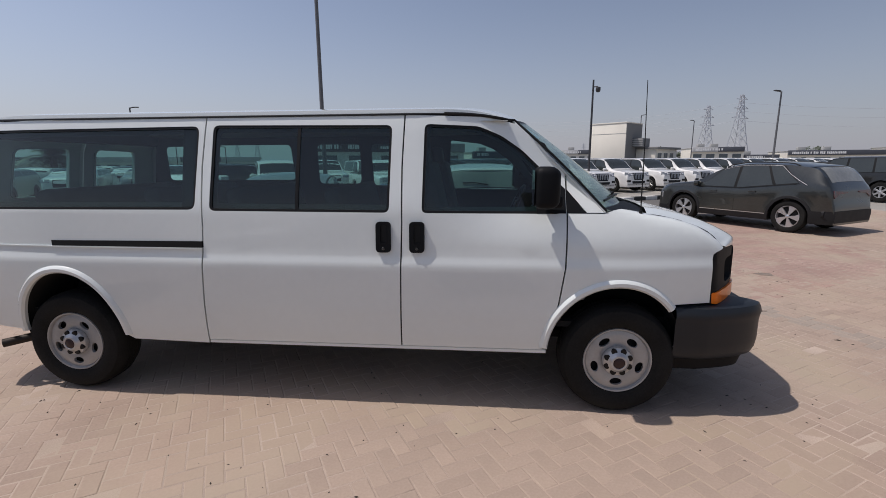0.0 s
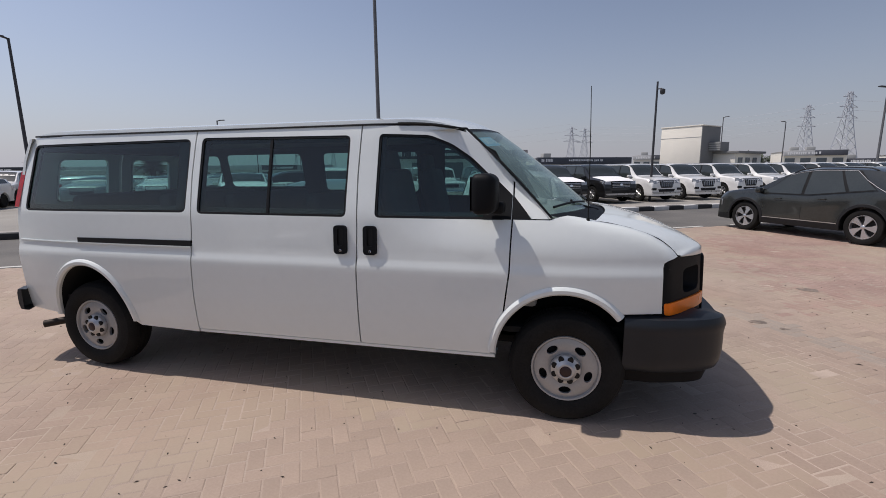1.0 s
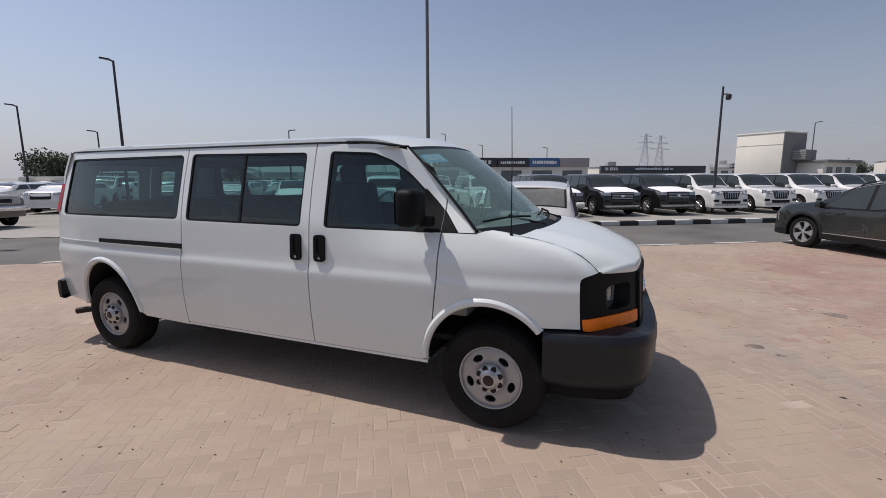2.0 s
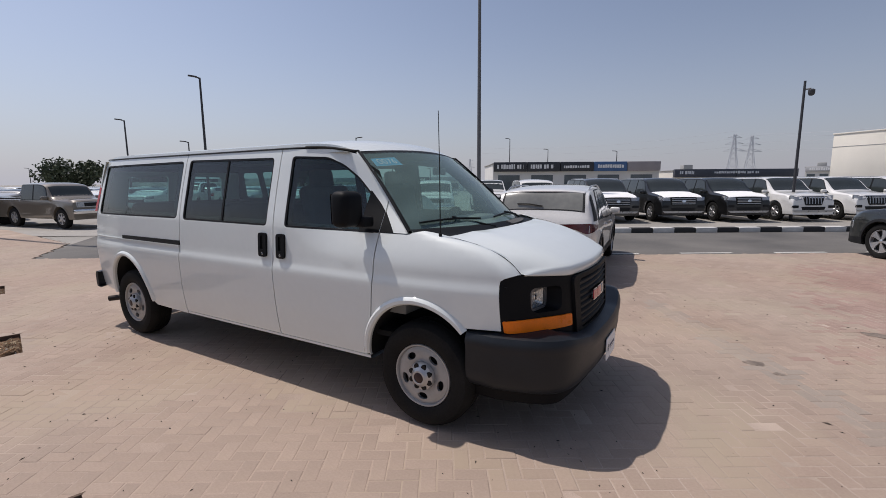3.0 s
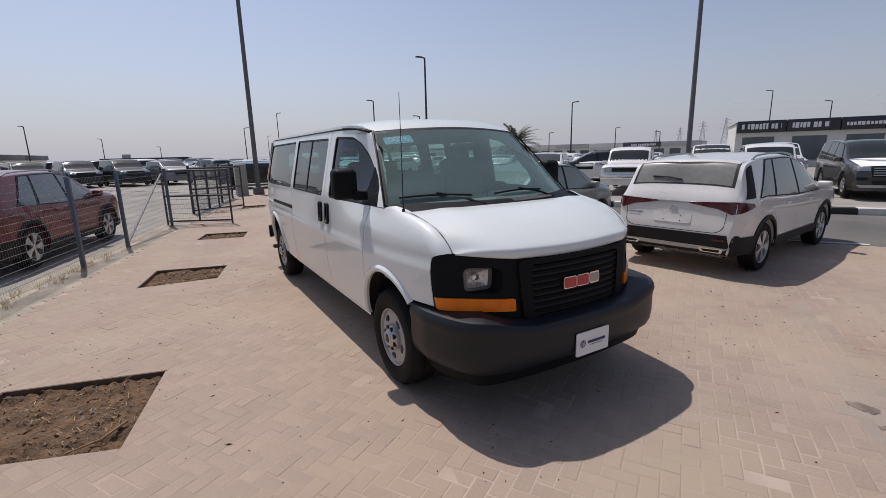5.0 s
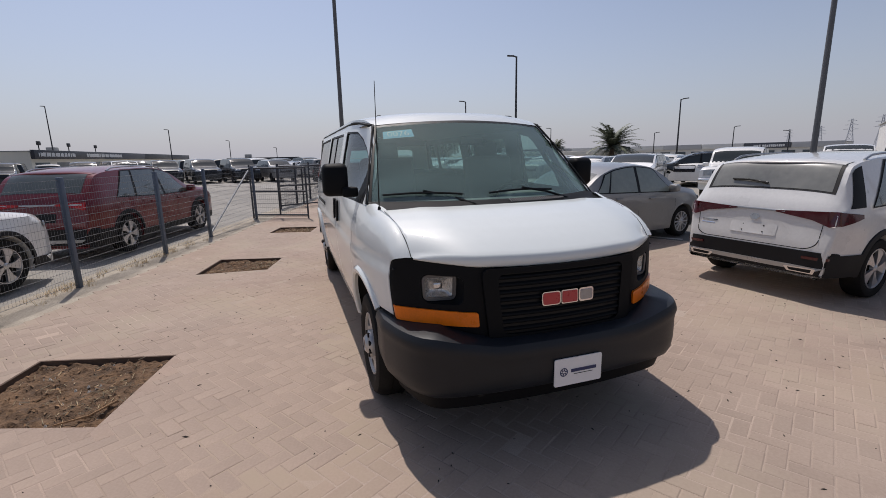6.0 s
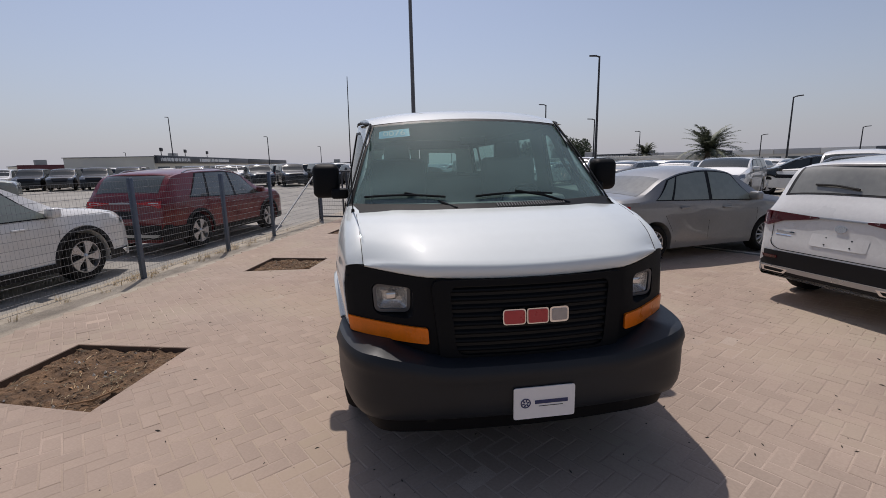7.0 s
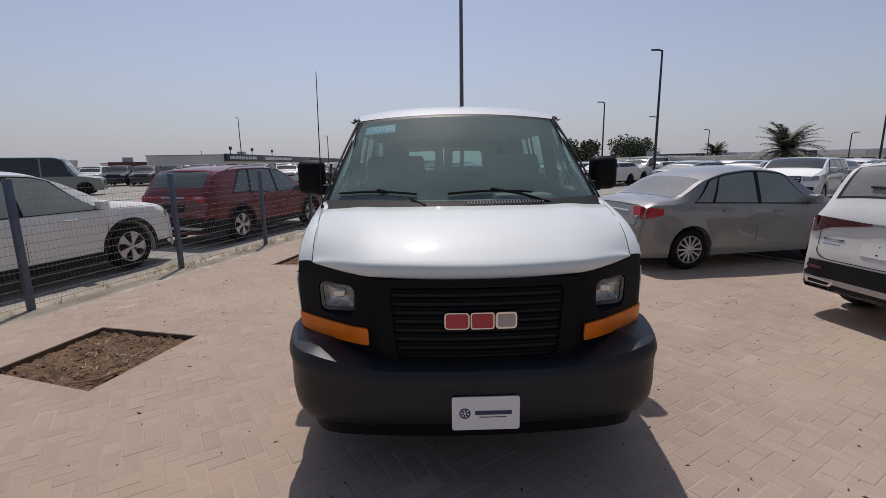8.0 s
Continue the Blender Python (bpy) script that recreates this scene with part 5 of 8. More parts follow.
            full = pts + [(p[0], -p[1], p[2]) for p in pts[-2:0:-1]]
            rows.append(full)
        bm = grid(rows, close_v=True)
        bm.verts.ensure_lookup_table()
        k = len(rows[0])
        bm.faces.new([bm.verts[i] for i in range(k)])
        bm.faces.new([bm.verts[(len(rows) - 1) * k + i] for i in range(k)])
        bmesh.ops.recalc_face_normals(bm, faces=bm.faces)
        return bm

    def flank(self, xa, xb, lo, hi, off=0.004, n=10, k=4, slant=(0, 0)):
        """A sheet on the right flank between xa and xb, lo(x) to hi(x)."""
        rows = []
        for i in range(n + 1):
            row = []
            for j in range(k + 1):
                v = j / k
                a, b = xa + slant[0] * v, xb + slant[1] * v
                x = a + (b - a) * i / n
                z = lo(x) + (max(hi(x), lo(x) + 0.004) - lo(x)) * v
                row.append((x, self.side(x, z, off), z))
            rows.append(row)
        bm = grid(rows)
        bmesh.ops.recalc_face_normals(bm, faces=bm.faces)
        if sum(f.normal.y for f in bm.faces) > 0:
            bmesh.ops.reverse_faces(bm, faces=bm.faces)
        return bm

    def deck(self, xa, xb, share=0.92, off=0.004, n=10, k=10):
        """A sheet on the top surface between xa and xb (windscreen, rear window)."""
        rows = []
        for i in range(n + 1):
            x = xa + (xb - xa) * i / n
            ey = self.edge(x)[0] * share
            rows.append([self.over(x, -ey + 2 * ey * j / k, off) for j in range(k + 1)])
        bm = grid(rows)
        bmesh.ops.recalc_face_normals(bm, faces=bm.faces)
        if sum(f.normal.z for f in bm.faces) < 0:
            bmesh.ops.reverse_faces(bm, faces=bm.faces)
        return bm

    def face(self, outline, front, off=0.01, depth=0.03, holes=(), step=0.12):
        """A piece cut to a (y, z) outline on nose or tail."""
        bm = panel(outline, holes, lambda y, z: self.ends(y, z, front, off), step, depth, (-1 if front else 1, 0, 0))
        bmesh.ops.recalc_face_normals(bm, faces=bm.faces)
        s = sum(f.normal.x * f.calc_area() for f in bm.faces)
        if (s < 0) == front:
            bmesh.ops.reverse_faces(bm, faces=bm.faces)
        return bm


_wheel_store = {}


def car_wheel(parent, x, y, r, style, left):
    """Wheel with a tyre and a spoked rim; outer face towards -y; like wheels share meshes."""
    w = new("wheel")
    w.parent = parent
    w.location = (x, y, r)
    if left:
        w.rotation_euler = (0, 0, math.pi)
    key = (round(r, 3), style)
    if key not in _wheel_store:
        rr = r * {"steel": 0.60, "off": 0.60}.get(style, 0.68)
        tyre = lathe([(rr - 0.01, 0.03), (rr + 0.012, 0.004), ((rr + r) / 2, -0.006), (r - 0.02, 0.006), (r - 0.004, 0.03), (r, 0.06), (r, 0.15), (r - 0.01, 0.2), (rr, 0.21)], 40)
        rim = lathe([(rr, 0.02), (rr - 0.004, 0.008), (rr - 0.014, 0.008), (rr - 0.02, 0.03), (rr - 0.03, 0.12)], 40)
        n = {"five": 5, "blade": 5, "seven": 7, "multi": 12, "off": 6, "steel": 8}.get(style, 5)
        for k in range(n):
            a = 360 * k / n + 90
            if style == "blade":
                outer = [(rr - 0.014, math.radians(v)) for v in (-4, 6, 16, 26, 35)]
                flat = [(0.035, math.radians(-14)), (0.045, math.radians(34))]
                pts = [(r0 * math.cos(q), 0.012 + 0.004 * (r0 > 0.1), r0 * math.sin(q)) for r0, q in [flat[0]] + outer + [(rr * 0.62, math.radians(30)), flat[1]]]
                nb = len(pts)
                sp = from_lists(pts + [(x, 0.045, z) for x, y, z in pts], [tuple(range(nb))] + [(i, (i + 1) % nb, nb + (i + 1) % nb, nb + i) for i in range(nb)])
                bmesh.ops.recalc_face_normals(sp, faces=sp.faces)
                rim = merged(rim, moved(sp, pose(0, 0, 0, 0, a, 0)))
            elif style in ("five", "seven"):
                for s in (-1, 1):
                    sp = from_lists([(0.03, 0.010, s * 0.006), (0.03, 0.010, s * 0.034), (rr - 0.012, 0.014, s * 0.052 * rr / 0.25), (rr - 0.012, 0.014, s * (0.012 if style == "seven" else 0.022)),
                                     (0.03, 0.05, s * 0.006), (0.03, 0.05, s * 0.034), (rr - 0.012, 0.05, s * 0.052 * rr / 0.25), (rr - 0.012, 0.05, s * (0.012 if style == "seven" else 0.022))],
                                    [(0, 1, 2, 3), (0, 3, 7, 4), (1, 5, 6, 2), (3, 2, 6, 7)])
                    bmesh.ops.recalc_face_normals(sp, faces=sp.faces)
                    rim = merged(rim, moved(sp, pose(0, 0, 0, 0, a, 0)))
            else:
                wd = 0.015 if style == "multi" else 0.035
                rim = merged(rim, moved(box(0.03, rr - 0.01, 0.010, 0.05, -wd, wd, 0.006, 1), pose(0, 0, 0, 0, a, 0)))
        rim = merged(rim, lathe([(0.0, 0.0), (0.03, 0.002), (0.045, 0.012), (0.05, 0.05)], 20))
        _wheel_store[key] = (tyre, rim, lathe([(0.0, 0.06), (rr - 0.03, 0.07)], 24))
        t = part("tyre", tyre, RUBBER, w)
        m = part("rim", rim, ALLOY, w, "alloy rim")
        d = part("brake_disc", _wheel_store[key][2], UNDERBODY, w)
        _wheel_store[key] = (t.data, m.data, d.data)
    else:
        for nm, me in zip(("tyre", "rim", "brake_disc"), _wheel_store[key]):
            o = new(nm, me)
            o.parent = w
    return w


def both_sides(name, make, material, parent, label=""):
    a = part(name, make(), material, parent, label)
    part(name, mirror_y(make(), 0.0), material, parent, label)
    return a


def seam(f, pts, parent, w=0.006):
    """A dark door seam along (x, z) points on both flanks."""
    for sgn in (False, True):
        rows = []
        for i, (x, z) in enumerate(pts):
            a, b = Vector(pts[max(0, i - 1)]), Vector(pts[min(len(pts) - 1, i + 1)])
            d = (b - a).normalized()
            nx, nz = -d.y * w / 2, d.x * w / 2
            rows.append([(x + nx, f.side(x + nx, z + nz, 0.0025), z + nz), (x - nx, f.side(x - nx, z - nz, 0.0025), z - nz)])
        b = grid(rows)
        bmesh.ops.recalc_face_normals(b, faces=b.faces)
        if sum(q.normal.y for q in b.faces) > 0:
            bmesh.ops.reverse_faces(b, faces=b.faces)
        part("door_seam", mirror_y(b, 0.0) if sgn else b, SEAL, parent, smooth=0)


def make_car(name, label, f, body_mat, glass, windows, shield, back, wheel, category="car", group="", seams=(), clad=False, fine=1.0, mirrors=0.9, handles=(), rails=False, rear_glass=None, rail_mat=None):
    """Common parts of a car: body, panes, wheels, mirrors, seams."""
    car = empty(name, label, category, group)
    part("body", f.body(fine), body_mat, car, smooth=40)
    for (xa, xb, sa, sb) in windows:
        lo = lambda x: f.belt(x) + 0.025
        hi = lambda x: f.edge(x)[1] - 0.035
        both_sides("side_window", lambda: f.flank(xa, xb, lo, hi, 0.011, 18, 6, slant=(sa, sb)), glass, car)
    if windows:
        xa, xb = min(w[0] for w in windows), max(w[1] for w in windows)
        sa = [w[2] for w in windows if w[0] == xa][0]
        sb = [w[3] for w in windows if w[1] == xb][0]
        both_sides("window_trim", lambda: f.flank(xa - 0.03, xb + 0.03, lambda x: f.belt(x) + 0.008, lambda x: f.edge(x)[1] - 0.018, 0.006, 40, 6, slant=(sa, sb)), SEAL, car)
    part("windscreen", f.deck(*shield), glass, car)
    if back:
        part("rear_window", f.deck(*back), rear_glass or glass, car)
    for ax in f.axles:
        for left in (False, True):
            car_wheel(car, ax, (1 if left else -1) * (f.half(ax) - 0.012), f.tyre, wheel, left)
    for pts in seams:
        seam(f, pts, car)
    for x in handles:
        z = f.belt(x) - 0.10
        both_sides("door_handle", lambda: moved(box(x - 0.09, x + 0.09, -0.022, 0.022, z - 0.014, z + 0.014, 0.01, 2), Matrix.Translation((0, f.side(x, z) - 0.012, 0))), body_mat, car)
    if mirrors is not None:
        z = f.belt(mirrors) + 0.07
        y = f.side(mirrors, z)
        def mir():
            b = box(mirrors - 0.05, mirrors + 0.09, y - 0.20, y + 0.0, z - 0.05, z + 0.085, 0.035, 3)
            for v in b.verts:
                v.co.x -= 0.3 * abs(v.co.y - y) * 0.6
            return b
        both_sides("side_mirror", mir, body_mat, car)
    if clad:
        for left in (False, True):
            for ax in f.axles:
                rows = []
                for i in range(25):
                    a = radians(-8 + 196 * i / 24)
                    sec = []
                    for dr, o in ((-0.004, -0.02), (0.0, 0.012), (0.055, 0.012), (0.065, 0.0)):
                        x, z = ax + (f.ra + dr) * math.cos(a), f.tyre * 0.98 + (f.ra + dr) * math.sin(a)
                        z = max(z, f.clear)
                        sec.append((x, f.side(x, z, o), z))
                    rows.append(sec)
                b = grid(rows)
                bmesh.ops.recalc_face_normals(b, faces=b.faces)
                if sum(q.normal.y for q in b.faces) > 0:
                    bmesh.ops.reverse_faces(b, faces=b.faces)
                part("arch_trim", mirror_y(b, 0.0) if left else b, CLAD, car)
        both_sides("corner_trim", lambda: f.flank(f.x0 + 0.02, f.axles[1] - f.ra + 0.01, lambda x: f.clear + 0.01, lambda x: f.clear + (0.26 if f.clear > 0.25 else 0.30), 0.012), CLAD, car)
        both_sides("corner_trim", lambda: f.flank(f.axles[0] + f.ra - 0.01, f.x1 - 0.06, lambda x: f.clear + 0.01, lambda x: f.clear + 0.16, 0.010), CLAD, car)
        both_sides("sill_trim", lambda: f.flank(f.axles[1] + f.ra, f.axles[0] - f.ra, lambda x: f.clear + 0.002, lambda x: f.clear + 0.14, 0.012), CLAD, car)
    if rails:
        def rail():
            xs = [rails[0] + (rails[1] - rails[0]) * i / 12 for i in range(13)]
            pts = []
            for i, x in enumerate(xs):
                ey, ez = f.edge(x)
                pts.append((x, -ey + 0.03, ez + (0.045 if 0 < i < 12 else 0.01)))
            return tube(pts, 0.014, 6)
        both_sides("roof_rail", rail, rail_mat or SILVER_TRIM, car)
    return car


def rect(y0, y1, z0, z1, r=0.02):
    return rounded([(y0, z1), (y1, z1), (y1, z0), (y0, z0)], r, 3)


def twin(car, f, name, outline, material, front, off=0.012, depth=0.03, label=""):
    part(name, f.face(outline, front, off, depth), material, car, label)
    part(name, f.face([(-y, z) for y, z in outline][::-1], front, off, depth), material, car, label)


def tail_spoiler(car, f, xa, xe, material):
    """A roof lip that carries the roof's curve out over the rear window, black beneath."""
    lip, under = [], []
    slope_a = (f.top(xa + 0.1) - f.top(xa)) / 0.1
    for i in range(15):
        q = -1 + i / 7
        y = q * f.edge(xa)[0] * 0.93
        z0 = f.over(xa, y)[2]
        xr = xe + 0.05 * q * q
        zr = z0 - slope_a * (xa - xr)
        lip.append([(xa + 0.03, y, f.over(xa + 0.03, y)[2] + 0.002), (xa, y, z0 + 0.006), (xr + 0.01, y * 0.98, zr + 0.004), (xr, y * 0.98, zr - 0.006), (xr + 0.004, y * 0.98, zr - 0.022)])
        under.append([(xr + 0.006, y * 0.97, zr - 0.022), (xr + 0.022, y * 0.96, zr - 0.055), (xr + 0.10, y * 0.95, zr - 0.06)])
    for nm, rows, m in (("spoiler", lip, material), ("spoiler_underside", under, CLAD)):
        b = grid(rows)
        bmesh.ops.recalc_face_normals(b, faces=b.faces)
        if nm == "spoiler" and sum(q.normal.z for q in b.faces) < 0:
            bmesh.ops.reverse_faces(b, faces=b.faces)
        part(nm, b, m, car)


# crossover shapes share proportions
def crossover_form(L=4.55, W=1.86, H=1.66, base=2.72, tyre=0.345, tail_lean=0.30, clear=0.22, sag=0.0, rise=0.0, tumble=0.77):
    fo = 0.92
    x1 = base / 2 + fo
    x0 = x1 - L
    top = [(x1, 0.30), (x1 - 0.015, 0.55), (x1 - 0.045, 0.83), (x1 - 0.12, 0.965), (x1 - 0.35, 1.04), (x1 - 0.8, 1.10), (x1 - 1.12, 1.14), (x1 - 1.5, 1.33), (x1 - 1.85, 1.51), (x1 - 2.15, 1.60), (x1 - 2.6, H), (x1 - 3.3, H - 0.01 - sag * 0.5),
           (x0 + 0.55 + tail_lean * 0.5, H - 0.045 - sag), (x0 + 0.30 + tail_lean * 0.4, H - 0.10 - sag * 1.3), (x0 + 0.145, 1.15), (x0 + 0.075, 1.04), (x0 + 0.045, 0.80), (x0 + 0.005, 0.62), (x0, 0.30)]
    belt = [(x0, 1.02 + rise), (x0 + 0.8, 1.05 + rise), (-0.2, 0.99), (x1 - 1.1, 0.99), (x1 - 0.4, 0.97), (x1, 0.78)]
    top = [(x, max(z, clear + 0.02)) if z == 0.30 else (x, z) for x, z in top]
    return Form(W, base, base / 2, tyre, clear, top, belt, tumble=tumble, tail=0.15, roundness=3.2)


def white_crossover():
    """The near white crossover, seen from behind."""
    f = crossover_form(4.42, 1.86, 1.65, 2.66, 0.345, 0.24, 0.30)
    x0, x1 = f.x0, f.x1
    car = make_car("crossover", "dusty white crossover with black lower trim and wrap tail lamps", f, P_PEARL, DUSTY_GLASS,
                   [(-1.60, -1.10, 0.45, 0.16), (-1.02, -0.12, 0.14, -0.02), (-0.05, 1.02, -0.02, -0.62)], (x1 - 1.86, x1 - 1.16, 0.93), (x0 + 0.200, x0 + 0.395, 0.88), "blade", "car", seams=
                   [[(-0.08, 0.4), (-0.08, 0.7), (-0.09, 1.0)], [(0.98, 0.62), (1.0, 0.8), (0.98, 1.0)], [(-1.0, 0.75), (-0.86, 0.55), (-0.80, 0.4)], [(-1.05, 0.8), (-1.06, 1.02)]], clad=True, fine=1.4, mirrors=0.93, handles=(-0.55, 0.45), rails=(-1.5, 0.2), rear_glass=REAR_DUST)
    tail_spoiler(car, f, x0 + 0.50, x0 + 0.34, P_PEARL)
    part("rear_glass_surround", f.deck(x0 + 0.190, x0 + 0.41, 0.93, 0.002), CLAD, car, "black rear window surround")
    both_sides("rear_pillar_trim", lambda: f.flank(x0 + 0.20, x0 + 0.42, lambda x: f.belt(x) + 0.03, lambda x: f.edge(x)[1] - 0.03, 0.006, 4, 4, slant=(0.14, 0.10)), CLAD, car)
    wiper = tube([f.over(x0 + 0.22, -0.02, 0.02), f.over(x0 + 0.235, 0.2, 0.025), f.over(x0 + 0.24, 0.42, 0.02)], 0.012, 6)
    part("rear_wiper", wiper, SEAL, car)
    twin(car, f, "tail_lamp", rounded([(0.22, 1.00), (0.83, 1.03), (0.845, 0.875), (0.77, 0.862), (0.60, 0.925), (0.22, 0.982)], 0.012, 2), TAIL_DARK, False, 0.014, 0.03, "dark red wrap tail lamp")
    both_sides("side_lamp", lambda: f.flank(x0 + 0.055, x0 + 0.36, lambda x: 0.868 + 0.28 * (x - x0 - 0.055), lambda x: 1.03 - 0.12 * (x - x0 - 0.055), 0.012, 8, 2), TAIL_DARK, car)
    part("light_strip", f.face(rect(-0.32, 0.32, 0.985, 1.005, 0.005), False, 0.014, 0.02), SILVER_TRIM, car)
    part("tailgate_seam", f.face(rounded([(-0.72, 0.99), (0.72, 0.99), (0.70, 0.66), (0.60, 0.60), (-0.60, 0.60), (-0.70, 0.66)], 0.05), False, 0.004, 0, [rounded([(-0.712, 0.985), (0.712, 0.985), (0.692, 0.667), (0.595, 0.608), (-0.595, 0.608), (-0.692, 0.667)], 0.05)]), SEAL, car)
    part("plate_recess", f.face(rect(-0.27, 0.27, 0.70, 0.83), False, 0.005, 0.0), P_PEARL, car)
    for y in (-0.12, 0.12):
        for z in (0.73, 0.80):
            part("bolt", moved(lathe([(0.0, -0.004), (0.008, -0.002), (0.008, 0.004)], 8), pose(*f.ends(y, z, False, 0.007), 0, 0, -90)), SEAL, car)
    part("maker_badge", f.face([(0.055 * math.cos(2 * math.pi * i / 20), 0.90 + 0.035 * math.sin(2 * math.pi * i / 20)) for i in range(20)], False, 0.012, 0.01), CHROME, car)
    part("badge_strip", f.face(rect(0.45, 0.66, 0.80, 0.815, 0.003), False, 0.008, 0.005), CHROME, car)
    part("badge_strip", f.face(rect(0.48, 0.66, 0.765, 0.775, 0.003), False, 0.008, 0.005), CHROME, car)
    part("lower_bumper", f.face(rounded([(-0.86, 0.585), (0.86, 0.585), (0.86, 0.44), (0.78, 0.325), (-0.78, 0.325), (-0.86, 0.44)], 0.03), False, 0.016, 0.05), CLAD, car, "black lower rear bumper")
    part("skid_strip", f.face(rounded([(-0.80, 0.415), (0.80, 0.415), (0.72, 0.375), (0.30, 0.365), (-0.30, 0.365), (-0.72, 0.375)], 0.01), False, 0.034, 0.03), SILVER_TRIM, car)
    twin(car, f, "exhaust_trim", rounded([(0.42, 0.395), (0.74, 0.405), (0.72, 0.345), (0.46, 0.345)], 0.01), CHROME, False, 0.040, 0.03)
    twin(car, f, "exhaust_slot", rounded([(0.46, 0.385), (0.70, 0.392), (0.69, 0.356), (0.49, 0.356)], 0.008), SEAL, False, 0.043, 0.01)
    twin(car, f, "reflector", rect(0.58, 0.82, 0.50, 0.53, 0.008), TAIL_DARK, False, 0.028, 0.02)
    twin(car, f, "headlight", rect(0.5, 0.85, 0.72, 0.80), LAMP_GREY, True)
    part("grille", f.face(rect(-0.5, 0.5, 0.45, 0.72), True, 0.012, 0.03), CLAD, car)
    return car


def red_crossover():
    """The red crossover behind the fence."""
    f = crossover_form(4.62, 1.88, 1.64, 2.75, 0.355, 0.46, 0.24)
    x0, x1 = f.x0, f.x1
    car = make_car("crossover", "dark red crossover parked behind the mesh fence", f, P_RED, DUSTY_GLASS,
                   [(-1.58, -1.08, 0.42, 0.16), (-1.0, -0.10, 0.14, -0.02), (-0.03, 1.04, -0.02, -0.62)], (x1 - 1.86, x1 - 1.16, 0.93), (x0 + 0.18, x0 + 0.46, 0.86), "blade", "car",
                   seams=[[(-0.06, 0.4), (-0.06, 0.7), (-0.07, 1.0)], [(1.0, 0.62), (1.02, 0.8), (1.0, 1.0)], [(-1.0, 0.75), (-0.86, 0.55), (-0.80, 0.4)]], clad=True, fine=1.2, mirrors=0.95, handles=(-0.5, 0.5), rails=(-1.5, 0.3))
    tail_spoiler(car, f, x0 + 0.58, x0 + 0.42, P_RED)
    twin(car, f, "tail_lamp", rounded([(0.30, 1.01), (0.80, 1.035), (0.81, 0.92), (0.76, 0.90), (0.62, 0.95), (0.30, 0.985)], 0.012, 2), RED_LENS, False, 0.016, 0.03)
    part("light_strip", f.face(rect(-0.75, 0.75, 0.985, 1.01, 0.005), False, 0.014, 0.02), SILVER_TRIM, car)
    part("lower_bumper", f.face(rounded([(-0.90, 0.58), (0.90, 0.58), (0.91, 0.45), (0.80, 0.30), (-0.80, 0.30), (-0.91, 0.45)], 0.03), False, 0.022, 0.05), CLAD, car, "black lower rear bumper")
    part("skid_strip", f.face(rounded([(-0.78, 0.40), (0.78, 0.40), (0.70, 0.345), (-0.70, 0.345)], 0.01), False, 0.034, 0.03), SILVER_TRIM, car)
    part("plate_recess", f.face(rect(-0.3, 0.3, 0.70, 0.85), False, 0.004, 0.0), CLAD, car)
    twin(car, f, "headlight", rect(0.5, 0.85, 0.72, 0.80), LAMP_GREY, True)
    part("grille", f.face(rect(-0.5, 0.5, 0.45, 0.72), True, 0.012, 0.03), CLAD, car)
    return car


def grey_crossover():
    """The dark grey crossover with angular wheels."""
    f = crossover_form(4.48, 1.87, 1.655, 2.70, 0.378, 0.42, 0.25, 0.015, 0.085)
    x0, x1 = f.x0, f.x1
    car = make_car("crossover", "dark grey crossover with faceted alloy wheels near the road", f, P_GREY, CAR_GLASS,
                   [(-1.50, -1.02, 0.42, 0.24), (-0.95, -0.10, 0.22, -0.02), (-0.03, 1.05, -0.02, -0.64)], (x1 - 1.86, x1 - 1.16, 0.93), (x0 + 0.18, x0 + 0.52, 0.86), "blade", "car",
                   seams=[[(-0.06, 0.4), (-0.06, 0.7), (-0.07, 1.0)], [(1.0, 0.62), (1.02, 0.8), (1.0, 1.0)], [(-1.0, 0.75), (-0.86, 0.55), (-0.80, 0.4)]], clad=True, fine=1.3, mirrors=0.95, handles=(-0.5, 0.5), rails=(-1.4, 0.3), rail_mat=CLAD, rear_glass=REAR_DUST)
    tail_spoiler(car, f, x0 + 0.60, x0 + 0.43, P_GREY)
    both_sides("window_line", lambda: f.flank(-1.45, 1.0, lambda x: f.belt(x) - 0.004, lambda x: f.belt(x) + 0.024, 0.012, 24, 1), SEAL, car)
    both_sides("window_arch", lambda: tube([(x, f.side(x, f.edge(x)[1] - 0.028) - 0.012, f.edge(x)[1] - 0.028) for x in (0.35, 0.1, -0.2, -0.5, -0.8, -1.05)] + [(x, f.side(x, z) - 0.012, z) for x, z in ((-1.28, 1.36), (-1.50, 1.22), (-1.68, 1.12))], 0.006, 6), SILVER_TRIM, car, "silver window arch strip")
    both_sides("door_strip", lambda: f.flank(-0.85, 0.85, lambda x: f.clear + 0.145, lambda x: f.clear + 0.165, 0.014, 10, 1), SILVER_TRIM, car)
    twin(car, f, "tail_lamp", rounded([(0.25, 0.985), (0.80, 1.01), (0.81, 0.90), (0.78, 0.84), (0.70, 0.88), (0.60, 0.93), (0.25, 0.955)], 0.01, 2), TAIL_DARK, False, 0.016, 0.03)
    part("lower_bumper", f.face(rounded([(-0.90, 0.56), (0.90, 0.56), (0.91, 0.45), (0.80, 0.30), (-0.80, 0.30), (-0.91, 0.45)], 0.03), False, 0.022, 0.05), CLAD, car)
    twin(car, f, "headlight", rect(0.45, 0.88, 0.60, 0.78), LAMP_GREY, True)
    part("grille", f.face(rect(-0.6, 0.6, 0.50, 0.80), True, 0.012, 0.03), CLAD, car)
    return car


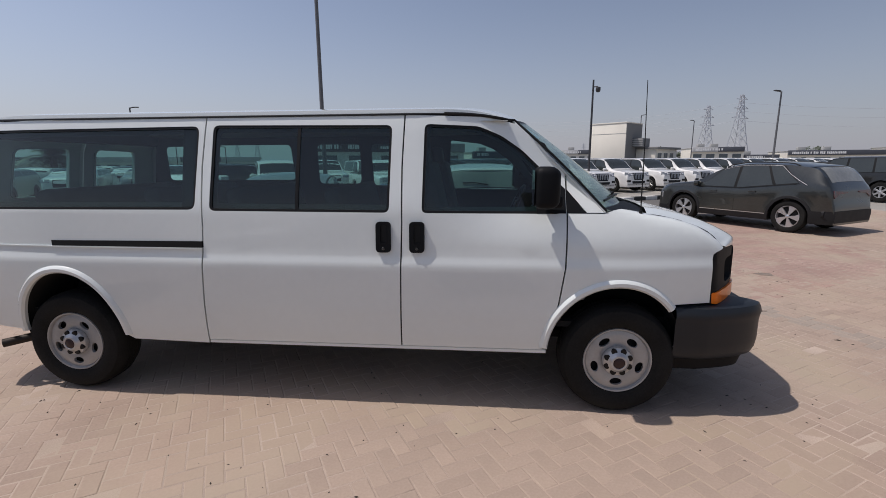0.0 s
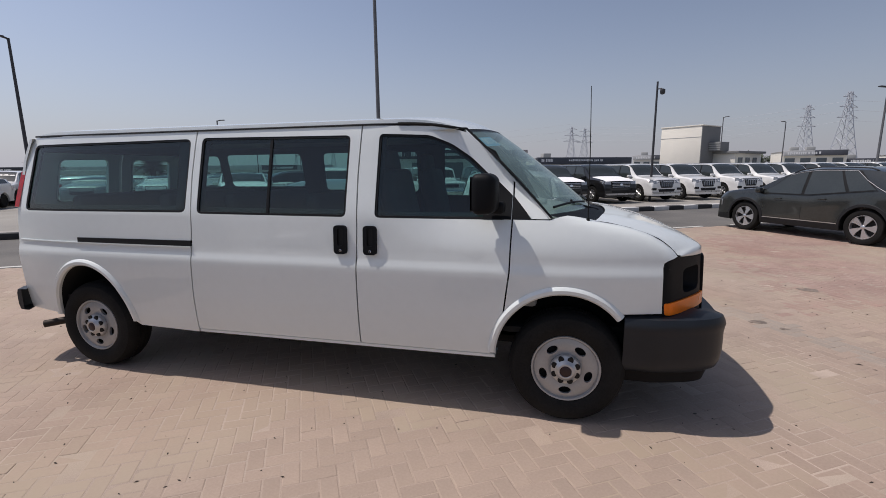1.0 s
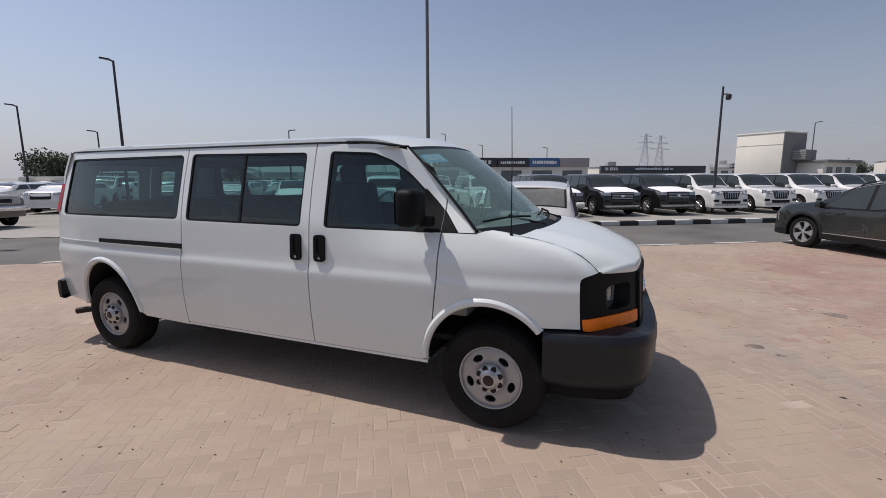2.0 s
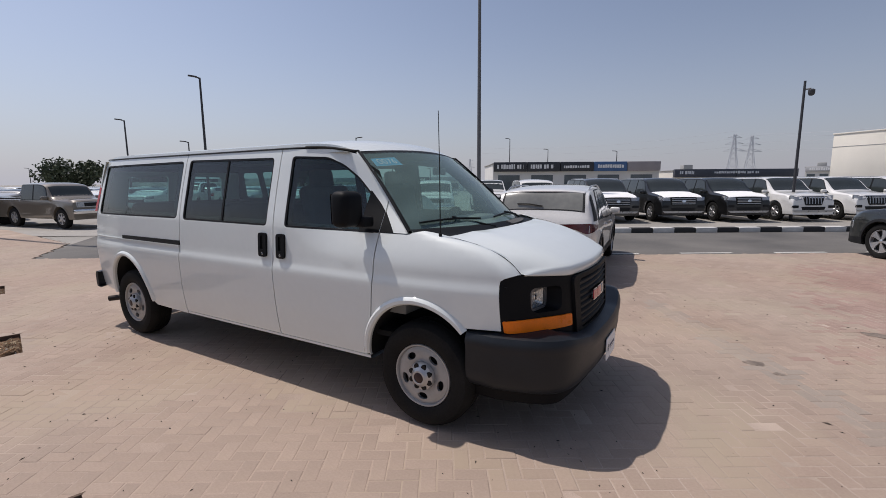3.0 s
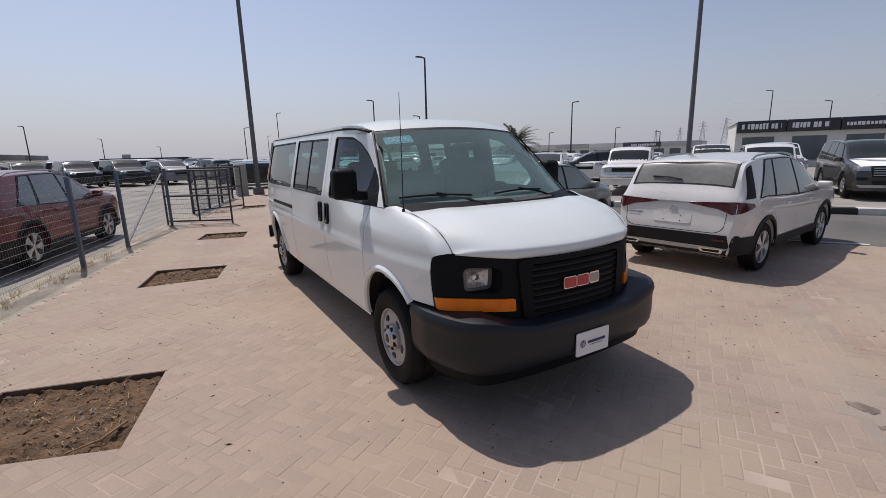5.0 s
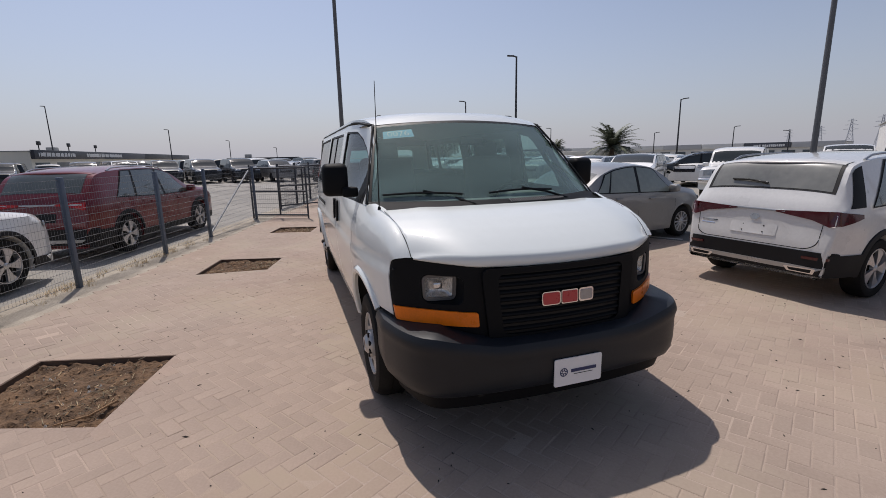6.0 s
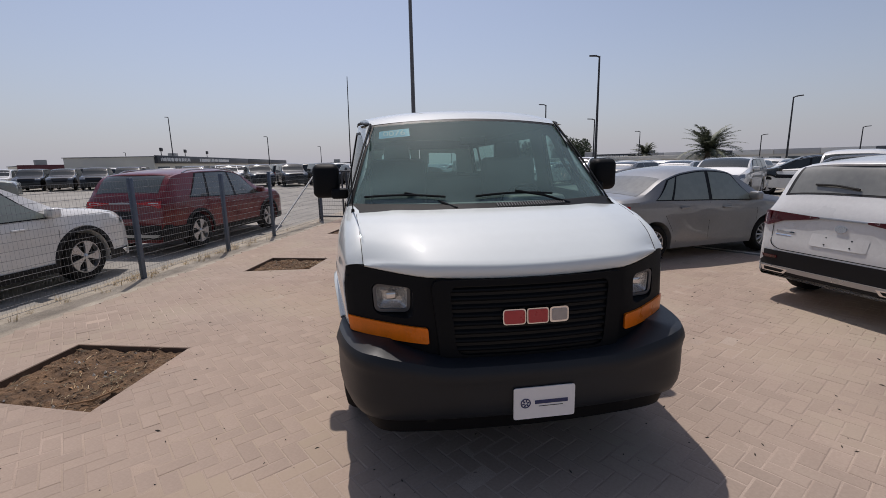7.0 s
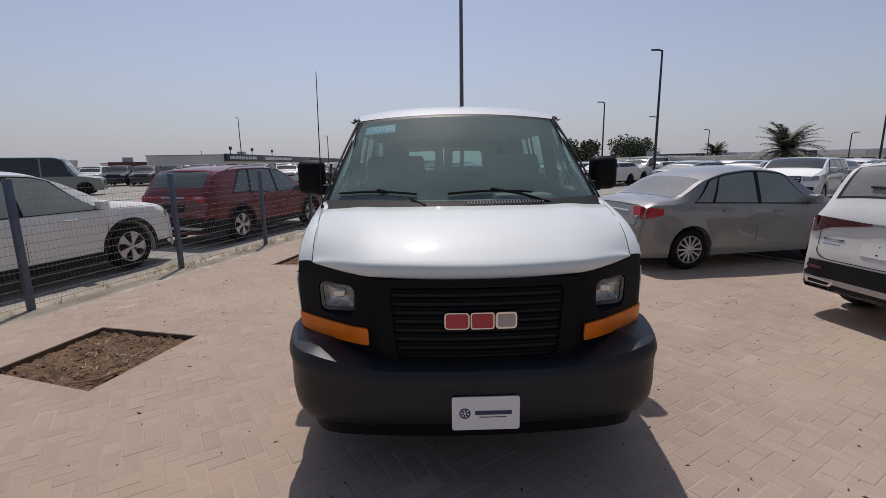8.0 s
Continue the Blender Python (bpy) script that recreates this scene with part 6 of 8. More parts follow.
def white_fence_car():
    """The white crossover in front of the red one, behind the fence."""
    f = crossover_form(4.65, 1.90, 1.62, 2.80, 0.36)
    x0, x1 = f.x0, f.x1
    car = make_car("crossover", "white crossover with black-and-silver wheels behind the mesh fence", f, P_WHITE, PALE_GLASS,
                   [(-1.60, -1.10, 0.42, 0.16), (-1.02, -0.12, 0.14, -0.02), (-0.05, 1.06, -0.02, -0.66)], (x1 - 1.86, x1 - 1.16, 0.93), (x0 + 0.18, x0 + 0.46, 0.86), "blade", "car",
                   seams=[[(-0.08, 0.4), (-0.08, 0.7), (-0.09, 1.0)], [(1.02, 0.62), (1.04, 0.8), (1.02, 1.0)], [(-1.0, 0.75), (-0.86, 0.55), (-0.80, 0.4)]], clad=True, fine=1.3, mirrors=0.95, handles=(-0.5, 0.5))
    twin(car, f, "headlight", rounded([(0.40, 0.80), (0.90, 0.88), (0.91, 0.80), (0.45, 0.74)], 0.01), LAMP_GREY, True)
    part("grille", f.face(rounded([(-0.7, 0.72), (0.7, 0.72), (0.62, 0.42), (-0.62, 0.42)], 0.04), True, 0.012, 0.03), CLAD, car)
    part("front_lip", f.face(rounded([(-0.9, 0.36), (0.9, 0.36), (0.85, 0.28), (-0.85, 0.28)], 0.02), True, 0.03, 0.08), P_WHITE, car)
    twin(car, f, "tail_lamp", rect(0.45, 0.90, 0.92, 1.02), RED_LENS, False)
    return car


def silver_sedan():
    f_top = [(-1.98, 0.30), (-1.975, 0.55), (-1.94, 0.78), (-1.90, 0.98), (-1.80, 1.03), (-1.45, 1.075), (-0.92, 1.36), (-0.55, 1.47), (-0.1, 1.51), (0.35, 1.47), (0.62, 1.36), (1.20, 1.05), (1.45, 1.0), (1.75, 0.94), (1.93, 0.85), (1.985, 0.65), (2.0, 0.30)]
    f = Form(1.735, 2.45, 1.26, 0.305, 0.19, f_top, [(-1.98, 0.97), (-1.2, 0.98), (0.3, 0.93), (1.2, 0.90), (1.8, 0.80), (2.0, 0.6)], 0.05, 0.78, 0.2, 0.14)
    car = make_car("sedan", "dusty grey sedan with red tail lamps and steel-look wheels", f, P_SILVER, PALE_GLASS,
                   [(-1.16, -0.88, 0.30, 0.16), (-0.83, -0.10, 0.14, 0.0), (-0.03, 1.02, 0.0, -0.56)], (0.60, 1.17, 0.93), (-1.43, -0.94, 0.88), "multi", "car", seams=
                   [[(-0.06, 0.3), (-0.06, 0.6), (-0.07, 0.93)], [(0.98, 0.5), (1.0, 0.75), (0.98, 0.92)], [(-0.98, 0.75), (-0.84, 0.52), (-0.72, 0.3)]], fine=1.3, mirrors=0.86, handles=(-0.6, 0.3), rear_glass=REAR_DUST)
    twin(car, f, "tail_lamp", rounded([(0.50, 0.945), (0.735, 0.95), (0.738, 0.775), (0.55, 0.77)], 0.02, 3), RED_LENS, False, 0.014, 0.03, "red tail lamp")
    both_sides("side_lamp", lambda: f.flank(-1.945, -1.67, lambda x: 0.775 + 0.22 * (x + 1.945), lambda x: 0.95 - 0.10 * (x + 1.945), 0.012, 6, 2), RED_LENS, car)
    twin(car, f, "reverse_lamp", rect(0.57, 0.70, 0.775, 0.82, 0.01), LAMP_GREY, False, 0.018, 0.02)
    part("boot_seam", f.face(rect(-0.62, 0.62, 0.66, 0.97, 0.04), False, 0.003, 0, [rect(-0.612, 0.612, 0.667, 0.963, 0.04)]), SEAL, car)
    part("boot_trim", f.face(rect(-0.4, 0.4, 0.86, 0.885, 0.006), False, 0.012, 0.02), CHROME, car)
    twin(car, f, "headlight", rect(0.45, 0.80, 0.68, 0.80), LAMP_GREY, True)
    part("grille", f.face(rect(-0.4, 0.4, 0.45, 0.68), True, 0.012, 0.03), CLAD, car)
    return car


def wagon_form(L=4.95, W=1.96, H=1.84, base=2.85, tyre=0.40):
    x1 = base / 2 + 0.92
    x0 = x1 - L
    top = [(x1, 0.38), (x1 - 0.01, 0.70), (x1 - 0.05, 0.98), (x1 - 0.13, 1.06), (x1 - 0.5, 1.145), (x1 - 1.15, 1.245), (x1 - 1.35, 1.36), (x1 - 1.75, 1.36 + (H - 1.36) * 0.72), (x1 - 1.95, 1.36 + (H - 1.36) * 0.90), (x1 - 2.4, H), (x1 - 3.6, H),
           (x0 + 0.25, H - 0.05), (x0 + 0.16, H - 0.14), (x0 + 0.06, 1.25), (x0 + 0.02, 1.0), (x0, 0.40)]
    belt = [(x0, 1.18), (0, 1.14), (x1 - 1.2, 1.12), (x1 - 0.3, 1.05), (x1, 0.8)]
    return Form(W, base, base / 2, tyre, 0.28, top, belt, 0.07, 0.82, 0.10, 0.06, 3.0)


def big_wagon(kind, body, label, group, high=1.84):
    """Full-size off-road wagon; kind 'bars' has a wide slatted grille, 'teeth' an upright one."""
    f = wagon_form(H=high) if kind == "bars" else wagon_form(4.80, 1.885, 1.86, 2.79, 0.39)
    x1, x0 = f.x1, f.x0
    car = make_car("offroad_wagon", label, f, body, CAR_GLASS, [(-2.05, -1.15, 0.10, 0.06), (-1.07, -0.18, 0.05, 0.0), (-0.10, 0.98, 0.0, -0.48)], (x1 - 1.92, x1 - 1.22, 0.93), (x0 + 0.07, x0 + 0.15, 0.84), "off", "car", group,
                   clad=False, fine=0.8, mirrors=0.80, rails=(-1.8, 0.2), seams=[[(-0.14, 0.5), (-0.14, 1.1)], [(0.92, 0.8), (0.92, 1.1)]])
    part("bonnet_sheet", f.deck(x1 - 1.13, x1 - 0.09, 0.96, 0.010), body if kind == "teeth" else FILM_WHITE, car, "white protective film" if kind == "bars" and body is not P_WHITE else "")
    if kind == "bars":
        gr = part("grille", f.face(rounded([(-0.52, 1.02), (0.52, 1.02), (0.50, 0.70), (-0.50, 0.70)], 0.05), True, 0.014, 0.03), CLAD, car)
        for k in range(4):
            z = 0.76 + k * 0.07
            part("grille_bar", f.face(rect(-0.48, 0.48, z - 0.014, z + 0.014, 0.01), True, 0.045, 0.03), SILVER_TRIM, gr)
        part("grille_badge", f.face([(0.08 * math.cos(2 * math.pi * i / 16), 0.87 + 0.055 * math.sin(2 * math.pi * i / 16)) for i in range(16)], True, 0.055, 0.02), CHROME, gr)
        twin(car, f, "headlight", rounded([(0.55, 1.02), (0.93, 1.04), (0.94, 0.90), (0.55, 0.88)], 0.02), LAMP_GREY, True, 0.02)
        twin(car, f, "fog_lamp", rect(0.60, 0.86, 0.60, 0.70), CLAD, True, 0.02)
    else:
        gr = part("grille", f.face(rounded([(-0.46, 1.05), (0.46, 1.05), (0.34, 0.66), (-0.34, 0.66)], 0.05), True, 0.014, 0.03), CLAD, car)
        part("grille_rim", f.face(rounded([(-0.47, 1.06), (0.47, 1.06), (0.46, 1.025), (-0.46, 1.025)], 0.01), True, 0.03, 0.03), SILVER_TRIM, gr)
        for k in range(6):
            y = -0.30 + k * 0.12
            part("grille_bar", f.face(rect(y - 0.018, y + 0.018, 0.72, 1.01, 0.01), True, 0.03, 0.02), SILVER_TRIM, gr)
        twin(car, f, "headlight", rounded([(0.50, 1.06), (0.90, 1.07), (0.91, 0.92), (0.74, 0.86), (0.48, 0.90)], 0.02), LAMP_GREY, True, 0.02)
        twin(car, f, "fog_lamp", rect(0.62, 0.86, 0.55, 0.66), CLAD, True, 0.02)
    part("lower_grille", f.face(rounded([(-0.50, 0.60), (0.50, 0.60), (0.45, 0.47), (-0.45, 0.47)], 0.02), True, 0.016, 0.03), CLAD, car)
    part("bumper_lip", f.face(rounded([(-0.86, 0.46), (0.86, 0.46), (0.75, 0.38), (-0.75, 0.38)], 0.02), True, 0.02, 0.05), SILVER_TRIM, car)
    twin(car, f, "tail_lamp", rect(0.62, 0.90, 1.0, 1.12), RED_LENS, False)
    return car


def pickup(body, label, group):
    """Boxy off-road pickup with chrome front bumper."""
    x1, x0 = 2.30, -2.95
    top = [(x1, 0.45), (x1 - 0.01, 0.85), (x1 - 0.03, 1.06), (x1 - 0.12, 1.13), (x1 - 1.30, 1.20), (x1 - 1.40, 1.25), (x1 - 1.72, 1.66), (x1 - 1.85, 1.74), (x1 - 2.3, 1.80), (x1 - 3.25, 1.79), (x1 - 3.33, 1.74), (x1 - 3.38, 1.18), (x1 - 3.45, 1.16), (x0 + 0.02, 1.15), (x0, 0.55)]
    f = Form(1.77, 3.18, 1.52, 0.39, 0.36, top, [(x0, 1.10), (0, 1.10), (x1 - 1.2, 1.10), (x1, 1.0)], 0.08, 0.86, 0.05, 0.03, 4.0)
    car = make_car("pickup", label, f, body, CAR_GLASS, [(-0.98, -0.22, 0.0, 0.0), (-0.14, 0.80, 0.0, -0.22)], (x1 - 1.72, x1 - 1.42, 0.92), None, "off", "car", group, fine=0.8, mirrors=0.72, seams=[[(-0.18, 0.5), (-0.18, 1.1)], [(0.86, 0.7), (0.86, 1.1)]])
    gr = part("grille", f.face(rect(-0.72, 0.72, 0.84, 1.04, 0.02), True, 0.014, 0.03), SILVER_TRIM, car)
    part("grille_slot", f.face(rect(-0.44, 0.44, 0.87, 1.01, 0.02), True, 0.03, 0.02), CLAD, gr)
    for s in (-1, 1):
        part("headlight", f.face(rect(min(s * 0.50, s * 0.68), max(s * 0.50, s * 0.68), 0.87, 1.01, 0.02), True, 0.034, 0.02), LAMP_GREY, car)
    part("front_bumper", box(x1 - 0.05, x1 + 0.13, -0.84, 0.84, 0.58, 0.76, 0.03, 3), CHROME, car, "chrome front bumper")
    twin(car, f, "tail_lamp", rect(0.66, 0.84, 0.75, 1.0), RED_LENS, False)
    part("load_bed", box(x0 + 0.06, x1 - 3.48, -0.76, 0.76, 1.12, 1.17, 0.0), CLAD, car)
    return car


def place(car, x, y, heading):
    car.matrix_basis = pose(x, y, 0, 0, 0, heading)
    return car


def by_axle(car, f_axle, x, y, heading):
    """Puts a car so that its front axle's centre stands at x, y."""
    h = radians(heading)
    return place(car, x - f_axle * math.cos(h), y - f_axle * math.sin(h), heading)


def side_axle(half, x, y, heading, right=True):
    """The axle's centre from the contact of its outer wheel."""
    h = radians(heading)
    k = half if right else -half
    return x - k * math.sin(h) * 1.0, y + k * math.cos(h) * 1.0


# near cars, placed by their wheels
_x, _y = side_axle(0.85, -0.36, 8.36, 96)
by_axle(white_crossover(), 1.33, _x, _y, 96)
_x, _y = side_axle(0.78, -3.98, 6.95, 100)
by_axle(silver_sedan(), 1.26, _x, _y, 100)
_x, _y = side_axle(0.85, 4.86, 10.75, 121, False)
grey_suv = by_axle(grey_crossover(), 1.377, _x, _y, 121)
_x, _y = side_axle(0.85, -9.74, -2.70, 163.5)
by_axle(red_crossover(), 1.375, _x, _y, 163)
_x, _y = side_axle(0.86, -4.45, -4.22, 163)
by_axle(white_fence_car(), 1.40, _x, _y, 163)

# the row behind the kerb, facing the road
FACE = ROAD_TURN - 90
_grp = "off-road wagons in a row behind the kerb"
dark_a = big_wagon("bars", P_BLACK, "black off-road wagon with white film on the bonnet", _grp)
bronze_a = big_wagon("bars", P_BRONZE, "bronze off-road wagon with white film on the bonnet", _grp)
white_a = big_wagon("teeth", P_WHITE, "white off-road wagon with upright silver grille", _grp)
low_a = big_wagon("bars", P_WHITE, "white wagon with wide slatted grille behind the sedan", _grp, 1.62)
pick_a = pickup(P_WHITE, "white boxy pickup with chrome bumper", "pickups in a row behind the kerb")
pick_b = pickup(P_BROWN, "beige boxy pickup parked beside the road", "")
ROW_D = 18.0


def in_row(src, s, d=ROW_D, turn=0.0, first=False):
    m = pose(*road(s, d), 0, 0, FACE + turn)
    if first:
        src.matrix_basis = m
        return src
    return copy_thing(src, m)


def lot_car(f, body, label, group):
    """A car far off in the lot: shell, panes, wheels, lamps and grille."""
    car = empty("parked_car", label, "car", group)
    x1, x0 = f.x1, f.x0
    part("body", f.body(0.6), body, car, smooth=40)
    lo, hi = (lambda x: f.belt(x) + 0.025), (lambda x: f.edge(x)[1] - 0.035)
    for a, b, sa, sb in ((x0 + 0.35, -0.18, 0.08, 0.0), (-0.10, x1 - 1.36, 0.0, -0.48)):
        both_sides("side_window", lambda: f.flank(a, b, lo, hi, 0.005, 6, 2, slant=(sa, sb)), CAR_GLASS, car)
    part("windscreen", f.deck(x1 - 1.92, x1 - 1.22, 0.93, 0.004, 4, 6), CAR_GLASS, car)
    part("rear_window", f.deck(x0 + 0.07, x0 + 0.15, 0.84, 0.004, 2, 6), CAR_GLASS, car)
    part("grille", f.face(rect(-0.46, 0.46, 0.70, 1.02, 0.04), True, 0.014, 0.03, step=0.5), CLAD, car)
    twin(car, f, "headlight", rect(0.55, 0.92, 0.90, 1.04), LAMP_GREY, True, 0.02)
    twin(car, f, "tail_lamp", rect(0.62, 0.88, 0.86, 1.04), RED_LENS, False, 0.02)
    part("rear_bumper", f.face(rect(-0.86, 0.86, 0.42, 0.58, 0.03), False, 0.02, 0.05, step=0.4), CLAD, car)
    r = f.tyre
    wheel = lathe([(0.0, 0.03), (r * 0.55, 0.02), (r * 0.6, 0.0), (r * 0.85, 0.0), (r, 0.04), (r, 0.2)], 18)
    w0 = part("wheel", wheel, RUBBER, car)
    w0.location = (f.axles[0], -f.half(0.5) + 0.01, r)
    for ax, left in ((f.axles[1], False), (f.axles[0], True), (f.axles[1], True)):
        w = new("wheel", w0.data)
        w.parent = car
        w.location = (ax, (1 if left else -1) * (f.half(0.5) - 0.01), r)
        w.rotation_euler = (0, 0, math.pi if left else 0)
    return car


_lot = "cars parked in the lot behind"
lot_low = lot_car(wagon_form(4.5, 1.85, 1.50, 2.7, 0.34), P_WHITE, "low white car parked in the lot", _lot)
lot_low_black = lot_car(wagon_form(4.6, 1.85, 1.46, 2.7, 0.34), P_BLACK, "low black car parked in the lot", _lot)
lot_low_grey = lot_car(wagon_form(4.5, 1.85, 1.48, 2.7, 0.34), P_SILVER, "low grey car parked in the lot", _lot)
lot_white = lot_car(wagon_form(), P_WHITE, "white off-road wagon parked in the lot", _lot)
lot_black = lot_car(wagon_form(), P_BLACK, "black off-road wagon parked in the lot", _lot)
lot_bronze = lot_car(wagon_form(4.8, 1.9, 1.8), P_BRONZE, "bronze wagon parked in the lot", _lot)
lot_silver = lot_car(wagon_form(4.6, 1.86, 1.68, 2.75, 0.36), P_SILVER, "silver crossover parked in the lot", _lot)

in_row(bronze_a, 7.4, first=True)
in_row(dark_a, 10.1, first=True)
in_row(dark_a, 12.8)
in_row(white_a, 15.5, first=True)
for _k in range(1, 9):
    in_row(white_a, 15.5 + 2.72 * _k, ROW_D + random.uniform(-0.2, 0.2), random.uniform(-1.5, 1.5))
for _k in range(9, 16):
    in_row(lot_white, 15.5 + 2.72 * _k, ROW_D + random.uniform(-0.2, 0.2), random.uniform(-1.5, 1.5))
in_row(low_a, -4.0, ROW_D + 0.6, 8, first=True)
in_row(pick_a, 4.6, ROW_D + 1.0, first=True)
in_row(pick_a, -0.2, ROW_D + 0.2)
copy_thing(grey_suv, pose(*road(-2.6, ROW_D + 5.5), 0, 0, FACE - 75))
place(pick_b, -21.8, 5.6, 9)

# rows further back
random.seed(4)
_firsts = {}


def far(src, m):
    """The first use of a lot car moves it, later ones copy it."""
    if src.name in _firsts:
        return copy_thing(src, m)
    _firsts[src.name] = 1
    src.matrix_basis = m
    return src


for _r, _d in enumerate((24.5, 31.0, 38.0, 46.0)):
    for _k in range(-22, 22):
        if random.random() < 0.15:
            continue
        _src = random.choice((lot_white, lot_white, lot_white, lot_black, lot_bronze, lot_silver))
        _s = _k * 2.8 + random.uniform(-0.15, 0.15)
        if _d > 30 and -4 < _s < 22:
            continue
        if _s < 1:
            _src = random.choice((lot_low, lot_low, lot_low_grey, lot_low))
        far(_src, pose(*road(_s, _d + random.uniform(-0.3, 0.3)), 0, 0, FACE + (180 if _r % 2 else 0)))

# ---- fence, gate, poles ----
STEEL_BLUE = mat("blue_grey_steel", (0.095, 0.12, 0.16), 0.5, 0.3, 0.2, 6, 60)
MESH_GREY = mat("galvanised_wire", (0.26, 0.265, 0.27), 0.5, 0.5, 0.15, 6, 60)
GATE_DARK = mat("dark_gate_steel", (0.05, 0.055, 0.065), 0.5, 0.3, 0.2, 6, 60)
POLE_GREY = mat("grey_pole_paint", (0.13, 0.13, 0.135), 0.5, 0.3, 0.15, 3, 60)
POLE_DARK = mat("dark_pole_paint", (0.05, 0.05, 0.055), 0.5, 0.3, 0.15, 3, 60)

F0 = Vector((-2.25, -3.98))
FD = Vector((-0.9602, 0.2793))
FENCE_H = 1.48


def wires(length, height, dx, dz, r=0.0011):
    """A welded wire mesh from x = 0 to length, standing on z = 0.05, as square bars."""
    vs, fs = [], []

    def bar(a, b, w):
        i = len(vs)
        a, b = Vector(a), Vector(b)
        d = (b - a).normalized()
        p = Vector((0, 1, 0)) * w
        q = d.cross(Vector((0, 1, 0))) * w
        for e in (a, b):
            for s, t in ((1, 1), (1, -1), (-1, -1), (-1, 1)):
                vs.append(tuple(e + p * s + q * t))
        for k in range(4):
            m = (k + 1) % 4
            fs.append((i + k, i + m, i + 4 + m, i + 4 + k))
    n = int(length / dx)
    for k in range(n + 1):
        bar((k * length / n, 0, 0.05), (k * length / n, 0, height), r * 0.6)
    m = int((height - 0.05) / dz)
    for k in range(m + 1):
        z = 0.05 + (height - 0.05) * k / m
        bar((0, 0.004, z), (length, 0.004, z), r * 2.2)
    return from_lists(vs, fs)


fence = empty("mesh_fence", "blue-grey steel fence with welded wire mesh", "fence")
_stations = [-8.8, -6.6, -4.4, -2.2, 0.0, 2.2, 4.4, 6.25, 9.2]
for _i, _s in enumerate(_stations):
    p = F0 + FD * _s
    bm = box(-0.035, 0.035, -0.03, 0.03, -0.03, FENCE_H + 0.04, 0.006)
    o = part("post", bm, STEEL_BLUE, fence)
    o.matrix_local = pose(p.x, p.y, 0, 0, 0, math.degrees(math.atan2(FD.y, FD.x)))
    if _i < len(_stations) - 1:
        ln = _stations[_i + 1] - _s
        w = tagged(part("wire_mesh", wires(ln, FENCE_H, 0.05, 0.1), MESH_GREY, fence, smooth=0), kind="stuff")
        w.matrix_local = pose(p.x, p.y, 0, 0, 0, math.degrees(math.atan2(FD.y, FD.x)))
_a, _b = F0 + FD * 6.3, F0 + FD * 8.9
part("brace", tube([(_a.x, _a.y, 0.08), (_b.x, _b.y, 1.40)], 0.022, 8), MESH_GREY, fence, "diagonal brace")
# dirt strip and edging along the fence
_q = [F0 + FD * s + Vector((FD.y, -FD.x)) * o for s, o in ((-10, 0.45), (12, 0.45), (12, -0.35), (-10, -0.35))]
tagged(part("verge", sheet([(v.x, v.y) for v in _q], -0.009), mat("dry_verge", (0.27, 0.23, 0.18), 0.95, 0, 0.35, 2, 60, 0.01, tint=(0.38, 0.335, 0.27)), smooth=0), "strip of dry dirt under the fence", "verge", kind="structure")


# dry grass tufts at the foot of the fence
_rng = random.Random(8)
_vs, _fs = [], []
for _k in range(70):
    _s = _rng.choice((_rng.gauss(4.3, 0.5), _rng.gauss(2.0, 0.5), _rng.uniform(-6, 9)))
    _p = F0 + FD * _s + Vector((FD.y, -FD.x)) * _rng.uniform(-0.22, 0.14)
    for _b in range(14):
        _a, _h = _rng.uniform(0, 6.28), _rng.uniform(0.03, 0.13)
        _bx, _by = _p.x + _rng.uniform(-0.05, 0.05), _p.y + _rng.uniform(-0.05, 0.05)
        _tx, _ty = _bx + math.cos(_a) * _h * 0.7, _by + math.sin(_a) * _h * 0.7
        _ox, _oy = -math.sin(_a) * 0.003, math.cos(_a) * 0.003
        _i = len(_vs)
        _vs += [(_bx - _ox, _by - _oy, -0.01), (_bx + _ox, _by + _oy, -0.01), (_tx, _ty, _h)]
        _fs.append((_i, _i + 1, _i + 2))
tagged(part("dry_grass", from_lists(_vs, _fs), CHIP, smooth=0), "tufts of dry straw-coloured grass along the fence foot", "grass", kind="stuff")


def gate_leaf(x0, y0, x1, y1, h=1.45):
    g = empty("gate_leaf", "open dark steel gate leaf with tube frame", "gate", "gate leaves")
    d = Vector((x1 - x0, y1 - y0, 0))
    L = d.length
    ang = math.degrees(math.atan2(d.y, d.x))
    m = pose(x0, y0, 0, 0, 0, ang)
    for nm, pts in (("upright", [(0, 0, 0.0), (0, 0, h + 0.1)]), ("upright", [(L, 0, 0.0), (L, 0, h)]), ("upright", [(L * 0.5, 0, 0.1), (L * 0.5, 0, h)]),
                    ("rail", [(0, 0, 0.1), (L, 0, 0.1)]), ("rail", [(0, 0, h), (L, 0, h)]), ("rail", [(0, 0, 0.78), (L, 0, 0.78)])):
        part(nm, tube(pts, 0.026, 8), GATE_DARK, g)
    w = tagged(part("wire_mesh", moved(wires(L, h, 0.06, 0.12, 0.0016), Matrix.Identity(4)), GATE_DARK, g, smooth=0), kind="stuff")
    g.matrix_basis = m
    return g


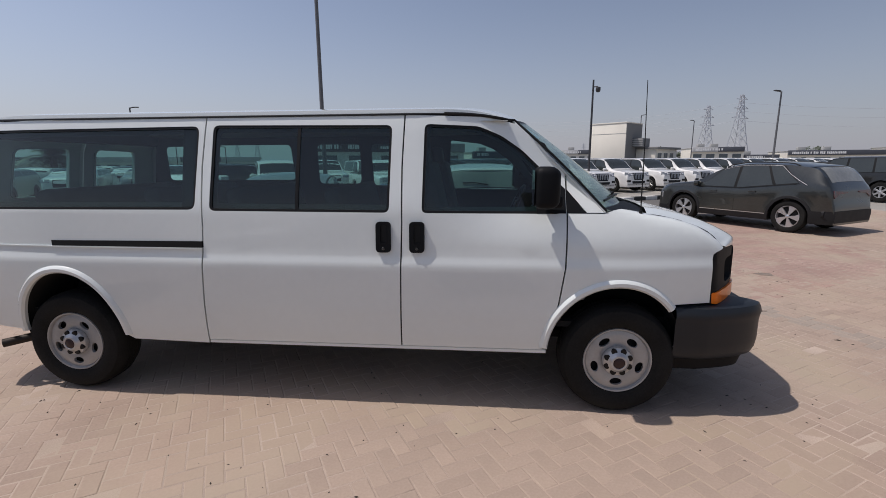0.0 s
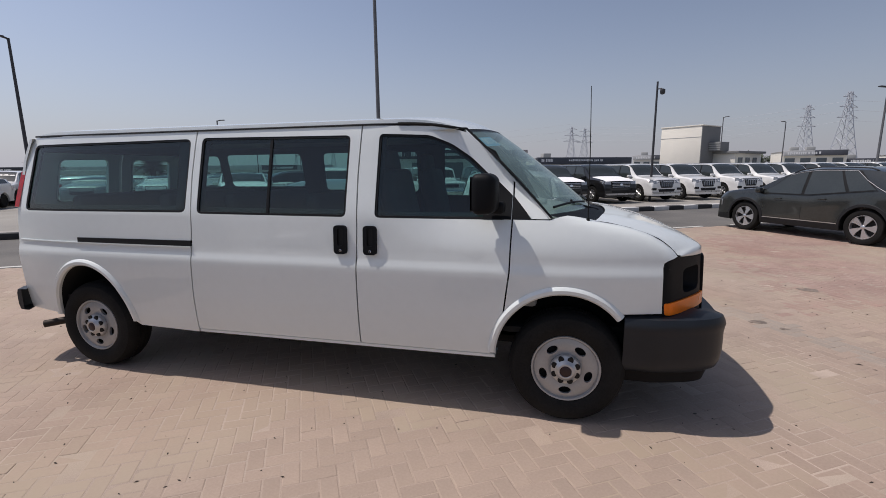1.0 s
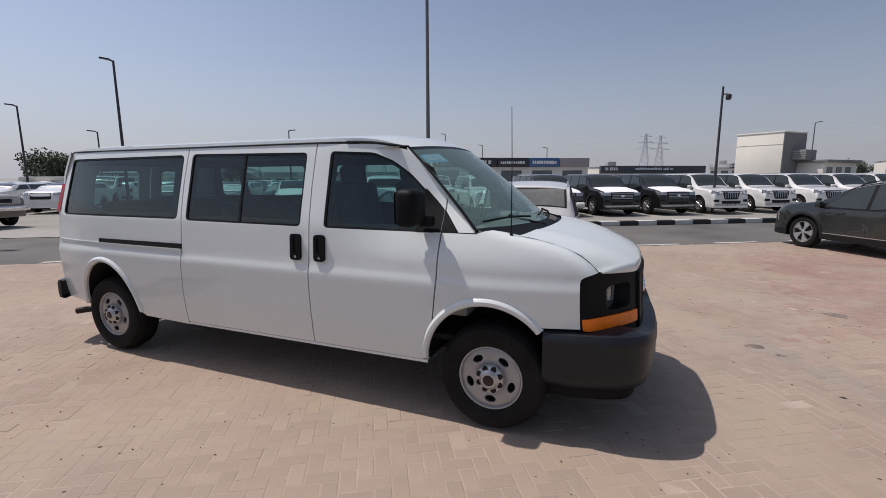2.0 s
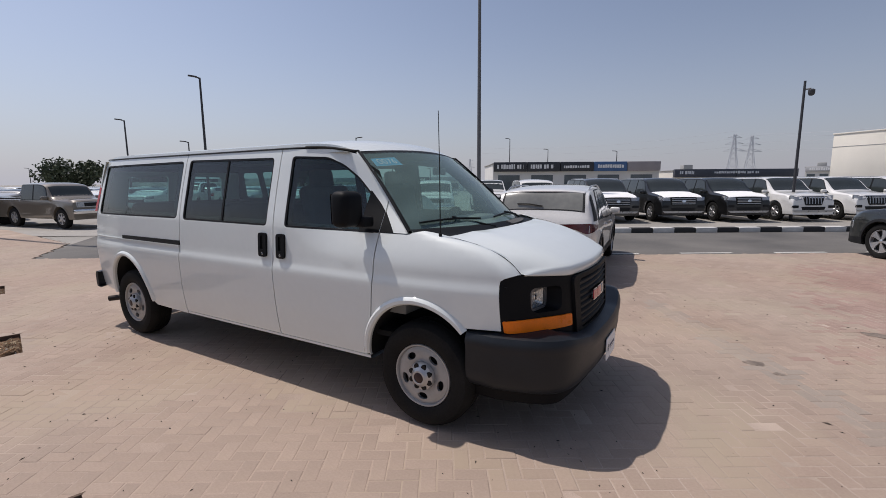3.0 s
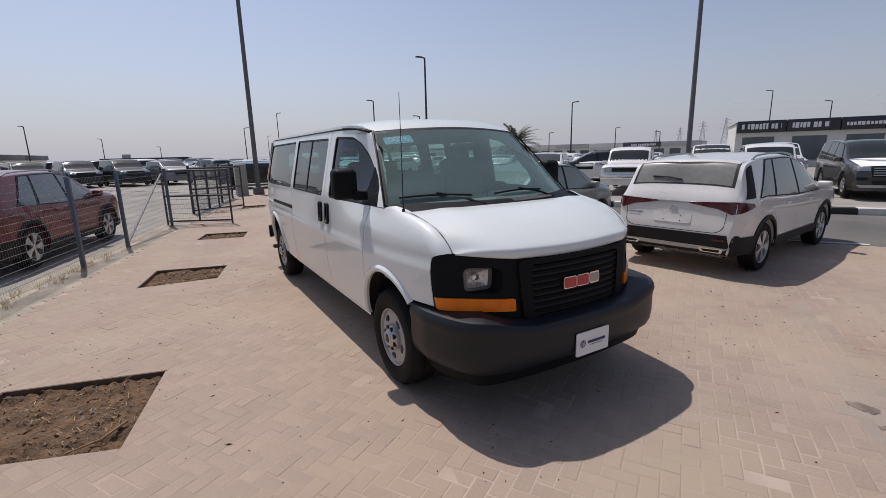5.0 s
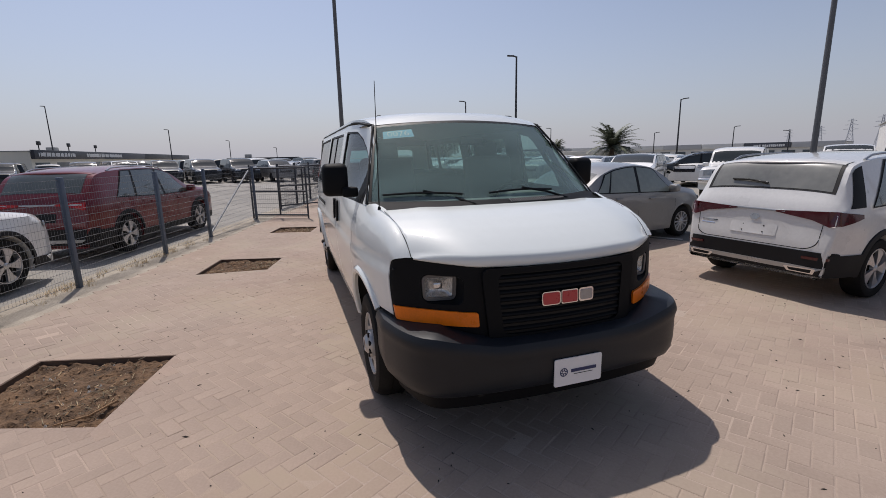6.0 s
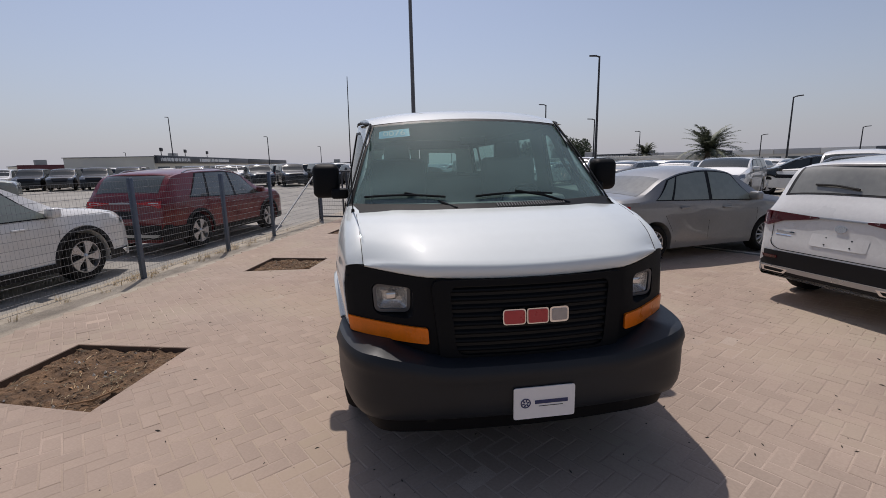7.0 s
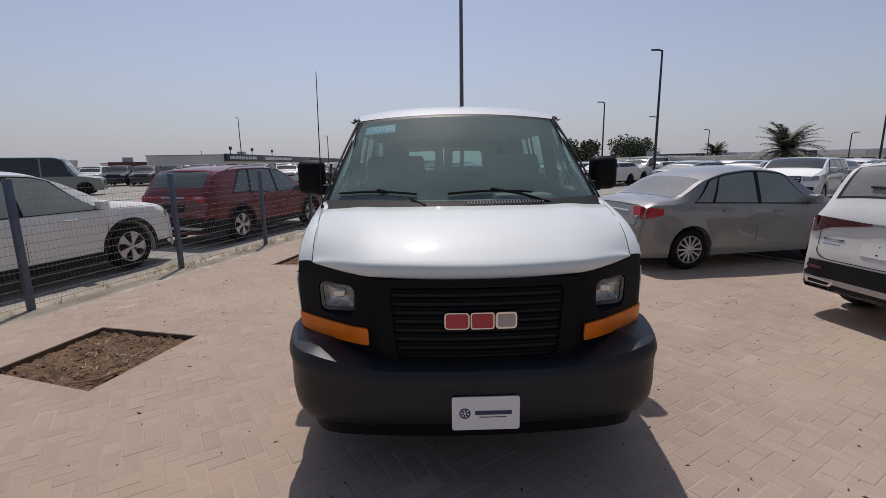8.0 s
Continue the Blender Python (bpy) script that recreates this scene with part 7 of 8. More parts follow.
gate_leaf(-11.35, -1.50, -10.52, 0.02)
gate_leaf(-13.75, -0.77, -14.5, 0.85)
fence2 = empty("mesh_fence", "far run of steel mesh fence beyond the gate", "fence")
for _k in range(4):
    p = Vector((-13.75, -0.77)) + Vector((-0.93, 0.30)) * 2.0 * _k
    o = part("post", box(-0.04, 0.04, -0.04, 0.04, -0.03, 1.55, 0.006), GATE_DARK, fence2)
    o.location = (p.x, p.y, 0)
    if _k < 3:
        w = tagged(part("wire_mesh", wires(2.0, 1.5, 0.05, 0.1, 0.003), MESH_GREY, fence2, smooth=0), kind="stuff")
        w.matrix_local = pose(p.x, p.y, 0, 0, 0, math.degrees(math.atan2(0.30, -0.93)))
tagged(part("concrete_pillar", box(-20.75, -20.2, 1.35, 1.85, -0.03, 1.45, 0.03), CONCRETE), "pale concrete pillar beside the lamp pole", "pillar")


def lamp_post(x, y, h, turn, r=0.07, arm=1.2, material=POLE_GREY, label="tall grey street lamp with a flat head"):
    lp = empty("street_lamp", label, "street lamp", "street lamps")
    lp.location = (x, y, 0)
    part("pole", tube([(0, 0, -0.03), (0, 0, h * 0.5), (0, 0, h)], r, 12, r * 0.6), material, lp)
    part("base", box(-r * 2, r * 2, -r * 2, r * 2, -0.03, 0.35, 0.02), material, lp)
    dx, dy = math.cos(radians(turn)), math.sin(radians(turn))
    if arm:
        part("arm", tube([(0, 0, h - 0.1), (dx * 0.08, dy * 0.08, h - 0.01), (dx * arm * 0.22, dy * arm * 0.22, h + 0.02)], r * 0.5, 8), material, lp)
        b = box(0, 0.52, -0.13, 0.13, -0.03, 0.05, 0.03)
        hd = part("head", moved(b, pose(dx * arm * 0.14, dy * arm * 0.14, h + 0.02, 0, -4, turn)), POLE_DARK, lp)
    return lp


lamp_post(-8.05, 17.1, 13.5, 200, 0.10, 1.4)
lamp_post(-20.4, 2.32, 13.5, 20, 0.115, 1.4)
lamp_post(-27.7, 15.8, 8.55, 245, 0.10, 1.1, POLE_DARK)
lamp_post(-40.8, 17.1, 6.95, 245, 0.09, 1.0, POLE_DARK)
lamp_post(21.9, 36.0, 6.9, 200, 0.09, 1.2)
lamp_post(30.5, 71.0, 7.6, 200, 0.09, 1.2)
lamp_post(22.4, 70.0, 8.4, 330, 0.09, 1.4)
lamp_post(-32, 35.6, 6.5, 40, 0.09, 1.2, POLE_DARK)
for _x, _y, _h, _t in ((-62.0, -25.7, 8.1, 230), (-65.4, -14.4, 5.7, 230), (-87.5, -9.6, 5.1, 230), (-97, -1.9, 4.0, 230), (-96, -47.9, 4.8, 230),
                       (-69.3, 13.6, 8.0, 60), (-66.5, 8.5, 5.7, 60), (-105.3, 18.7, 6.2, 60), (-124, 26.2, 5.6, 60), (-103.2, 29.7, 4.6, 240),
                       (-39.0, 21.3, 5.4, 240), (-56.6, 36.9, 5.3, 240), (-48.1, 48.0, 4.2, 40), (-41.4, 54.4, 4.6, 40),
                       (-25.0, 61.6, 8.0, 200), (-10.7, 66.6, 5.9, 200), (-20.0, 64.2, 6.4, 200), (-35.9, 56.6, 3.8, 200)):
    lamp_post(_x, _y, _h, _t, 0.08, 1.1, POLE_DARK)

cctv = empty("camera_pole", "grey pole with a dome security camera near its top", "camera pole")
cctv.location = (4.55, 21.9, 0)
part("pole", tube([(0, 0, -0.03), (0, 0, 3), (0, 0, 5.75)], 0.065, 12, 0.045), POLE_DARK, cctv)
part("bracket", tube([(0, 0, 5.4), (0.22, -0.05, 5.42)], 0.03, 8), POLE_GREY, cctv)
part("dome_camera", moved(lathe([(0.0, -0.18), (0.09, -0.15), (0.12, -0.08), (0.12, 0.06), (0.06, 0.1), (0.0, 0.11)], 16), pose(0.24, -0.05, 5.3, 90, 0, 0)), POLE_DARK, cctv, "dark dome camera")

# ---- buildings ----
WHITE_WALL = mat("white_showroom_wall", (0.68, 0.67, 0.64), 0.85, 0, 0.08, 0.6, 30, 0.003)
CREAM = mat("cream_wall", (0.76, 0.72, 0.63), 0.85, 0, 0.08, 0.6, 30, 0.003)
# These two lighter greys put the haze of distance into far walls and boards.
HAZY_WALL = mat("hazy_far_wall", (0.46, 0.46, 0.46), 0.85, 0, 0.1, 0.6, 30, 0.003)
HAZY_SIGN = mat("hazed_sign_board", (0.075, 0.08, 0.095), 0.6, 0, 0.15, 1, 30)
GREY_WALL = mat("grey_side_wall", (0.34, 0.34, 0.33), 0.85, 0, 0.1, 0.6, 30, 0.003)
# Grey that paints shade on the cream block's side; its roof parts share it.
SHADE_GREY = mat("shade_grey_wall", (0.20, 0.20, 0.195), 0.85, 0, 0.1, 0.8, 30, 0.003)
SIGN_DARK = mat("dark_sign_board", (0.03, 0.033, 0.04), 0.5, 0, 0.1, 2, 30)
PINK_GREY = mat("pinkish_grey_board", (0.30, 0.27, 0.27), 0.7, 0, 0.1, 1, 30)
SIGN_BLUE = mat("blue_sign_board", (0.05, 0.12, 0.26), 0.5, 0, 0.1, 2, 30)
SIGN_WHITE = mat("sign_letter_white", (0.75, 0.75, 0.74), 0.5, 0, 0.05)
SHOP_GLASS = mat("shop_front_glass", (0.10, 0.12, 0.13), 0.12, 0, 0.3, 1, 20)
MAROON = mat("maroon_board", (0.14, 0.04, 0.045), 0.6, 0, 0.15, 2, 30)


def low_building(x0, y0, x1, y1, h, depth, boards, label, n_win=8, sign=0.8, bars=(), wall=CREAM, units=1):
    """One-storey showroom: walls, parapet sign boards with letter bars, windows and roof units. Front from x0, y0 to x1, y1."""
    d = Vector((x1 - x0, y1 - y0, 0))
    L = d.length
    b = empty("showroom", label, "building")
    b.matrix_basis = pose(x0, y0, 0, 0, 0, math.degrees(math.atan2(d.y, d.x)))
    part("wall", box(0, L, 0, depth, -0.03, h - 0.1, 0.0), wall, b)
    part("roof", box(-0.1, L + 0.1, -0.1, depth + 0.1, h - 0.1, h, 0.02), GREY_WALL, b)
    n = len(boards)
    for k, m in enumerate(boards):
        a, e = L * k / n + 0.03, L * (k + 1) / n - 0.03
        part("sign_board", box(a, e, -0.35, -0.02, h - sign, h + 0.08, 0.02), m, b)
    for (a, e, z0, z1) in bars:
        rr = random.Random(int(a * 100))
        x = a
        while x < e:
            w = rr.uniform(0.12, 0.24)
            part("letter_bar", box(x, min(x + w, e), -0.375, -0.35, z0 + rr.uniform(0, 0.05), z1 - rr.uniform(0, 0.06), 0.0), SIGN_WHITE, b, smooth=0)
            x += w + (rr.uniform(0.045, 0.075) if rr.random() < 0.85 else 0.22)
    for k in range(n_win):
        a = L * (k + 0.15) / n_win
        e = L * (k + 0.80) / n_win
        w = part("window", box(a, e, -0.03, 0.03, 0.5, h - sign - 0.35, 0.0), SHOP_GLASS, b)
        part("frame", box(a - 0.05, e + 0.05, -0.05, -0.02, 0.42, 0.5, 0.0), GREY_WALL, w)
    for k in range(units):
        xx = L * (0.2 + 0.27 * k)
        part("roof_unit", box(xx, xx + 1.1, depth * 0.4, depth * 0.4 + 0.9, h, h + 0.7, 0.05), GREY_WALL, b)
    return b


low_building(-17.6, 39.6, -3.3, 48.2, 3.55, 9, (SIGN_DARK, SIGN_DARK, SIGN_DARK, SIGN_BLUE, PINK_GREY), "white showroom with dark and blue sign boards", 5, 0.85,
             ((0.35, 3.0, 2.95, 3.42), (3.7, 6.0, 2.95, 3.42), (7.0, 9.6, 3.0, 3.3), (10.4, 13.0, 2.98, 3.36)), WHITE_WALL, 0)
low_building(-2.6, 56, 9.5, 63, 2.9, 8, (HAZY_SIGN, HAZY_SIGN), "low dark-signed showroom behind the rows of cars", 6, 0.8, ((0.6, 2.2, 2.4, 2.8), (4.5, 9.5, 2.45, 2.75)))
_rng = random.Random(14)
_x = 13.0
while _x < 78:
    _w = _rng.uniform(5, 13)
    _h = _rng.uniform(2.4, 4.1)
    _y = 82 - 0.19 * (_x - 13) + _rng.uniform(-4, 5)
    low_building(_x, _y, _x + _w, _y - 0.19 * _w, _h, 8, _rng.choice(((HAZY_SIGN,), (HAZY_WALL, HAZY_SIGN), (WHITE_WALL,), (SIGN_DARK, HAZY_WALL))), _rng.choice(("small pale shed with a hazed sign board", "low white-roofed workshop far off", "plain low grey building far off")), _rng.randint(2, 4), 0.7, ((0.5, _w * 0.6, _h - 0.52, _h - 0.12),), _rng.choice((HAZY_WALL, WHITE_WALL, CREAM)), _rng.randint(0, 2))
    _x += _w + _rng.uniform(0.3, 2.5)
showroom = low_building(-51.5, -23.5, -122, -22.6, 3.0, 9, (SIGN_DARK, HAZY_SIGN, SIGN_DARK, HAZY_SIGN), "cream showroom with dark sign board behind the fence", 16, 0.8, ((0.8, 9, 2.42, 2.85), (12, 24, 2.42, 2.85)))
for _x in (2.0, 8.5, 16.0):
    lamp = part("floodlight", box(_x - 0.25, _x + 0.25, -0.1, 0.12, 3.55, 3.95, 0.05), POLE_DARK, showroom, "dark floodlight on a short mast")
    part("mast", tube([(_x, 0.05, 3.0), (_x, 0.05, 3.6)], 0.05, 6), POLE_DARK, lamp)
low_building(-54.6, -39.1, -61.3, -31.6, 2.25, 6, (MAROON,), "low building with maroon fascia", 4, 0.5)
low_building(-43, -47, -52, -40.8, 2.5, 8, (HAZY_SIGN, WHITE_WALL), "low pale shed with dark fascia", 5, 0.4, (), WHITE_WALL)
low_building(-85, -10, -84, 2, 2.0, 8, (SIGN_DARK,), "small dark-fronted building far off", 4, 0.6)
low_building(-95, 48, -40, 74, 2.6, 10, (SIGN_DARK, SIGN_DARK, HAZY_WALL, WHITE_WALL, HAZY_SIGN, WHITE_WALL, HAZY_WALL, WHITE_WALL, HAZY_SIGN, HAZY_WALL), "long row of pale shopfronts with some dark boards", 24, 0.75, ((2.0, 10.5, 2.02, 2.4), (25, 30, 2.02, 2.4), (50, 54, 2.02, 2.4)), WHITE_WALL)
low_building(-52, 22, -34, 29, 1.8, 5, (CREAM, CREAM), "cream shade roof over parked cars", 4, 0.3)

blk = empty("plain_building", "plain cream two-storey block with its shaded side coloured grey", "building")
blk.matrix_basis = pose(9.2, 43.4, 0, 0, 0, -42)
part("wall", box(0, 3.62, 0, 3.2, -0.03, 5.1, 0.02), CREAM, blk)
# Thin sheet over the cream wall, darker because shade is put into its colour.
part("shaded_side", box(3.62, 3.66, 0.01, 3.19, -0.03, 5.08, 0.0), SHADE_GREY, blk, "side wall coloured grey for its shade")
part("parapet", box(-0.05, 3.70, -0.05, 3.25, 5.1, 5.2, 0.02), CREAM, blk)
part("band", box(-0.02, 3.63, -0.012, 0.0, 4.15, 4.19, 0.0), GREY_WALL, blk)
part("low_wing", box(3.66, 5.5, 2.2, 7.2, -0.03, 2.75, 0.02), CREAM, blk)
part("low_roof", box(3.66, 5.8, 2.0, 7.4, 2.75, 2.95, 0.02), SHADE_GREY, blk)
part("plant_box", box(3.7, 4.6, 1.3, 2.9, 2.95, 3.75, 0.02), SHADE_GREY, blk)
for _k in range(4):
    part("louvre", box(3.66, 4.64, 1.26, 1.30, 3.05 + _k * 0.18, 3.15 + _k * 0.18, 0.0), GREY_WALL, blk)
for _k in range(3):
    part("window", box(5.48, 5.53, 2.7 + _k * 1.4, 3.5 + _k * 1.4, 1.6, 2.4, 0.0), SHOP_GLASS, blk)

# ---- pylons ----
# Pale bluish grey mixes distance haze into the colour of pylons and cables.
PYLON_GREY = mat("haze_tinted_steel", (0.46, 0.48, 0.52), 0.7, 0.2, 0.08, 0.5, 20)


def pylon(x, y, h, turn=0.0, arms=True):
    """Lattice mast with cross arms."""
    bms = []
    legs = lambda t: 0.115 * h * (1 - t) ** 1.4 + 0.018 * h
    lv = [0, 0.14, 0.28, 0.42, 0.55, 0.66, 0.76, 0.85, 0.93, 1.0]
    r = 0.0052 * h
    for sx, sy in ((1, 1), (1, -1), (-1, -1), (-1, 1)):
        bms.append(tube([(sx * legs(t), sy * legs(t), t * h) for t in lv], r, 4))
    for t0, t1 in zip(lv, lv[1:]):
        for (ax, ay), (bx, by) in (((1, 1), (1, -1)), ((1, -1), (-1, -1)), ((-1, -1), (-1, 1)), ((-1, 1), (1, 1))):
            a0, a1 = legs(t0), legs(t1)
            bms.append(tube([(ax * a0, ay * a0, t0 * h), (bx * a1, by * a1, t1 * h)], r * 0.6, 4))
            bms.append(tube([(bx * a0, by * a0, t0 * h), (ax * a1, ay * a1, t1 * h)], r * 0.6, 4))
    for t, wd in ((0.66, 0.20), (0.80, 0.17), (0.93, 0.13)):
        for s in (-1, 1):
            bms.append(tube([(s * legs(t), 0, t * h), (s * wd * h, 0, t * h)], r * 0.8, 4))
            bms.append(tube([(s * legs(t), 0, (t + 0.05) * h), (s * wd * h, 0, t * h)], r * 0.7, 4))
    p = empty("pylon", "lattice power pylon in haze-tinted grey", "pylon", "power pylons")
    p.matrix_basis = pose(x, y, 0, 0, 0, turn)
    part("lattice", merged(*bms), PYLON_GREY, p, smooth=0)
    return p


def at_bearing(b, dist):
    return 0.3 + dist * math.cos(radians(b)), -2.5 + dist * math.sin(radians(b))


for _b, _e, _d, _t in ((63.0, 0.116, 330, 30), (65.9, 0.100, 380, 30), (88.4, 0.083, 380, 10), (86.9, 0.079, 400, 10), (117.3, 0.049, 430, 20), (119.4, 0.045, 460, 20), (78.5, 0.036, 500, 20), (121.6, 0.036, 520, 20), (124, 0.033, 560, 20), (111, 0.03, 600, 20), (101.5, 0.03, 620, 10)):
    _px, _py = at_bearing(_b, _d)
    pylon(_px, _py, 1.7 + _e * _d, _t)
# power lines
_wires = [((63.0, 330), (40, 420)), ((63.0, 330), (88.4, 380)), ((65.9, 380), (86.9, 400)), ((88.4, 380), (117.3, 430))]
lines = empty("power_line", "thin power lines between the pylons", "power line")
for (b0, d0), (b1, d1) in _wires:
    for hh in (0.66, 0.80, 0.93):
        a, c = Vector((*at_bearing(b0, d0), 38 * hh)), Vector((*at_bearing(b1, d1), 36 * hh))
        pts = [a.lerp(c, i / 14) - Vector((0, 0, 20 * (i / 14) * (1 - i / 14))) for i in range(15)]
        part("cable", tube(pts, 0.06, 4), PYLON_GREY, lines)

# ---- trees and palms ----
# Leaf green is dulled towards grey to stand in for distance haze.
LEAF = mat("hazed_tree_leaf", (0.040, 0.058, 0.030), 0.7, 0, 0.35, 1.5, 30, 0, 0, tint=(0.070, 0.088, 0.048), island=0.35)
FROND = mat("palm_frond", (0.085, 0.10, 0.06), 0.6, 0, 0.3, 2, 30, tint=(0.14, 0.155, 0.10), island=0.3)
BARK = mat("brown_bark", (0.12, 0.09, 0.065), 0.9, 0, 0.4, 6, 50, 0.02)


def palm(x, y, trunk_h, reach, seed, label="date palm with arching dusty fronds"):
    rng = random.Random(seed)
    p = empty("palm_tree", label, "palm tree", "palms")
    p.location = (x, y, 0)
    prof = []
    for i in range(15):
        t = i / 14
        prof.append((0.24 - 0.04 * t + (0.02 if i % 2 else 0), t * trunk_h - 0.03))
    part("trunk", moved(lathe(prof, 12), pose(0, 0, 0, 90, 0, 0)), BARK, p)
    vs, fs = [], []
    for k in range(64):
        az = rng.uniform(0, 2 * math.pi)
        up = rng.uniform(-0.25, 1.35)
        L = reach * rng.uniform(0.8, 1.1)
        pts = []
        for i in range(9):
            t = i / 8
            rr = L * t * math.cos(up * (1 - 0.2 * t))
            zz = trunk_h + L * (math.sin(up) * t - (0.46 - 0.10 * up) * t * t)
            pts.append(Vector((rr * math.cos(az), rr * math.sin(az), zz)))
        side = Vector((-math.sin(az), math.cos(az), 0))
        for i in range(1, 9):
            for m in range(6):
                f = (i - 1 + m / 6) / 8
                a = pts[i - 1].lerp(pts[i], m / 6)
                ll = 0.50 * reach / 2.2 * (1 - 0.6 * f) * rng.uniform(0.8, 1.2)
                fwd = (pts[i] - pts[i - 1]).normalized()
                for s in (-1, 1):
                    tip = a + side * s * ll * 0.75 + fwd * ll * 0.6 + Vector((0, 0, rng.uniform(-0.3, 0.12) * ll))
                    j = len(vs)
                    vs += [tuple(a), tuple(a + fwd * 0.075), tuple(tip)]
                    fs.append((j, j + 1, j + 2))
        j = len(vs)
        for i in range(9):
            vs += [tuple(pts[i] + side * 0.02 * (1 - i / 9)), tuple(pts[i] - side * 0.02 * (1 - i / 9))]
        for i in range(8):
            fs.append((j + 2 * i, j + 2 * i + 1, j + 2 * i + 3, j + 2 * i + 2))
    part("crown", from_lists(vs, fs), FROND, p, smooth=0)
    return p


def tree(x, y, h, spread, seed, label="rounded dark green tree"):
    rng = random.Random(seed)
    p = empty("tree", label, "tree", "trees behind the lot")
    p.location = (x, y, 0)
    part("trunk", tube([(0, 0, -0.03), (0.05, 0, h * 0.25), (0.0, 0.05, h * 0.5)], 0.16, 8, 0.08), BARK, p)
    for k in range(6):
        a = k * 1.05 + rng.uniform(-0.3, 0.3)
        part("limb", tube([(0, 0, h * 0.3), (spread * 0.3 * math.cos(a), spread * 0.3 * math.sin(a), h * 0.5), (spread * 0.62 * math.cos(a), spread * 0.62 * math.sin(a), h * 0.72)], 0.07, 6, 0.02), BARK, p)
    vs, fs = [], []
    clumps = [(rng.uniform(-0.75, 0.75) * spread, rng.uniform(-0.75, 0.75) * spread, h * rng.uniform(0.42, 0.90), spread * rng.uniform(0.22, 0.42)) for _ in range(26)]
    for cx, cy, cz, r in clumps:
        if math.hypot(cx, cy) > spread * (1.05 - 0.4 * max(0, cz / h - 0.6) / 0.4):
            continue
        for _ in range(150):
            d = Vector((rng.gauss(0, 1), rng.gauss(0, 1), rng.gauss(0, 0.8))).normalized() * r * rng.uniform(0.55, 1.05)
            c = Vector((cx, cy, cz)) + d
            u = Vector((rng.gauss(0, 1), rng.gauss(0, 1), rng.gauss(0, 1))).normalized()
            w = u.orthogonal().normalized()
            s = rng.uniform(0.09, 0.2) * (spread / 2.4)
            j = len(vs)
            vs += [tuple(c - u * s), tuple(c + w * s * 0.45), tuple(c + u * s), tuple(c - w * s * 0.45)]
            fs.append((j, j + 1, j + 2, j + 3))
    part("crown", from_lists(vs, fs), LEAF, p, smooth=0)
    return p


palm(-34.0, 29.6, 2.3, 3.1, 3)
palm(-77.6, 39.6, 2.2, 2.4, 5)
palm(-66, 43.8, 2.4, 2.6, 6)
tree(-52.2, 24.9, 4.2, 2.5, 1)
tree(-73, 24.6, 4.6, 4.0, 2)
tree(46, 120, 4.6, 3.2, 5)
tree(70, 105, 4.2, 3.2, 6)
tree(84, 98, 4.0, 2.8, 7)

# ---- cars in the lot behind the fence and at its far side ----
random.seed(9)
_lot = (lot_white, lot_black, lot_bronze, lot_white, lot_black, lot_silver)
for _r, (_dx, _n) in enumerate(((11.5, 15), (18.0, 16), (25.0, 16))):
    for _k in range(_n):
        if random.random() < 0.15:
            continue
        base = Vector((-24.9 - _dx, -1.2)) + Vector((-0.17, -0.985)) * (2.8 * _k - (6 if _r else 0)) * 1.0
        if _r == 2 and _k > 8:
            continue
        c = far(random.choice(_lot if _r else (lot_black, lot_bronze, lot_silver, lot_white)), pose(base.x, base.y, 0, 0, 0, (20 if _r % 2 == 0 else 200) + random.uniform(-2, 2)))
        c["group"] = "cars in the fenced lot"
for _x, _y, _h in ((-26.0, 3.5, 78), (-29.2, 4.2, 76)):
    far(lot_low_black, pose(_x, _y, 0, 0, 0, _h))["group"] = "cars along the far road"
for _k in range(3, 9):
    base = Vector((-23.8, 4.8)) + Vector((-1.0, 0.36)) * 2.9 * _k
    c = far(random.choice((lot_low_black, lot_low, lot_bronze)), pose(base.x, base.y + 1, 0, 0, 0, -25 + random.uniform(-3, 3)))
    c["group"] = "cars along the far road"
for _k in range(12):
    base = Vector((-30, 16)) + Vector((-0.9, 0.45)) * 3.0 * _k
    c = far(random.choice((lot_black, lot_white, lot_white)), pose(base.x, base.y, 0, 0, 0, -50 + random.uniform(-3, 3)))
    c["group"] = "cars along the far road"
minibus = lot_car(wagon_form(6.2, 2.05, 2.35, 3.7, 0.38), P_BUS, "grey-green minibus parked in the fenced lot", "")
minibus.matrix_basis = pose(-25.5, -22.6, 0, 0, 0, 118)
minibus.name = "minibus"
minibus["category"] = "bus"
copy_thing(dark_a, pose(15.2, 18.6, 0, 0, 0, ROAD_TURN + 84))

# ---- herringbone block paving, last ----
def brick_mat(name, c, t, how):
    return sanded(mat(name, c, 0.85, 0, 0.10, 0.8, 60, 0.0008, tint=t, coords="Object", **how), DRIFT)


BRICK = brick_mat("sand_pink_paver", (0.302, 0.229, 0.180), (0.376, 0.295, 0.236), {"island": 0.06})
BRICK_ONE = brick_mat("sand_pink_paver_single", (0.302, 0.229, 0.180), (0.376, 0.295, 0.236), {"rnd": 0.06})
BRICK_RED = brick_mat("red_paver", (0.280, 0.182, 0.148), (0.350, 0.250, 0.206), {"island": 0.07})
BRICK_GREY = brick_mat("grey_paver", (0.285, 0.235, 0.193), (0.345, 0.290, 0.240), {"island": 0.05})


def inside(poly, x, y):
    c = False
    n = len(poly)
    for i in range(n):
        (x0, y0), (x1, y1) = poly[i - 1], poly[i]
        if (y0 > y) != (y1 > y) and x < (x1 - x0) * (y - y0) / (y1 - y0) + x0:
            c = not c
    return c


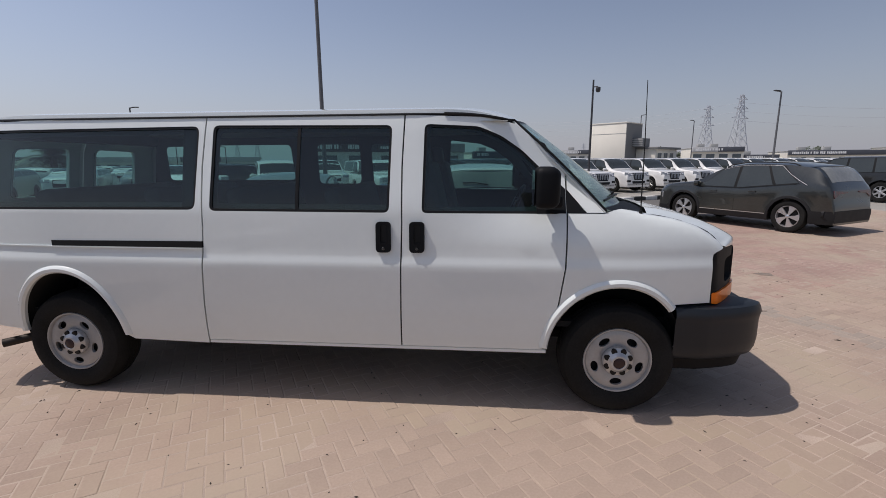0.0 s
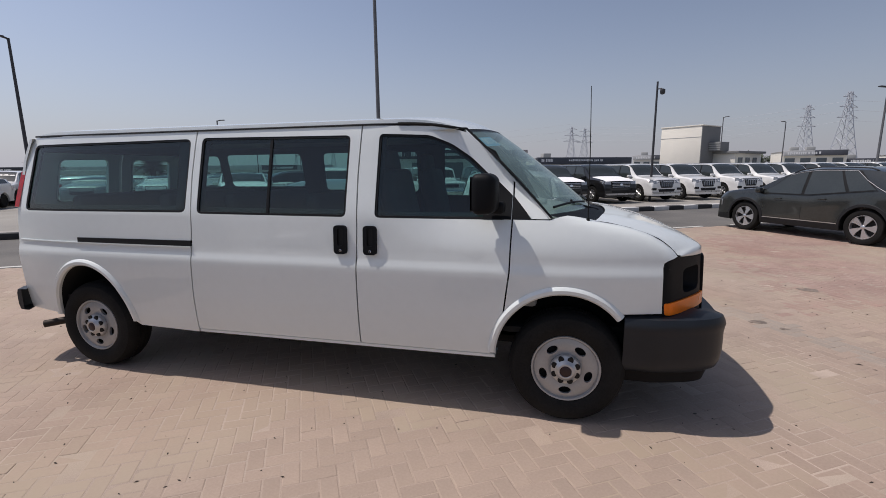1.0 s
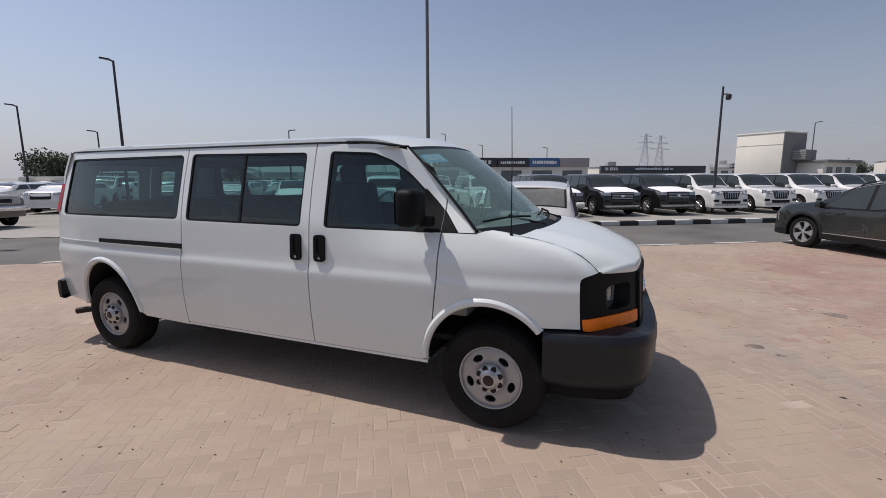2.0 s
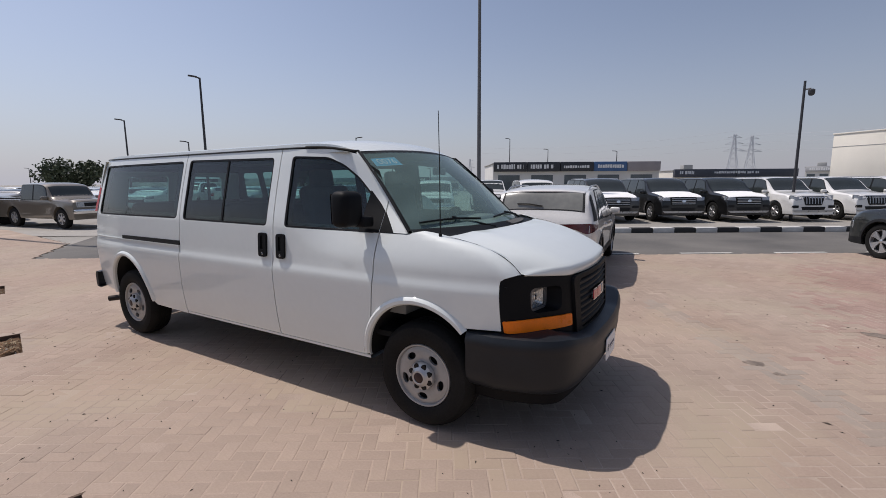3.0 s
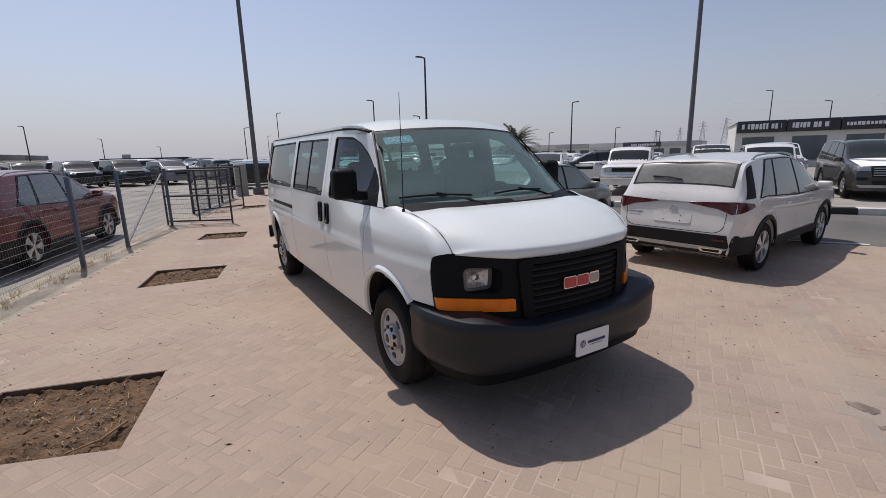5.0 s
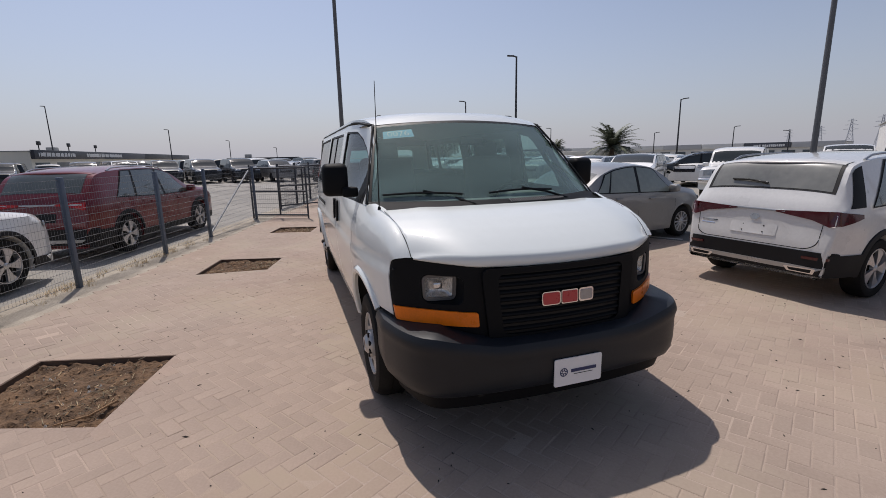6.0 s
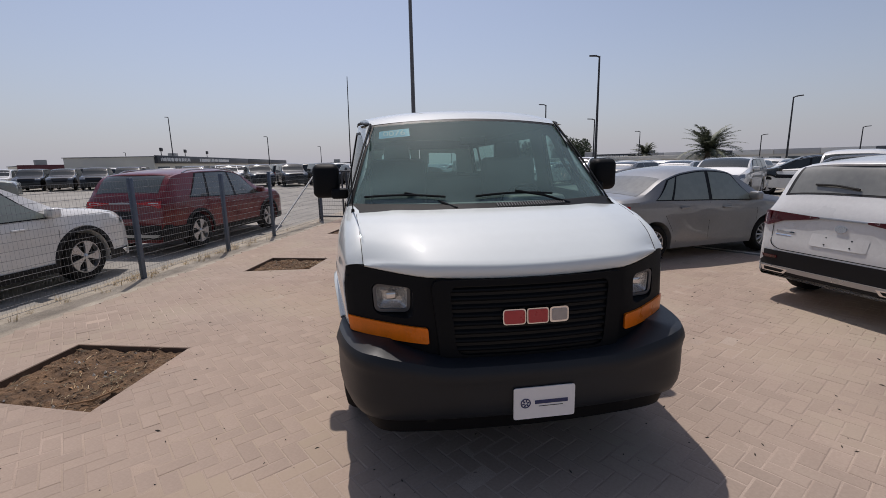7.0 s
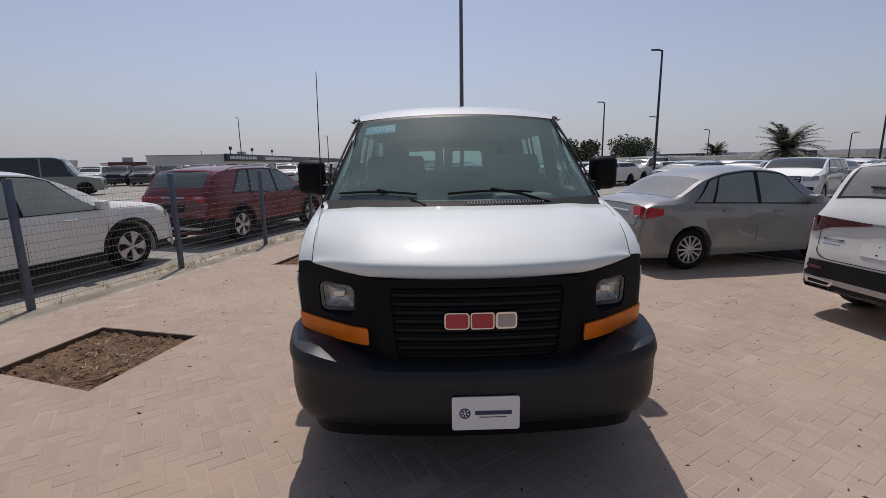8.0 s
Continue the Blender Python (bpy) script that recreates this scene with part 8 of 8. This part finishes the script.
def halfplane(poly, a, b, keep_left):
    """The part of a convex polygon on one side of the line from a to b."""
    out = []
    side = lambda p: ((b[0] - a[0]) * (p[1] - a[1]) - (b[1] - a[1]) * (p[0] - a[0])) * (1 if keep_left else -1)
    for i in range(len(poly)):
        p, q = poly[i - 1], poly[i]
        sp, sq = side(p), side(q)
        if (sp >= 0) != (sq >= 0):
            t = sp / (sp - sq)
            out.append((p[0] + (q[0] - p[0]) * t, p[1] + (q[1] - p[1]) * t))
        if sq >= 0:
            out.append(q)
    return out


def clip_by_pits(rect4):
    """Bricks cut along a pit's edge: the pieces outside it, or None where no pit is touched."""
    for pit in PITS:
        inner = rect4
        for k in range(4):
            inner = halfplane(inner, pit[k], pit[(k + 1) % 4], False) if inner else inner
        if len(inner) < 3:
            continue
        out, rest = [], rect4
        for k in range(4):
            o = halfplane(rest, pit[k], pit[(k + 1) % 4], True)
            if len(o) >= 3:
                out.append(o)
            rest = halfplane(rest, pit[k], pit[(k + 1) % 4], False)
            if len(rest) < 3:
                break
        return out
    return None


def herringbone():
    L, W, gap, ch = 0.2, 0.1, 0.0050, 0.0023
    rng = np.random.default_rng(5)
    pick = random.Random(31)
    ca, sa = U.x, U.y
    groups = {"near": [], "plain": [], "red": [], "grey": []}
    pieces = []
    for i in range(-140, 140):
        for j in range(-65, 65):
            # unit of one lying and one standing brick on a stair-stepped lattice
            bx = i * W + j * 2 * L
            by = i * W
            for ox, oy, dx, dy in ((0.0, 0.0, L, W), (L, -W, W, L)):
                x0, y0 = bx + ox, by + oy
                cx, cy = x0 + dx / 2, y0 + dy / 2
                px, py = ca * cx - sa * cy, sa * cx + ca * cy
                if px < -22 or px > 12 or py < -7 or py > 16:
                    continue
                if not inside(PAVING, px, py):
                    continue
                if any(math.hypot(px - pit[0][0], py - pit[0][1]) < 2.2 for pit in PITS):
                    cut = clip_by_pits([(ca * a - sa * b, sa * a + ca * b) for a, b in ((x0, y0), (x0 + dx, y0), (x0 + dx, y0 + dy), (x0, y0 + dy))])
                    if cut is not None:
                        pieces.extend(cut)
                        continue
                s, d = cx, cy
                near = -1.9 < px < 0.7 and -2.55 < py < -0.3
                red = 1.0 < d < 6.2 and abs(s - 4.9 - 0.75 * d) < 1.2 + 1.1 * pick.random()
                grey = -2.0 < d < 3.4 and abs(s - 3.15) < 0.08 + 0.12 * pick.random()
                kind = "near" if near and len(groups["near"]) < 300 else "red" if red else "grey" if grey else "plain"
                groups[kind].append((x0 + gap / 2, y0 + gap / 2, dx - gap, dy - gap))
    paving = empty("block_paving", "dusty pink herringbone block paving", "paving", kind="structure")
    rot = Matrix.Rotation(math.atan2(sa, ca), 4, "Z")
    for kind, material in (("plain", BRICK), ("red", BRICK_RED), ("grey", BRICK_GREY)):
        arr = groups[kind]
        if not arr:
            continue
        a = np.array(arr)
        n = len(a)
        x0, y0, x1, y1 = a[:, 0], a[:, 1], a[:, 0] + a[:, 2], a[:, 1] + a[:, 3]
        h = rng.normal(0.0004, 0.0008, n)
        tx, ty = rng.normal(0, 0.004, n), rng.normal(0, 0.004, n)
        mx, my = (x0 + x1) / 2, (y0 + y1) / 2
        v = np.zeros((n, 12, 3))
        for k, (px, py) in enumerate(((x0, y0), (x1, y0), (x1, y1), (x0, y1))):
            top = h + (px - mx) * tx + (py - my) * ty
            sx, sy = np.sign(mx - px), np.sign(my - py)
            v[:, k] = np.stack([px, py, np.full(n, -0.014)], 1)
            v[:, 4 + k] = np.stack([px, py, top - ch], 1)
            v[:, 8 + k] = np.stack([px + sx * ch * 2.4, py + sy * ch * 2.4, top], 1)
        v = v.reshape(-1, 3)
        fl = []
        for k in range(4):
            m = (k + 1) % 4
            fl += [(k, m, 4 + m, 4 + k), (4 + k, 4 + m, 8 + m, 8 + k)]
        fl.append((8, 9, 10, 11))
        f = (np.arange(n)[:, None, None] * 12 + np.array(fl)[None]).reshape(-1, 4)
        me = bpy.data.meshes.new("bricks")
        me.from_pydata(v.tolist(), [], f.tolist())
        me.materials.append(material)
        ob = new("bricks", me)
        ob.parent = paving
        ob.matrix_local = rot
        tagged(ob, kind="stuff")
    vs, fs = [], []
    for poly in pieces:
        mx, my = sum(p[0] for p in poly) / len(poly), sum(p[1] for p in poly) / len(poly)
        i, n = len(vs), len(poly)
        small = [(p[0] + (mx - p[0]) * 0.02, p[1] + (my - p[1]) * 0.02) for p in poly]
        vs += [(x, y, -0.0005) for x, y in small] + [(x, y, -0.13) for x, y in small]
        fs.append(tuple(range(i, i + n)))
        fs += [(i + k, i + n + k, i + n + (k + 1) % n, i + (k + 1) % n) for k in range(n)]
    b = from_lists(vs, fs)
    bmesh.ops.recalc_face_normals(b, faces=b.faces)
    tagged(part("cut_bricks", b, BRICK, paving, smooth=0), kind="stuff")
    # the stretch of single bricks beside the van
    shared = {}
    for x0, y0, dx, dy in groups["near"]:
        key = (round(dx, 3), round(dy, 3))
        if key not in shared:
            vs = []
            for zz, e in ((-0.014, 0), (-ch, 0), (0.0, ch * 2.4)):
                vs += [(-dx / 2 + e, -dy / 2 + e, zz), (dx / 2 - e, -dy / 2 + e, zz), (dx / 2 - e, dy / 2 - e, zz), (-dx / 2 + e, dy / 2 - e, zz)]
            fl = [(8, 9, 10, 11)]
            for k in range(4):
                m = (k + 1) % 4
                fl += [(k, m, 4 + m, 4 + k), (4 + k, 4 + m, 8 + m, 8 + k)]
            me = bpy.data.meshes.new("brick")
            me.from_pydata(vs, [], fl)
            me.materials.append(BRICK_ONE)
            shared[key] = me
        ob = new("brick", shared[key])
        ob.parent = paving
        ob.matrix_local = rot @ pose(x0 + dx / 2, y0 + dy / 2, float(rng.normal(0.0004, 0.0007)), float(rng.normal(0, 0.25)), float(rng.normal(0, 0.25)), 0)


herringbone()
